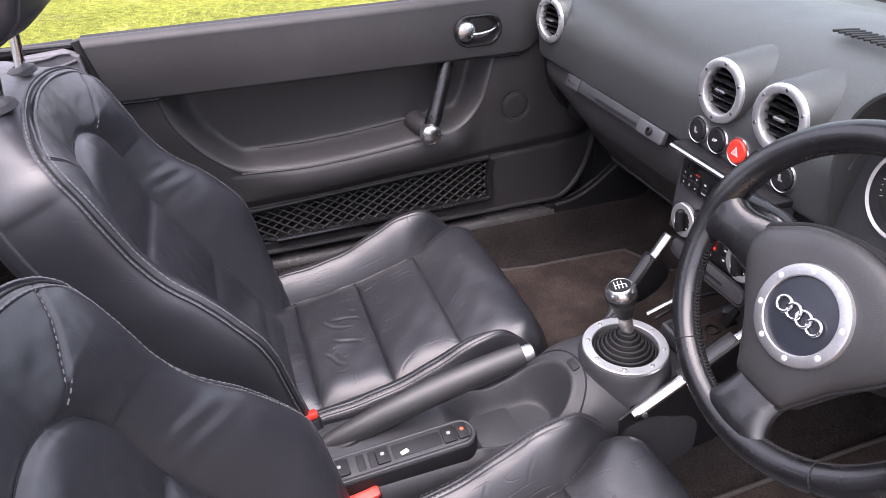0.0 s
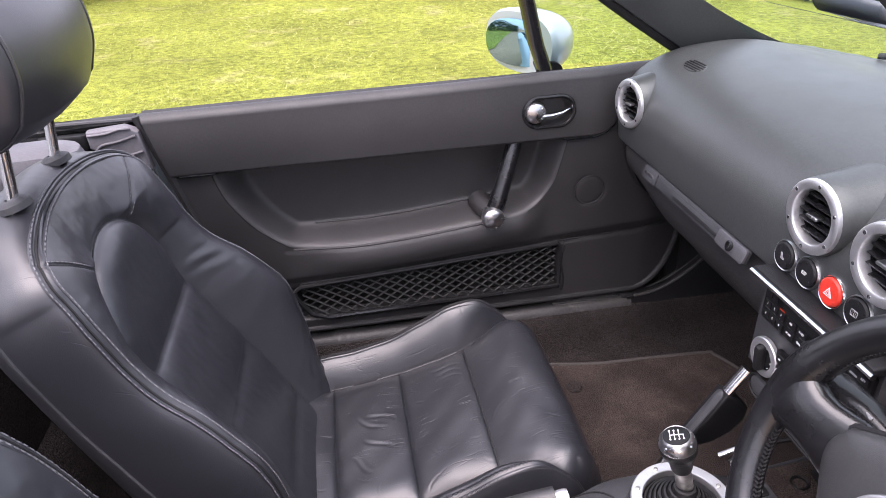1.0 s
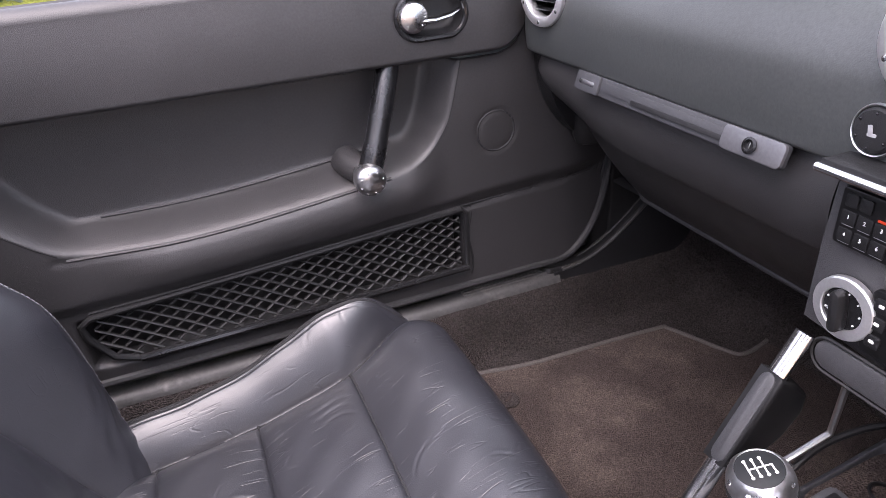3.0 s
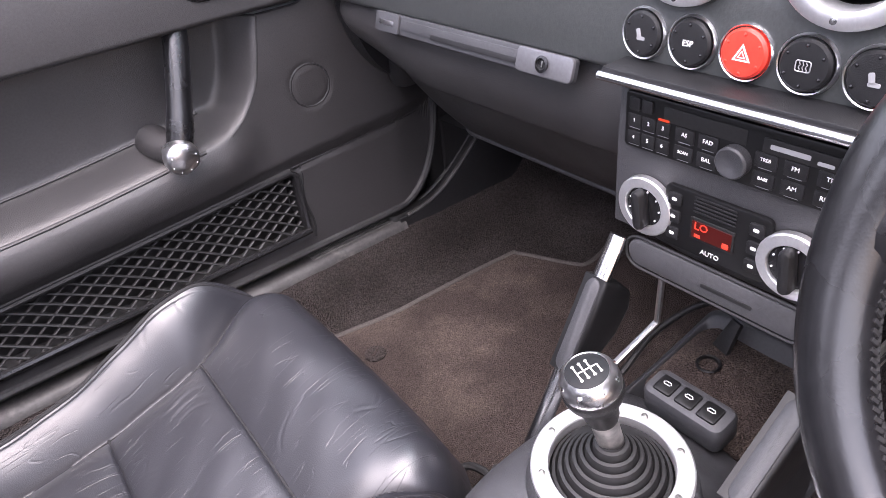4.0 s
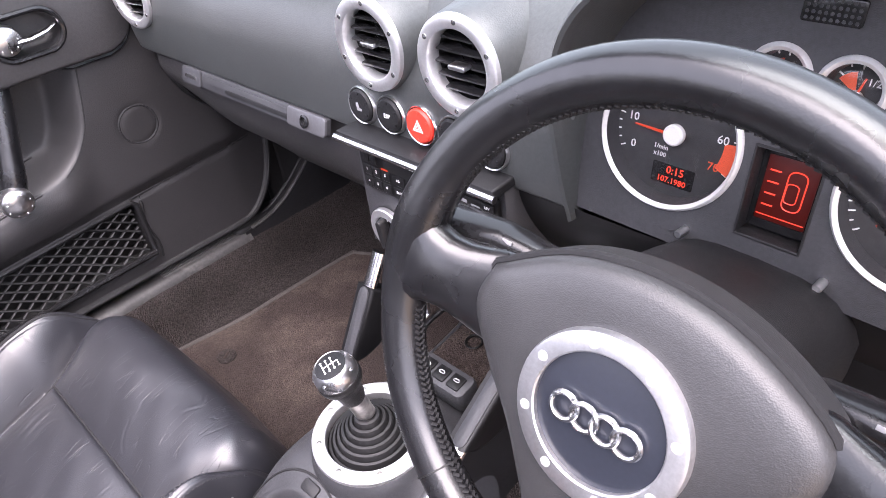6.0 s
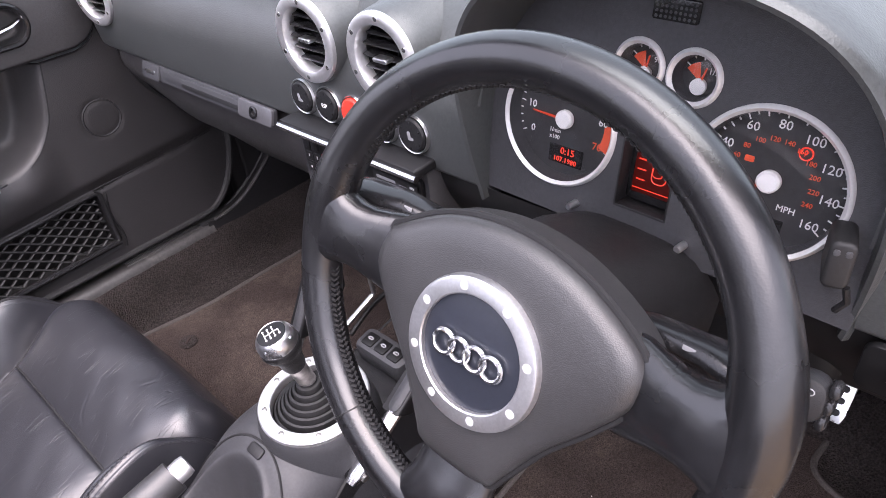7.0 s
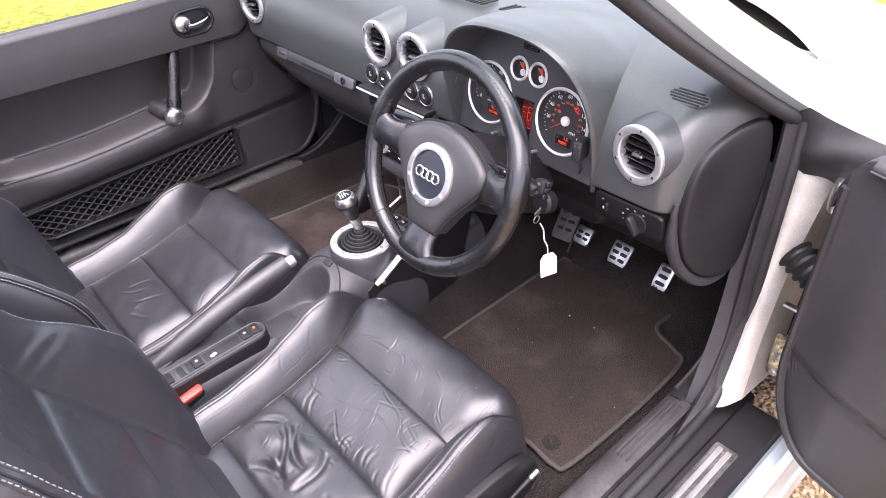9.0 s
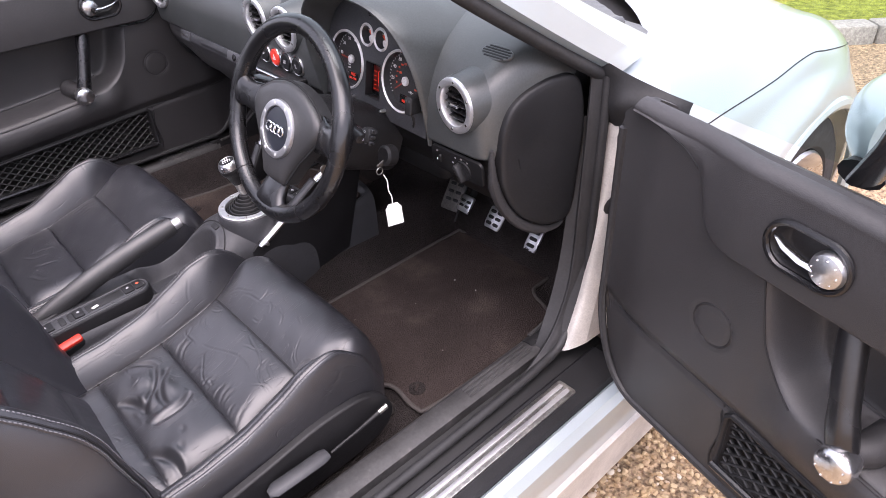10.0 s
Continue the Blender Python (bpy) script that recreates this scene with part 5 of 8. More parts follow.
def end_cap(s):
    # Dash end: a rounded D-shaped cover that faces out and to the rear.
    o = curve([(0.632, 0.770), (0.638, 0.822), (0.656, 0.860), (0.692, 0.882), (0.745, 0.892), (0.792, 0.880), (0.812, 0.80), (0.808, 0.70), (0.795, 0.605), (0.750, 0.596), (0.700, 0.620), (0.660, 0.665), (0.637, 0.720), (0.632, 0.770)], 6)[:-1]
    y_at = lambda x: 0.672 + 0.20 * (x - 0.632)
    k = len(o)
    cx, cz = sum(p.x for p in o) / k, sum(p.y for p in o) / k
    rings = []
    for f, h in ((1.0, -0.03), (1.0, 0.006), (0.992, 0.0095), (0.965, 0.0115), (0.90, 0.013), (0.7, 0.0145), (0.4, 0.0155), (0.02, 0.016)):
        rings.append([(cx + (p.x - cx) * f, s * (y_at(cx + (p.x - cx) * f) + h), cz + (p.y - cz) * f) for p in o])
    part("end_wall", block(0.19, 0.05, 0.31, pose(0.79, s * 0.655, 0.75), 0.02), PLASTIC, dash)
    cap = part("end_cover", loft(rings), PLASTIC, dash, "dark rounded side cover", sharp=60)
    if s > 0:
        return
    low = [p for p in o if p.y < 0.79 and p.x < 0.79]
    low.sort(key=lambda p: math.atan2(p.y - cz, p.x - cx) % (2 * math.pi))
    part("cover_rim", tube([(p.x - 0.012 * (cx - p.x) / 0.09 if p.x < cx else p.x, s * (y_at(p.x) - 0.002), p.y - 0.012 * max(cz - p.y, 0) / 0.15) for p in low], [0.013 * (0.35 + 0.65 * min(1, 4 * i / len(low), 4 * (len(low) - 1 - i) / len(low))) for i in range(len(low))], 10, flat=0.8), DOOR_SKIN, cap, "soft grey lower rim")


end_cap(-1)
end_cap(1)

# ---------- instruments ----------
cluster = thing("instrument_cluster", (0.63, -0.343, 0.77), "instrument cluster with two large and two small ringed dials", "instrument cluster")
CL = face_frame((0.637, -0.350, 0.850), (-0.04, -1, 0), (0.16, 0, 0.987))
R = 0.0565
PANEL_H = 0.014
DIALS = ((-0.0895, 0.0, R), (0.0895, 0.0, R), (-0.0225, 0.0625, 0.0198), (0.0225, 0.0625, 0.0198))


def hood():
    arch = []
    for k in range(49):
        t = k / 48
        a = math.pi * (1.10 - 1.20 * t)
        ca, sa = math.cos(a), math.sin(a)
        y = 0.172 * math.copysign(abs(ca) ** 0.72, ca)
        z = 0.155 * math.copysign(abs(sa) ** 0.85, sa) if sa > 0 else 0.30 * sa
        arch.append((y, z))
    levels = [(0.652, 0.905, -0.004), (0.600, 0.955, -0.002), (0.572, 0.975, 0.0), (0.563, 0.995, 0.0), (0.562, 1.015, 0.0), (0.568, 1.035, 0.0), (0.590, 1.05, 0.0), (0.63, 1.06, -0.003), (0.69, 1.08, -0.012), (0.76, 1.10, -0.030), (0.86, 1.12, -0.060)]

    def fn(u, v):
        y, z = arch[round(u * 48)]
        i = min(int(v * 10), 9)
        f = v * 10 - i
        x, k, dz = (levels[i][q] * (1 - f) + levels[i + 1][q] * f for q in range(3))
        lean = 0.03 * max(1 - z / 0.155, 0) if x < 0.66 else 0.03 * max(1 - z / 0.155, 0)
        return x + lean, -0.350 - y * k, 0.846 + z * k + dz
    part("hood", grid(48, 40, fn), DASH, cluster, "dark soft hood over the dials")
    # Dial surround, with holes for the four dials and the screen.
    v, f = grid(190, 130, lambda u, v: (-0.19 + 0.38 * u, -0.085 + 0.25 * v, PANEL_H))
    kept = []
    for q in f:
        x, y = sum(v[i][0] for i in q) / 4, sum(v[i][1] for i in q) / 4
        if abs(x / 0.172) ** 2.7 + (max(y, 0) / 0.150) ** 2.35 > 1:
            continue
        if any(math.hypot(x - cx, y - cy) < r + 0.0004 for cx, cy, r in DIALS) or (abs(x) < 0.0230 and -0.055 < y < 0.014):
            continue
        kept.append(q)
    part("face_panel", ([CL @ Vector(p) for p in v], kept), SOFT_GREY, cluster, "dark grey dial surround")
    for w, d, x, y in ((0.002, 0.069, -0.0235, -0.0205), (0.002, 0.069, 0.0235, -0.0205), (0.049, 0.002, 0.0, 0.0145), (0.049, 0.002, 0.0, -0.0555)):
        part("screen_wall", block(w, d, 0.022, CL @ pose(x, y, PANEL_H - 0.0105), 0.0006), PLASTIC, cluster)


RIM = surface("silver_rim", (0.66, 0.66, 0.66), 0.32, metal=0.25, grain=(300, 0.06))


def dial(cx, cy, r, top, name):
    m = CL @ pose(cx, cy, 0)
    d = part(name, lathe([(r - 0.0030, top - 0.003), (r - 0.0014, top - 0.0012), (r - 0.0003, top), (r + 0.0010, top - 0.0012), (r + 0.0022, top - 0.0030), (r + 0.0026, top - 0.0055)], m, 56), RIM, cluster, "bright rimmed dial")
    part("dial_face", lathe([(0.0, 0.001), (r - 0.0035, 0.001), (r - 0.0035, 0.0)], m, 56), DIAL, d, "dark dial face")
    cover = part("dial_lens", lathe([(0.0, top - 0.0012), (r * 0.6, top - 0.0016), (r - 0.0022, top - 0.0026)], m, 40), LENS, d, "clear dial lens")
    cover.visible_shadow = False
    part("dial_wall", lathe([(r - 0.0050, 0.001), (r - 0.0030, top - 0.003)], m, 40), SOFT_GREY, d, "sloping grey dial wall")
    return m, d


def dial_marks(m, d, r, a0, a1, count, major, big=0.0045, small=0.0025, mt=None):
    for k in range(count + 1):
        a = radians(a0 + (a1 - a0) * k / count)
        ln = big if k % major == 0 else small
        part("tick", block(ln, 0.0011, 0.0006, m @ pose((r - ln / 2) * math.cos(a), (r - ln / 2) * math.sin(a), 0.0016, 0, 0, math.degrees(a)), 0.0002), mt or WHITE_PAINT, d)


def needle(m, d, r, angle):
    part("needle", slab([(-0.004, -0.0014), (r, -0.0006), (r, 0.0006), (-0.004, 0.0014)], 0.001, m @ pose(0, 0, 0.0045, 0, 0, angle), 0.0002, 1), NEEDLE, d, "red needle")
    part("needle_hub", lathe([(0.0085, 0.002), (0.0085, 0.006), (0.007, 0.0075), (0.0, 0.008)], m, 24), WHITE_PAINT, d, "pale needle hub")


hood()
m, d = dial(-0.0895, 0.0, R, 0.018, "tachometer")
dial_marks(m, d, R - 0.006, 205, -25, 28, 4)
for k, s in enumerate(("0", "10", "20", "30", "40", "50", "60", "70")):
    a = radians(205 - 230 * k / 7)
    letters(s, 0.0095, m @ pose((R - 0.0185) * math.cos(a), (R - 0.0165) * math.sin(a), 0.0018), WHITE_PAINT if k < 7 else RED_PRINT, d)
band = [(r_ * math.cos(a), r_ * math.sin(a)) for r_, aa in ((R - 0.006, np.linspace(radians(-25), radians(5), 8)), (R - 0.017, np.linspace(radians(5), radians(-25), 8))) for a in aa]
part("red_zone", slab(band, 0.0006, m @ pose(0, 0, 0.0014), 0.0001, 1), RED_PRINT, d)
letters("1/min", 0.0055, m @ pose(-0.010, -0.013, 0.0018), WHITE_PAINT, d)
letters("x100", 0.0055, m @ pose(-0.010, -0.019, 0.0018), WHITE_PAINT, d)
part("small_screen", slab(rounded(0.036, 0.017, 0.001, cx=0.004, cy=-0.034), 0.0008, m @ pose(0, 0, 0.0012), 0.0002), GLOSS_BLACK, d)
letters("0:15", 0.009, m @ pose(0.006, -0.030, 0.0024), LCD_LIT, d)
letters("107.1980", 0.0068, m @ pose(0.004, -0.0385, 0.0024), LCD_LIT, d)
needle(m, d, 0.034, 178)

m, d = dial(0.0895, 0.0, R, 0.018, "speedometer")
dial_marks(m, d, R - 0.005, 215, -35, 32, 2)
for k in range(9):
    a = radians(215 - 250 * k / 8)
    if k:
        letters(str(20 * k), 0.0095, m @ pose((R - 0.0155) * math.cos(a), (R - 0.0145) * math.sin(a), 0.0018), WHITE_PAINT, d)
for k in range(1, 13):
    a = radians(215 - 250 * (k * 20 * 0.6214) / 160)
    letters(str(20 * k), 0.0052, m @ pose((R - 0.0265) * math.cos(a), (R - 0.0255) * math.sin(a), 0.0018), RED_PRINT, d)
letters("MPH", 0.0068, m @ pose(0.016, -0.018, 0.0018), WHITE_PAINT, d)
part("warning_lamp", tube([m @ Vector((0.018 + 0.0045 * math.cos(a), 0.026 + 0.0045 * math.sin(a), 0.0018)) for a in np.linspace(0, 6.28, 16, endpoint=False)], 0.0006, 4, closed=True), LCD_LIT, d)
letters("P", 0.006, m @ pose(0.018, 0.026, 0.0018), LCD_LIT, d)
part("engine_lamp", slab(rounded(0.007, 0.0045, 0.001, cx=-0.018, cy=0.012), 0.0006, m @ pose(0, 0, 0.0014), 0.0001), RED_PRINT, d)
part("small_screen", slab(rounded(0.034, 0.017, 0.001, cy=-0.036), 0.0008, m @ pose(0, 0, 0.0012), 0.0002), GLOSS_BLACK, d)
letters("1.5", 0.008, m @ pose(0.006, -0.031, 0.0024), LCD_LIT, d)
letters("90882", 0.0078, m @ pose(0.0, -0.0395, 0.0024), LCD_LIT, d)
needle(m, d, 0.036, 215)
for cx, mark in ((-0.0225, "C"), (0.0225, "F")):
    m, d = dial(cx, 0.0625, 0.0198, 0.0175, "small_gauge")
    dial_marks(m, d, 0.0152, 150, 30, 4, 2, 0.004, 0.002)
    letters("1/2" if mark == "F" else "90", 0.0065, m @ pose(0.0088, 0.004, 0.0018), WHITE_PAINT, d)
    fan = [(0, 0)] + [(0.0145 * math.cos(a), 0.0145 * math.sin(a)) for a in np.linspace(radians(100), radians(145), 7)]
    part("red_fan", slab(fan, 0.0005, m @ pose(0, -0.005, 0.0014), 0.0001, 1), RED_PRINT, d)
    part("needle_hub", lathe([(0.0062, 0.002), (0.0062, 0.005), (0.0, 0.0065)], m @ pose(0, -0.008, 0), 20), WHITE_PAINT, d)
    part("needle", slab([(0, -0.0008), (0.0150, -0.0005), (0.0150, 0.0005), (0, 0.0008)], 0.001, m @ pose(0, -0.008, 0.0035, 0, 0, 75 if mark == "F" else 80), 0.0002, 1), NEEDLE, d)
scr = part("centre_screen", slab(rounded(0.046, 0.066, 0.004, cy=-0.020), 0.004, CL @ pose(0, 0, -0.006), 0.001), GLOSS_BLACK, cluster, "dark information screen with a red car outline")
part("lit_area", slab(rounded(0.036, 0.050, 0.001, cy=-0.020), 0.0006, CL @ pose(0, 0, -0.0018), 0.0002), LCD_RED, scr)
outline = rounded(0.013, 0.030, 0.005, cx=0.005, cy=-0.018)
part("car_outline", tube([CL @ Vector((x, y, -0.0008)) for x, y in outline], 0.0005, 4, closed=True), LCD_LIT, scr)
part("car_outline", tube([CL @ Vector((x * 0.65, -0.022 + (y + 0.022) * 0.5, -0.0008)) for x, y in outline], 0.0004, 4, closed=True), LCD_LIT, scr)
part("screen_line", block(0.034, 0.0007, 0.0006, CL @ pose(0, -0.041, -0.0008), 0.0002), LCD_LIT, scr)
for k in range(4):
    part("screen_line", block(0.008, 0.0012, 0.0006, CL @ pose(-0.011, -0.006 - 0.009 * k, -0.0008), 0.0002), LCD_LIT, scr)
gr = part("speaker_grille", slab(rounded(0.036, 0.016, 0.002, cy=0.107), 0.002, CL @ pose(0, 0, PANEL_H + 0.0003), 0.0006), GLOSS_BLACK, cluster, "small perforated grille")
for i in range(9):
    for j in range(4):
        part("hole", lathe([(0.0, 0.0006), (0.0012, 0.0005), (0.0013, 0.0)], CL @ pose(-0.0148 + 0.0037 * i, 0.1015 + 0.0037 * j, PANEL_H + 0.0022), 6), SOFT_GREY, gr)
for cx in (-0.060, 0.044):
    part("reset_stem", lathe([(0.0035, -0.004), (0.0035, 0.011), (0.0025, 0.013), (0.0, 0.013)], CL @ pose(cx, -0.068, PANEL_H), 14), ALU, cluster, "small aluminium reset stem")

# ---------- lower dash, driver's side ----------
lower = thing("knee_panel", (0.66, -0.42, 0.62), "black lower dash panel with the light switch", "dash panel")


def knee(u, v):
    y = -0.695 + 0.575 * u
    z = 0.766 - 0.135 * v
    return 0.614 + 0.085 * v**1.5 + 0.05 * smoothstep(0.60, 0.695, -y) ** 2, y, z


# Matt black stands in for the deep shade on this downward-facing panel.
part("panel", grid(40, 16, knee), MATT_BLACK, lower)
# Added block that blacks out the open corners below the cluster.
part("column_filler", block(0.05, 0.36, 0.16, pose(0.668, -0.345, 0.735), 0.02), MATT_BLACK, lower, "black filler block behind the steering column")
part("panel_edge", grid(40, 6, lambda u, v: (0.70 + 0.25 * v, -0.695 + 0.575 * u, 0.630 - 0.04 * math.sin(v * 2))), MATT_BLACK, lower)
LS = face_frame((0.6115, -0.598, 0.742), (0, -1, 0), (-0.12, 0, 1))
sw = part("switch_plate", slab(rounded(0.130, 0.048, 0.010), 0.006, LS, 0.002), MATT_BLACK, lower, "black light switch plate")
part("rotary_ring", lathe([(0.019, 0.006), (0.0185, 0.009), (0.0, 0.009)], LS @ pose(0.018, -0.004, 0), 28), PLASTIC, sw)
part("rotary_grip", block(0.010, 0.036, 0.016, LS @ pose(0.018, -0.004, 0.016, 0, 0, 28), 0.004), PLASTIC, sw, "dark rotary light switch")
part("thumbwheel", block(0.006, 0.016, 0.008, LS @ pose(-0.040, 0.002, 0.007), 0.002), PLASTIC, sw)
part("thumbwheel_mark", block(0.002, 0.005, 0.001, LS @ pose(-0.044, 0.002, 0.0115), 0.0004), WHITE_PAINT, sw)
for cx, cy in ((0.0, 0.016), (0.014, 0.018), (0.030, 0.016), (-0.008, 0.004), (-0.008, -0.006), (-0.048, 0.015)):
    part("symbol", tube([LS @ Vector((cx + 0.0017 * math.cos(a), cy + 0.0013 * math.sin(a), 0.0064)) for a in np.linspace(0, 2 * math.pi, 12, endpoint=False)], 0.00038, 4, closed=True), GREY_PRINT, sw)


# ---------- steering wheel ----------
WH = face_frame((0.420, -0.346, 0.814), (0, -1, 0), (math.sin(radians(21.75)), 0, math.cos(radians(21.75)))) @ pose(0, 0, 0, 0, 0, -2.5)
wheel = thing("steering_wheel", (0.47, -0.345, 0.79), "three-spoke black leather steering wheel with a silver-ringed hub", "steering wheel")


def on_wheel(x, y, h=0.0):
    return WH @ Vector((x, y, h))


def wheel_rim():
    n = 120
    path = [on_wheel(0.1705 * math.cos(a), 0.1705 * math.sin(a), 0.0) for a in (2 * math.pi * k / n for k in range(n))]
    fat = []
    for k in range(n):
        a = 360 * k / n
        g = 0.0165
        for c in (12, 168):
            g += 0.0028 * math.exp(-((a - c) / 13) ** 2)
        fat.append(g)
    rim = part("rim", tube(path, fat, 16, closed=True), WHEEL_LEATHER, wheel, "worn glossy black leather rim")
    # Laced inner seam: small stitches.
    st = []
    for k in range(230):
        a = 2 * math.pi * k / 230
        deg = math.degrees(a)
        if min(abs(deg - 5), abs(deg - 175), abs(deg - 270)) < 13 or deg > 347:
            continue
        for w in (-0.0042, 0.0042):
            c = on_wheel(0.1552 * math.cos(a), 0.1552 * math.sin(a), w)
            e = on_wheel(0.1542 * math.cos(a + 0.017), 0.1542 * math.sin(a + 0.017), w * 0.2)
            st.append(tube([c, e], 0.0015, 5))
    tagged(part("lacing", join(*st), SEAM_DARK, rim, "black laced seam"), kind="stuff")
    for a in (232, 308):
        ring = [on_wheel((0.1705 + 0.0170 * math.cos(t)) * math.cos(radians(a)), (0.1705 + 0.0170 * math.cos(t)) * math.sin(radians(a)), 0.0170 * math.sin(t)) for t in np.linspace(0, 2 * math.pi, 20, endpoint=False)]
        part("rim_seam", tube(ring, 0.0007, 4, closed=True), RUBBER, rim)


def spoke(points, name, label):
    """A spoke: (x, y, half width, half thickness, height) from hub to rim."""
    rings = []
    pts = points
    for i, (x, y, w, th, h) in enumerate(pts):
        a, b = pts[max(i - 1, 0)], pts[min(i + 1, len(pts) - 1)]
        d = Vector((b[0] - a[0], b[1] - a[1])).normalized()
        nrm = Vector((-d.y, d.x))
        rings.append([on_wheel(x + nrm.x * w * math.copysign(abs(math.cos(t)) ** 0.7, math.cos(t)), y + nrm.y * w * math.copysign(abs(math.cos(t)) ** 0.7, math.cos(t)), h + th * math.sin(t)) for t in np.linspace(0, 2 * math.pi, 20, endpoint=False)])
    part(name, loft(rings), WHEEL_LEATHER, wheel, label)


def wheel_hub():
    # Airbag cover, a rounded triangle that swells to the driver.
    o = curve([(-0.100, 0.034), (-0.052, 0.061), (0.0, 0.070), (0.052, 0.061), (0.100, 0.034), (0.108, 0.006), (0.088, -0.028), (0.062, -0.062), (0.040, -0.100), (0.030, -0.114), (0.0, -0.117), (-0.030, -0.114), (-0.040, -0.100), (-0.062, -0.062), (-0.088, -0.028), (-0.108, 0.006), (-0.100, 0.034)], 5)[:-1]
    rings = []
    for k, h in ((1.0, -0.030), (1.0, -0.008), (0.985, 0.001), (0.95, 0.006), (0.88, 0.009), (0.75, 0.011), (0.55, 0.0125), (0.25, 0.0135), (0.02, 0.0138)):
        rings.append([on_wheel(p.x * k, -0.016 + (p.y + 0.016) * k, h) for p in o])
    cover = part("airbag_cover", loft(rings), HUB_SKIN, wheel, "dark grained airbag cover")
    part("cover_gap", tube([on_wheel(p.x * 1.004, -0.016 + (p.y + 0.016) * 1.004, -0.003) for p in o], 0.0024, 6, closed=True), SEAM_DARK, cover, "dark gap round the cover")
    m = WH @ pose(0, -0.016, 0.0125)
    ring = [(0.0405, 0.0), (0.0405, 0.0052), (0.0415, 0.0062), (0.0505, 0.0062), (0.0525, 0.0052), (0.0535, 0.003), (0.0535, -0.006)]
    part("hub_ring", lathe(ring, m, 64), HUB_METAL, cover, "satin aluminium hub ring")
    for k in range(8):
        a = math.pi / 4 * k + 0.32
        part("stud", lathe([(0.0, 0.0065), (0.0028, 0.0065), (0.0034, 0.0061)], m @ pose(0.0462 * math.cos(a), 0.0462 * math.sin(a), 0), 14), RIM, cover)
    part("hub_disc", lathe([(0.0407, 0.002), (0.030, 0.0032), (0.0, 0.0038)], m, 40), HUB_DISC, cover, "dark hub disc")
    for k in range(4):
        c = -0.0198 + 0.0132 * k
        part("emblem_ring", tube([m @ Vector((c + 0.0082 * math.cos(t), 0.0082 * math.sin(t), 0.0062 + (0.0006 if (k + int(t > 3.14)) % 2 else 0))) for t in np.linspace(0, 2 * math.pi, 28, endpoint=False)], 0.0018, 8, closed=True), BRIGHT, cover, "bright ring")
    part("embossed_bar", slab(rounded(0.030, 0.006, 0.002), 0.0006, WH @ pose(0, -0.097, 0.0068, 0, 0, 0), 0.0003), PLASTIC, cover)
    for x, y in ((-0.072, 0.020), (0.074, 0.018)):
        part("horn_mark", block(0.009, 0.0016, 0.0008, WH @ pose(x, y, 0.0095, 0, 0, 10), 0.0003), GREY_PRINT, cover)


wheel_rim()
spoke([(-0.088, 0.006, 0.0350, 0.0110, -0.014), (-0.101, 0.007, 0.0335, 0.0125, -0.0125), (-0.112, 0.008, 0.0305, 0.0140, -0.009), (-0.124, 0.009, 0.0275, 0.0152, -0.006), (-0.136, 0.010, 0.0268, 0.0158, -0.003), (-0.148, 0.011, 0.0295, 0.0160, -0.001), (-0.158, 0.012, 0.0355, 0.0158, 0.0), (-0.168, 0.012, 0.0440, 0.0140, 0.0)], "spoke", "black leather spoke")
spoke([(0.088, 0.006, 0.0350, 0.0110, -0.014), (0.101, 0.007, 0.0335, 0.0125, -0.0125), (0.112, 0.008, 0.0305, 0.0140, -0.009), (0.124, 0.009, 0.0275, 0.0152, -0.006), (0.136, 0.010, 0.0268, 0.0158, -0.003), (0.148, 0.011, 0.0295, 0.0160, -0.001), (0.158, 0.012, 0.0355, 0.0158, 0.0), (0.168, 0.012, 0.0440, 0.0140, 0.0)], "spoke", "black leather spoke")
spoke([(0.0, -0.100, 0.034, 0.010, -0.012), (0.0, -0.114, 0.0335, 0.0125, -0.010), (0.0, -0.126, 0.0335, 0.0140, -0.006), (0.0, -0.138, 0.036, 0.0150, -0.003), (0.0, -0.149, 0.042, 0.0155, -0.001), (0.0, -0.159, 0.050, 0.0152, 0.0), (0.0, -0.168, 0.062, 0.0135, 0.0)], "spoke", "black leather lower spoke")
wheel_hub()

column = thing("steering_column", (0.55, -0.345, 0.70), "black steering column cowl with two stalks", "steering column")
rings = []
for h, wx, wy, cy in ((-0.025, 0.045, 0.040, 0.0), (-0.035, 0.058, 0.052, -0.006), (-0.07, 0.066, 0.060, -0.012), (-0.13, 0.072, 0.066, -0.016), (-0.22, 0.080, 0.060, -0.020)):
    rings.append([on_wheel(math.copysign(abs(math.cos(t)) ** 0.6, math.cos(t)) * wx, cy + math.copysign(abs(math.sin(t)) ** 0.6, math.sin(t)) * wy, h) for t in np.linspace(0, 2 * math.pi, 28, endpoint=False)])
part("cowl", loft(rings), PLASTIC, column)
for s in (-1, 1):
    st = part("stalk", tube([on_wheel(s * 0.050, 0.020, -0.052), on_wheel(s * 0.085, 0.032, -0.047), on_wheel(s * 0.125, 0.036, -0.040), on_wheel(s * 0.165, 0.032, -0.036), on_wheel(s * 0.178, 0.030, -0.035)], [0.010, 0.011, 0.013, 0.016, 0.013], 12, flat=0.62), GLOSS_BLACK, column, "black column stalk")
    for k in range(3):
        part("symbol", block(0.008, 0.003, 0.0006, WH @ pose(s * (0.115 + 0.018 * k), 0.036, -0.0305, 0, 0, 0), 0.0002), GREY_PRINT, st)
wip = part("wiper_stalk_end", block(0.024, 0.028, 0.020, WH @ pose(0.176, 0.036, -0.048, 0, 0, 8), 0.006), PLASTIC, column, "black ribbed stalk end")
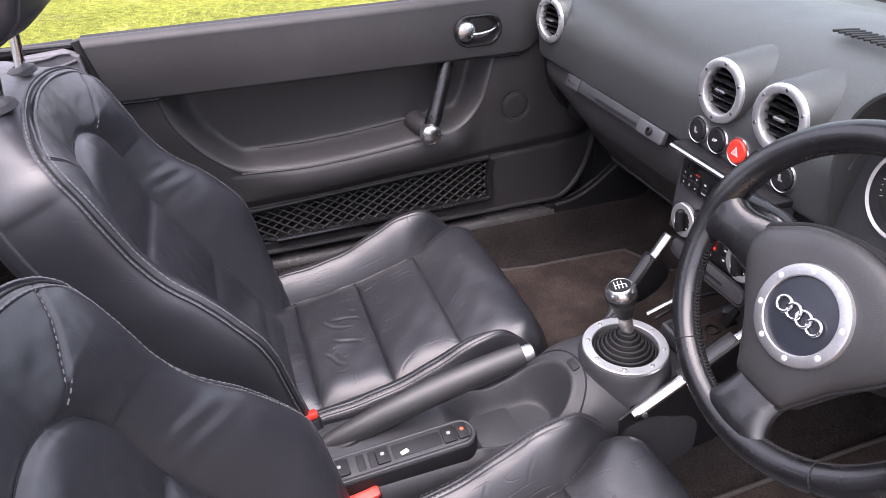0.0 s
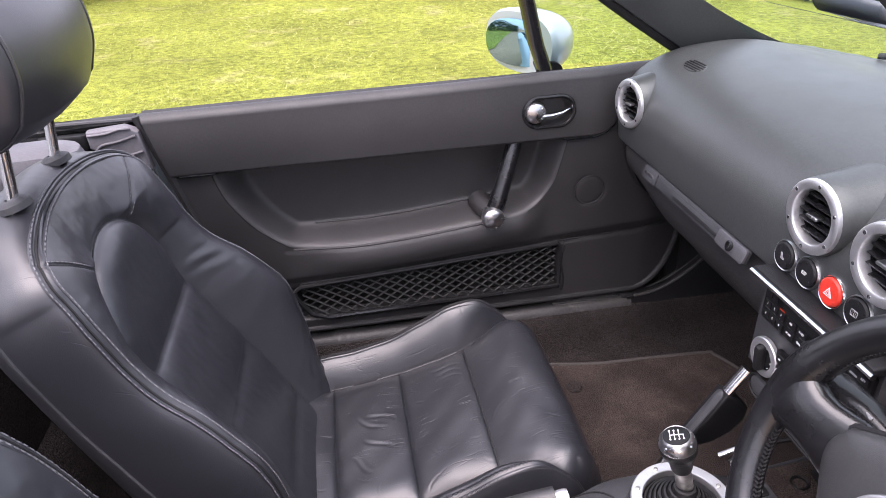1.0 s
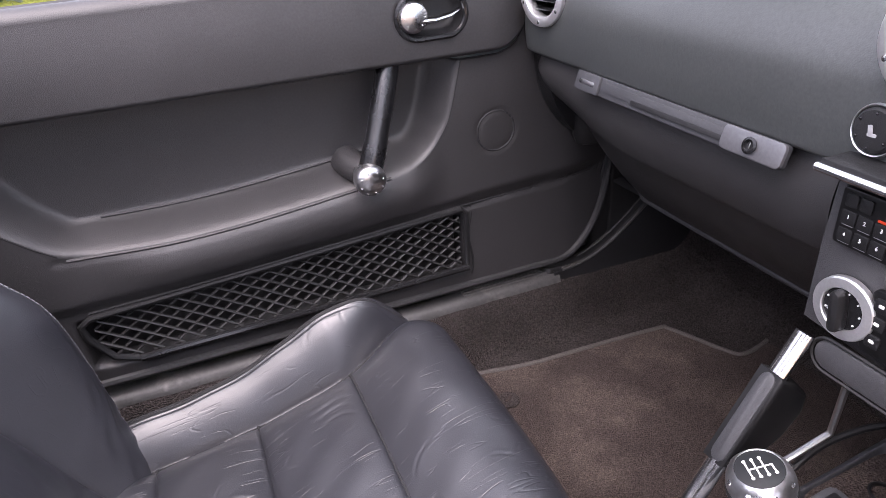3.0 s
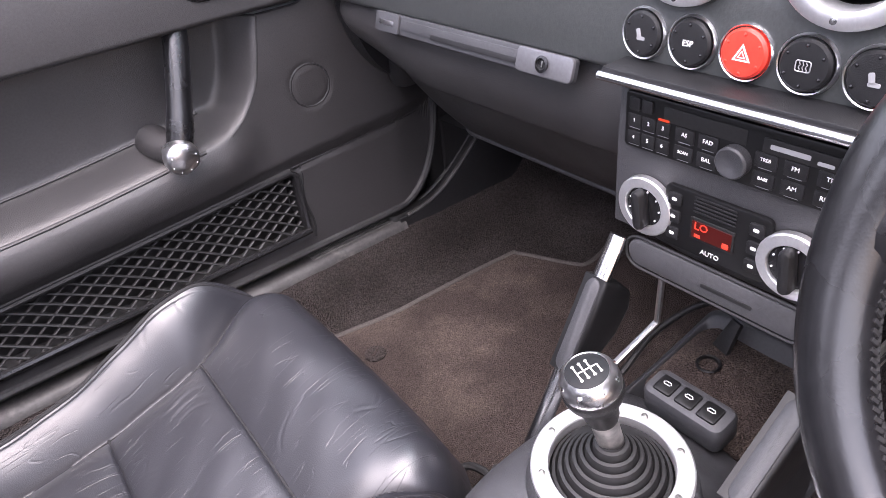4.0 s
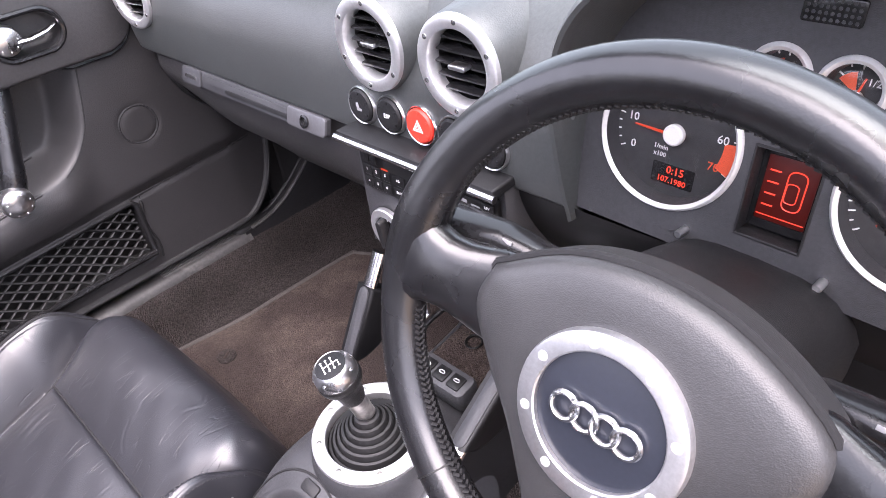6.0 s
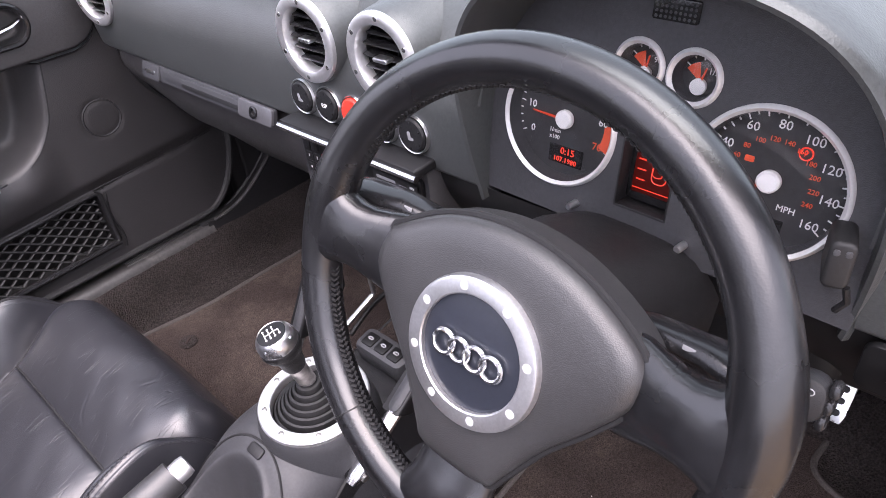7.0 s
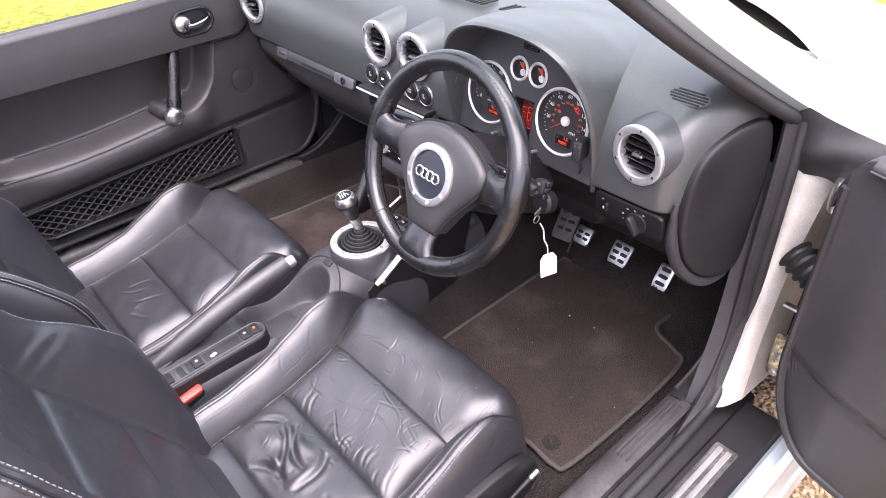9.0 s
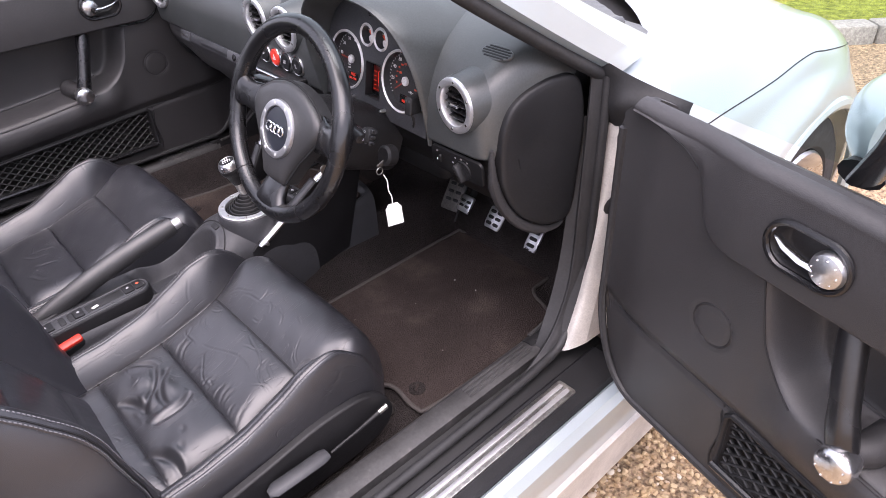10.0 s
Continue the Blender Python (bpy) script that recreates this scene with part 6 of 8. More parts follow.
for k in range(3):
    part("stalk_rocker", block(0.006, 0.009, 0.013, WH @ pose(0.188, 0.046 - 0.010 * k, -0.047, 0, 0, 8), 0.002), GLOSS_BLACK, wip)
for k in range(2):
    part("symbol", tube([WH @ Vector((0.178 + 0.0022 * math.cos(a), 0.043 - 0.014 * k + 0.0018 * math.sin(a), -0.0358)) for a in np.linspace(0, 2 * math.pi, 10, endpoint=False)], 0.0004, 4, closed=True), GREY_PRINT, wip)
part("ignition_barrel", lathe([(0.020, 0.0), (0.020, 0.018), (0.015, 0.022), (0.0, 0.022)], face_frame((0.560, -0.470, 0.735), (0, -1, 0), (0.3, 0, 1)), 24), PLASTIC, column, "black ignition barrel")

key = thing("key_with_tag", (0.53, -0.48, 0.60), "ignition key hanging a white paper tag on a string", "key tag")
part("key_blade", block(0.010, 0.004, 0.026, pose(0.534, -0.472, 0.728, 0, 70, 0), 0.0015), DULL_METAL, key, "steel key")
part("key_ring", tube([(0.525 + 0.007 * math.cos(a), -0.474, 0.716 + 0.007 * math.sin(a)) for a in np.linspace(0, 6.283, 20, endpoint=False)], 0.0010, 5, closed=True), STEEL, key)
part("string", tube(curve([(0.530, -0.478, 0.708), (0.533, -0.484, 0.695), (0.529, -0.490, 0.680), (0.530, -0.497, 0.668), (0.527, -0.501, 0.654)], 6), 0.0011, 6), PAPER, key, "white string")
part("paper_tag", slab([(-0.016, -0.047), (0.016, -0.047), (0.016, -0.010), (0.009, 0.0), (-0.009, 0.0), (-0.016, -0.010)], 0.0012, face_frame((0.527, -0.502, 0.657), (1, -0.35, 0.05), (0.02, 0.05, 1)), 0.0003, 1), PAPER, key, "blank white paper tag")

# ---------- centre stack ----------
CY = -0.010
stack = thing("centre_stack", (0.65, CY, 0.57), "grey centre stack with radio and climate controls", "centre console")
ST = face_frame((0.596, CY, 0.0), (0, -1, 0), (0, 0, 1))


def stack_body():
    o = [(-0.112, 0.770), (-0.115, 0.70), (-0.115, 0.62), (-0.110, 0.596), (-0.098, 0.580), (-0.06, 0.574), (0.06, 0.574), (0.098, 0.580), (0.110, 0.596), (0.115, 0.62), (0.115, 0.70), (0.112, 0.770)]
    rings = []
    for x, k, dz in ((0.76, 0.86, 0.0), (0.66, 0.96, 0.0), (0.612, 1.0, 0.0), (0.601, 0.99, 0.001), (0.597, 0.97, 0.004)):
        rings.append([(x + 0.045 * smoothstep(0.62, 0.574, z), CY + y * k, z + (dz if z < 0.6 else 0)) for y, z in o])
    part("housing", loft(rings), STACK_GREY, stack, "satin grey housing")
    flap = part("flap", slab(rounded(0.228, 0.012, 0.003, cy=0.777), 0.034, ST @ pose(0, 0, -0.012), 0.002), PLASTIC, stack, "dark radio flap, folded up")
    part("flap_edge", tube([ST @ Vector((x, 0.7745, 0.022)) for x in np.linspace(-0.116, 0.116, 9)], 0.0042, 10), BRIGHT, flap, "bright aluminium flap edge")
    part("lower_lid", slab(rounded(0.180, 0.030, 0.014, cy=0.596), 0.004, ST @ pose(0, 0, 0.0), 0.002), STACK_GREY, stack, "grey ashtray lid")
    part("lid_slot", slab(rounded(0.050, 0.004, 0.0015, cy=0.594), 0.001, ST @ pose(0.018, 0, 0.0042), 0.0003), RUBBER, stack)
    part("lid_line", tube([ST @ Vector((x, y, 0.0025)) for x, y in rounded(0.186, 0.036, 0.017, cy=0.596)], 0.0018, 5, closed=True), RUBBER, stack)


def radio():
    r = thing("radio", (0.60, CY, 0.70), "black car radio with a round volume knob", "radio")
    m = ST @ pose(0.003, 0.734, 0.0008)
    base = part("faceplate", slab(rounded(0.204, 0.052, 0.004), 0.005, m, 0.0015), MATT_BLACK, r)
    part("display", slab(rounded(0.075, 0.013, 0.001, cx=-0.024, cy=0.014), 0.0006, m @ pose(0, 0, 0.0051), 0.0002), RUBBER, base)
    part("tape_slot", slab(rounded(0.066, 0.012, 0.001, cx=0.060, cy=0.013), 0.0012, m @ pose(0, 0, 0.0051), 0.0003), RUBBER, base)
    rev = part("radio_key", slab(rounded(0.015, 0.011, 0.001, cx=0.0905, cy=0.0145), 0.0016, m @ pose(0, 0, 0.0064), 0.0004), PLASTIC, base)
    letters("REV", 0.0042, m @ pose(0.0905, 0.0155, 0.0082), WHITE_PAINT, rev)
    part("brand_bar", slab(rounded(0.012, 0.003, 0.001, cx=0.074, cy=0.011), 0.0003, m @ pose(0, 0, 0.0064), 0.0001, 1), GREY_PRINT, base)
    part("brand_bar", slab(rounded(0.030, 0.004, 0.001, cx=0.048, cy=0.013), 0.0003, m @ pose(0, 0, 0.0064), 0.0001, 1), GREY_PRINT, base)
    for x in (-0.091, -0.078):
        part("seek_button", slab(rounded(0.011, 0.012, 0.002, cx=x, cy=0.016), 0.002, m @ pose(0, 0, 0.005), 0.0006), PLASTIC, base)
    knob = part("volume_knob", lathe([(0.0135, 0.004), (0.0135, 0.013), (0.0120, 0.0145), (0.009, 0.0145), (0.0075, 0.0135), (0.0, 0.0135)], m @ pose(0.007, -0.007, 0), 32), SOFT_GREY, r, "dark grey volume knob")
    rows = [("1", -0.091, 0.000), ("2", -0.076, 0.0), ("3", -0.061, 0.0), ("4", -0.091, -0.016), ("5", -0.076, -0.016), ("6", -0.061, -0.016), ("AS", -0.040, 0.0), ("SCAN", -0.040, -0.016),
            ("FAD", -0.018, 0.0), ("BAL", -0.018, -0.016), ("TREB", 0.031, 0.0), ("BASS", 0.031, -0.016), ("FM", 0.054, 0.0), ("AM", 0.054, -0.016), ("TP", 0.079, 0.0), ("RDS", 0.079, -0.016)]
    for s, x, y in rows:
        k = part("radio_key", slab(rounded(0.0135 if len(s) < 2 else 0.018, 0.0125, 0.001, cx=x, cy=y), 0.0012, m @ pose(0, 0, 0.005), 0.0004), PLASTIC, base)
        letters(s, 0.0050 if len(s) < 4 else 0.0038, m @ pose(x, y + 0.001, 0.0064), WHITE_PAINT, k)
        part("key_line", slab(rounded(0.011, 0.0007, 0.0002, 2, x, y - 0.0068), 0.0003, m @ pose(0, 0, 0.0051), 0.0001, 1), GREY_PRINT, base)
    part("code_lamp", slab(rounded(0.011, 0.0022, 0.0004, 2, -0.061, 0.0082), 0.0004, m @ pose(0, 0, 0.0056), 0.0001, 1), NEEDLE, base)


def climate():
    c = thing("climate_panel", (0.60, CY, 0.63), "black climate panel with two silver-ringed knobs and a red display", "climate control")
    m = ST @ pose(-0.002, 0.654, 0.0008)
    base = part("panel", slab(rounded(0.100, 0.062, 0.006), 0.004, m, 0.0012), MATT_BLACK, c)
    for s in (-1, 1):
        km = m @ pose(s * 0.0705, -0.002, 0)
        k = part("knob_ring", lathe([(0.0195, 0.002), (0.0195, 0.0068), (0.0205, 0.0078), (0.0285, 0.0070), (0.0298, 0.0055), (0.0300, 0.0)], km, 44), SATIN, c, "satin aluminium knob ring")
        part("knob_disc", lathe([(0.0198, 0.004), (0.019, 0.005), (0.0, 0.005)], km, 32), GLOSS_BLACK, k)
        part("knob_grip", block(0.011, 0.040, 0.016, km @ pose(0, 0, 0.011, 0, 0, 8), 0.004), PLASTIC, k, "black turning grip")
        for a in range(0, 360, 40):
            part("dot", lathe([(0, 0.0012), (0.0009, 0.001), (0.001, 0)], km @ pose(0.0165 * math.cos(radians(a)), 0.0165 * math.sin(radians(a)), 0.005), 6), WHITE_PAINT, k)
        if s < 0:
            letters("OFF", 0.0046, km @ pose(-0.0105, -0.006, 0.0053), WHITE_PAINT, k)
    for k in range(5):
        part("sensor_slat", block(0.040, 0.0018, 0.0016, m @ pose(0, 0.0275 - 0.0035 * k, 0.0045), 0.0006), PLASTIC, base)
    scr_ = part("display", slab(rounded(0.042, 0.022, 0.001, cy=-0.003), 0.0014, m @ pose(0, 0, 0.004), 0.0004), RUBBER, base, "red lit climate display")
    part("lit_area", slab(rounded(0.038, 0.017, 0.001, cy=-0.003), 0.0004, m @ pose(0, 0, 0.0055), 0.0001, 1), LCD_RED, scr_)
    letters("LO", 0.0105, m @ pose(-0.010, 0.0005, 0.0061), LCD_LIT, scr_)
    part("fan_mark", slab(rounded(0.006, 0.005, 0.001, cx=0.014, cy=-0.008), 0.0003, m @ pose(0, 0, 0.0059), 0.0001, 1), LCD_LIT, scr_)
    part("bar_mark", slab(rounded(0.006, 0.003, 0.0005, cx=-0.013, cy=-0.009), 0.0003, m @ pose(0, 0, 0.0059), 0.0001, 1), LCD_LIT, scr_)
    letters("AUTO", 0.0066, m @ pose(0, -0.0245, 0.0044), WHITE_PAINT, base)
    for s in (-1, 1):
        for k in range(3):
            b = part("push_button", slab(rounded(0.0135, 0.0125, 0.003, cx=s * 0.0385, cy=0.0185 - 0.0175 * k), 0.0022, m @ pose(0, 0, 0.004), 0.0008), PLASTIC, base)
            part("symbol", slab(rounded(0.0050, 0.0032, 0.0012, cx=s * 0.0385, cy=0.0190 - 0.0175 * k), 0.0003, m @ pose(0, 0, 0.0063), 0.0001, 1), WHITE_PAINT, b)
    part("lamp", slab(rounded(0.003, 0.0014, 0.0004, cx=0.047, cy=0.006), 0.0003, m @ pose(0, 0, 0.0062), 0.0001, 1), LCD_LIT, base)


stack_body()
radio()
climate()

# ---------- tunnel console ----------
console = thing("tunnel_console", (0.35, CY, 0.30), "dark grey tunnel console between the seats", "centre console")


def top_z(x):
    return glide([(-0.32, 0.40), (-0.10, 0.408), (0.17, 0.408), (0.20, 0.398), (0.235, 0.392), (0.285, 0.408), (0.335, 0.442), (0.365, 0.461), (0.40, 0.466), (0.52, 0.455), (0.56, 0.430), (0.60, 0.415), (0.78, 0.44)], x)


def console_half(x):
    return glide([(-0.32, 0.088), (0.2, 0.086), (0.36, 0.098), (0.45, 0.108), (0.53, 0.104), (0.60, 0.098), (0.76, 0.098)], x)


def console_z(x, y):
    """Height of the console at x, y from its middle line."""
    flat = min(abs(y) / console_half(x), 1)
    z = 0.23 + (top_z(x) - 0.23) * max(math.cos(math.asin(flat ** (1 / 0.85))), 0) ** lerp([(0.25, 0.14), (0.36, 0.26), (0.50, 0.36), (0.60, 0.16)], x)
    # Long hollow with a rounded front end, and the tray under the stack.
    d = 0.065 - (abs(y) if x < 0.285 else math.hypot(x - 0.285, y))
    open_ = smoothstep(0.13, 0.20, x)
    floor_z = 0.352 + 0.05 * max(x - 0.2, 0)
    z -= max(z - floor_z, 0) * smoothstep(0.0, 0.030, d) ** 0.8 * open_
    z += 0.0028 * math.exp(-((d + 0.001) / 0.004) ** 2) * open_
    return z - 0.030 * smoothstep(0.585, 0.60, x) * (1 - smoothstep(0.72, 0.75, x)) * (1 - smoothstep(0.72, 0.84, flat))


def tunnel(u, v):
    x = -0.32 + 1.08 * v
    a = -1 + 2 * u
    y = console_half(x) * math.copysign(abs(math.sin(a * math.pi / 2)) ** 0.85, a)
    return x, CY + y, console_z(x, y)


part("shell", grid(120, 330, tunnel), SOFT_GREY, console, "satin dark grey shell", sharp=70)
groove = [(0.285 + 0.087 * math.cos(a), 0.090 * math.sin(a)) for a in np.linspace(-1.35, 1.35, 50)]
part("panel_groove", tube([(x, CY + y, console_z(x, y) + 0.0004) for x, y in groove], 0.0016, 6), SEAM_DARK, console, "fine groove round the arch")
part("badge_plug", slab(rounded(0.014, 0.026, 0.004), 0.0035, pose(0.3615, CY, console_z(0.3615, 0) - 0.001, 0, -24, 0), 0.0015), PLASTIC, console)
part("tray_lid", slab(rounded(0.075, 0.078, 0.012), 0.006, pose(0.222, CY, 0.3525, 0, -3, 0), 0.002), SOFT_GREY, console, "small grey tray lid")

gear = thing("gear_lever", (0.445, -0.027, 0.45), "six-speed gear lever with aluminium knob and rubber gaiter", "gear lever")
G = pose(0.446, -0.027, 0.490, 0, -2, 0)
part("tower", lathe([(0.084, -0.110), (0.083, -0.075), (0.080, -0.045), (0.0755, -0.020), (0.0725, -0.006), (0.069, -0.002)], G, 56), SOFT_GREY, gear, "dark grey tower")
part("ring", lathe([(0.0540, -0.010), (0.0540, 0.0008), (0.0550, 0.0020), (0.0690, 0.0020), (0.0704, 0.0008), (0.0708, -0.006)], G, 64), SATIN, gear, "bright aluminium ring")
for k in range(8):
    a = math.pi / 4 * k + 0.2
    part("ring_bolt", lathe([(0.0, 0.0032), (0.0014, 0.003), (0.0018, 0.0038), (0.0034, 0.0032), (0.0036, 0.001)], G @ pose(0.0613 * math.cos(a), 0.0613 * math.sin(a), 0), 10), STEEL, gear)
prof = []
for k in range(7):
    r = 0.053 - 0.0062 * k
    h = -0.012 + 0.0062 * k
    prof += [(r, h), (r - 0.0012, h + 0.0050), (r - 0.0040, h + 0.0058), (r - 0.0056, h + 0.002)]
prof += [(0.012, 0.030), (0.011, 0.034)]
part("gaiter", lathe(prof, G, 48), RUBBER, gear, "black concertina rubber gaiter")
L0, L1 = Vector((0.447, -0.026, 0.515)), Vector((0.4325, -0.021, 0.575))
axis = (L1 - L0).normalized()
part("lever", tube([L0, L1], 0.0115, 20), STEEL, gear, "aluminium lever shaft")
K = Matrix.Translation(L1) @ axis.to_track_quat("Z", "Y").to_matrix().to_4x4() @ Matrix.Scale(0.89, 4)
part("knob_neck", lathe([(0.0145, -0.026), (0.0165, -0.020), (0.0180, -0.006), (0.0205, 0.003), (0.0262, 0.010), (0.0282, 0.016), (0.0284, 0.021), (0.0276, 0.0235), (0.020, 0.024)], K, 36), PLASTIC, gear, "black knob collar")
knob = part("knob", lathe([(0.0262, 0.020), (0.0276, 0.026), (0.0272, 0.032), (0.0254, 0.0380), (0.0222, 0.0422), (0.0202, 0.0440), (0.0196, 0.0434)], K, 40), ALU, gear, "polished aluminium knob")
part("shift_map", lathe([(0.0197, 0.0432), (0.012, 0.0448), (0.0, 0.0454)], K, 32), MATT_BLACK, knob, "grey cap with the shift pattern")
for k in range(8):
    a = math.pi / 4 * k
    part("dimple", lathe([(0.0, 0.0008), (0.0022, 0.0006), (0.0026, -0.001)], K @ pose(0.0252 * math.cos(a), 0.0252 * math.sin(a), 0.0375) @ Matrix.Rotation(a, 4, "Z") @ Matrix.Rotation(0.75, 4, "Y"), 8), BRIGHT, knob)
KT = K @ pose(0, 0, 0.0453, 0, 0, -90)
for k in range(4):
    x, y, ln = -0.0102 + 0.0064 * k, 0.0 if k else 0.0042, 0.0175 if k else 0.0085
    part("map_line", block(0.0014, ln, 0.0008, KT @ pose(x, y, 0.0002), 0.0003), WHITE_PAINT, knob)
    for e in ((-1, 1) if k else (1,)):
        part("map_dot", lathe([(0.0, 0.0007), (0.0013, 0.0006), (0.0015, 0.0)], KT @ pose(x, y + e * ln / 2, 0.0), 10), WHITE_PAINT, knob)
part("map_line", block(0.0200, 0.0013, 0.0008, KT @ pose(-0.0006, 0, 0.0002), 0.0003), WHITE_PAINT, knob)


sp = thing("switch_block", (0.575, CY, 0.43), "small black block of three push switches", "switch block")
SB = pose(0.575, CY - 0.012, 0.462, 0, -8, 0)
part("block", block(0.038, 0.090, 0.036, SB @ pose(0, 0.005, -0.011), 0.006), SOFT_GREY, sp)
for k in range(3):
    b = part("switch", block(0.022, 0.0205, 0.004, SB @ pose(-0.001, 0.030 - 0.025 * k, 0.0075), 0.002), MATT_BLACK, sp)
    mark = [(0.0, 0.0045), (0.0022, 0.0026), (0.0022, -0.0026), (0.0, -0.0045), (-0.0014, -0.0030), (-0.0014, 0.0030)]
    part("symbol", tube([SB @ Vector((x, y + 0.030 - 0.025 * k, 0.0097)) for x, y in mark], 0.0005, 5, closed=True), WHITE_PAINT, b)


def strut(s):
    t = thing("console_strut", (0.43, CY + s * 0.104, 0.41), "aluminium console strut with a black rubber knee pad", "console strut", group="console struts")
    y = CY + s * 0.104
    if s < 0:
        a, b = Vector((0.415, y, 0.424)), Vector((0.650, y, 0.566))
        p0, p1 = 0.35, 0.74
    else:
        a, b = Vector((0.458, y, 0.385)), Vector((0.592, y - 0.002, 0.606))
        p0, p1 = 0.40, 0.82
    part("bar", tube([a, a.lerp(b, 0.04), a.lerp(b, 0.5), b], [0.008, 0.011, 0.011, 0.010], 14, flat=0.75), BRIGHT, t, "bright aluminium bar")
    d = (b - a).normalized()
    up = Vector((-d.z, 0, d.x))
    mid, ln = a.lerp(b, (p0 + p1) / 2), (b - a).length * (p1 - p0)
    m = Matrix.Translation(mid) @ Matrix(((d.x, 0, up.x, 0), (0, 1, 0, 0), (d.z, 0, up.z, 0), (0, 0, 0, 1)))
    pad = part("pad", block(ln, 0.021, 0.024, m @ pose(0, 0, -0.001), 0.007), SOFT_GREY, t, "grey rubber grip pad")
    part("pad_side", slab([(x_, z_) for x_, z_ in ((-ln / 2, 0.008), (-ln / 2 + 0.006, -0.016), (-ln * 0.30, -0.036), (-ln * 0.05, -0.052), (ln * 0.25, -0.056), (ln * 0.42, -0.046), (ln / 2, -0.020), (ln / 2, 0.008))], 0.028, m @ face_frame((0, 0.010, 0), (1, 0, 0), (0, 0, 1)) @ pose(0, 0, -0.004), 0.008, 3), MATT_BLACK, pad, "black side pad")
    part("foot", lathe([(0.0, 0.014), (0.010, 0.012), (0.012, 0.0)], face_frame((a.x + 0.012, y - s * 0.006, a.z), (-1, 0, 0), (0, 0, 1)) @ pose(0, 0, 0), 18), GLOSS_BLACK, t)
    part("foot_screw", lathe([(0.0, 0.004), (0.005, 0.003), (0.005, 0)], face_frame((a.x + 0.014, y + s * 0.011, a.z + 0.006), (-s, 0, 0), (0, 0, 1)), 6), STEEL, t)
    if s < 0:
        part("side_plate", slab([(0.40, 0.25), (0.66, 0.30), (0.74, 0.56), (0.62, 0.555), (0.43, 0.44), (0.395, 0.415)], 0.004, face_frame((0, y + 0.007, 0), (1, 0, 0), (0, 0, 1)), 0.001), PLASTIC, t, "black side plate")


strut(1)
strut(-1)
tr = thing("oddments_tray", (0.66, CY, 0.40), "worn brown-black tray under the centre stack", "tray")
part("tray", slab(rounded(0.15, 0.150, 0.03), 0.006, pose(0.67, CY, 0.405, 0, -5, 0), 0.002), MAT, tr)
part("tray_hoop", tube(curve([(0.585, CY + 0.085, 0.43), (0.65, CY + 0.086, 0.455), (0.71, CY + 0.06, 0.475), (0.725, CY, 0.482), (0.71, CY - 0.06, 0.475), (0.65, CY - 0.086, 0.455), (0.60, CY - 0.085, 0.44)], 6), 0.004, 8), PLASTIC, tr)
part("chrome_rod", tube([(0.63, 0.063, 0.57), (0.64, 0.072, 0.475), (0.57, 0.082, 0.44)], 0.004, 8), ALU, tr, "thin bright rod")
part("cup", lathe([(0.0145, 0.0045), (0.0130, 0.0062), (0.0110, 0.0052), (0.0104, 0.0006), (0.0, 0.0002)], pose(0.680, 0.026, 0.4102, 0, -5, 0), 28), MATT_BLACK, tr, "small dark hole in the tray")
part("web", slab([(-0.012, 0.0), (0.012, 0.0), (0.007, 0.040), (-0.007, 0.040)], 0.006, face_frame((0.712, 0.030, 0.412), (-0.3, -1, 0), (0.5, 0, 0.86)), 0.002), PLASTIC, tr, "dark moulded web behind the hole")
br = thing("metal_bracket", (0.67, -0.14, 0.55), "bare slotted steel bracket beside the pedals", "bracket")
part("plate", slab(rounded(0.15, 0.030, 0.008), 0.003, face_frame((0.668, -0.142, 0.572), (0.98, -0.05, 0.16), (-0.16, 0, 0.98)), 0.001), STEEL, br)
part("slot", slab(rounded(0.085, 0.009, 0.004), 0.001, face_frame((0.669, -0.1455, 0.573), (0.98, -0.05, 0.16), (-0.16, 0, 0.98)), 0.0003), RUBBER, br)

brake_ = thing("hand_brake", (-0.03, 0.010, 0.40), "black hand brake lever with an aluminium button", "hand brake")
HA, HB_ = Vector((-0.060, 0.018, 0.395)), Vector((0.272, 0.004, 0.498))
pts = [HA.lerp(HB_, t) + Vector((0, 0, 0.010 * math.sin(math.pi * t))) for t in np.linspace(0, 1, 14)]
part("grip", tube(pts, [0.015] + [0.0185 + 0.0025 * math.sin(math.pi * k / 13) for k in range(12)] + [0.0185], 16, flat=1.15), HUB_SKIN, brake_, "black leather grip")
dr = (HB_ - pts[-3]).normalized()
part("button", tube([HB_ - dr * 0.004, HB_ + dr * 0.012, HB_ + dr * 0.018], [0.0130, 0.0130, 0.0115], 16), SATIN, brake_, "aluminium button")
part("gaiter", block(0.09, 0.05, 0.03, pose(-0.045, 0.016, 0.395, 0, -14, 0), 0.012), RUBBER, brake_)

pod = thing("switch_pod", (0.05, -0.057, 0.40), "grey pod with window switches and a coin slot", "switch panel")
P = pose(0.045, -0.056, 0.420, 0, -2.5, 0)
part("pod_body", slab(rounded(0.245, 0.056, 0.026, 7), 0.055, P @ pose(0, 0, -0.050), 0.006, 3), PLASTIC, pod)
part("pod_rim", tube([P @ Vector((x, y, 0.0035)) for x, y in rounded(0.236, 0.046, 0.022, 7)], 0.003, 8, closed=True), SOFT_GREY, pod)
part("inlay", slab(rounded(0.228, 0.040, 0.019, 7), 0.003, P @ pose(0, 0, 0.0035), 0.001), SOFT_GREY, pod, "satin grey inlay")
part("coin_slot", slab(rounded(0.078, 0.026, 0.002), 0.0012, P @ pose(0.026, 0, 0.0062), 0.0004), RUBBER, pod)
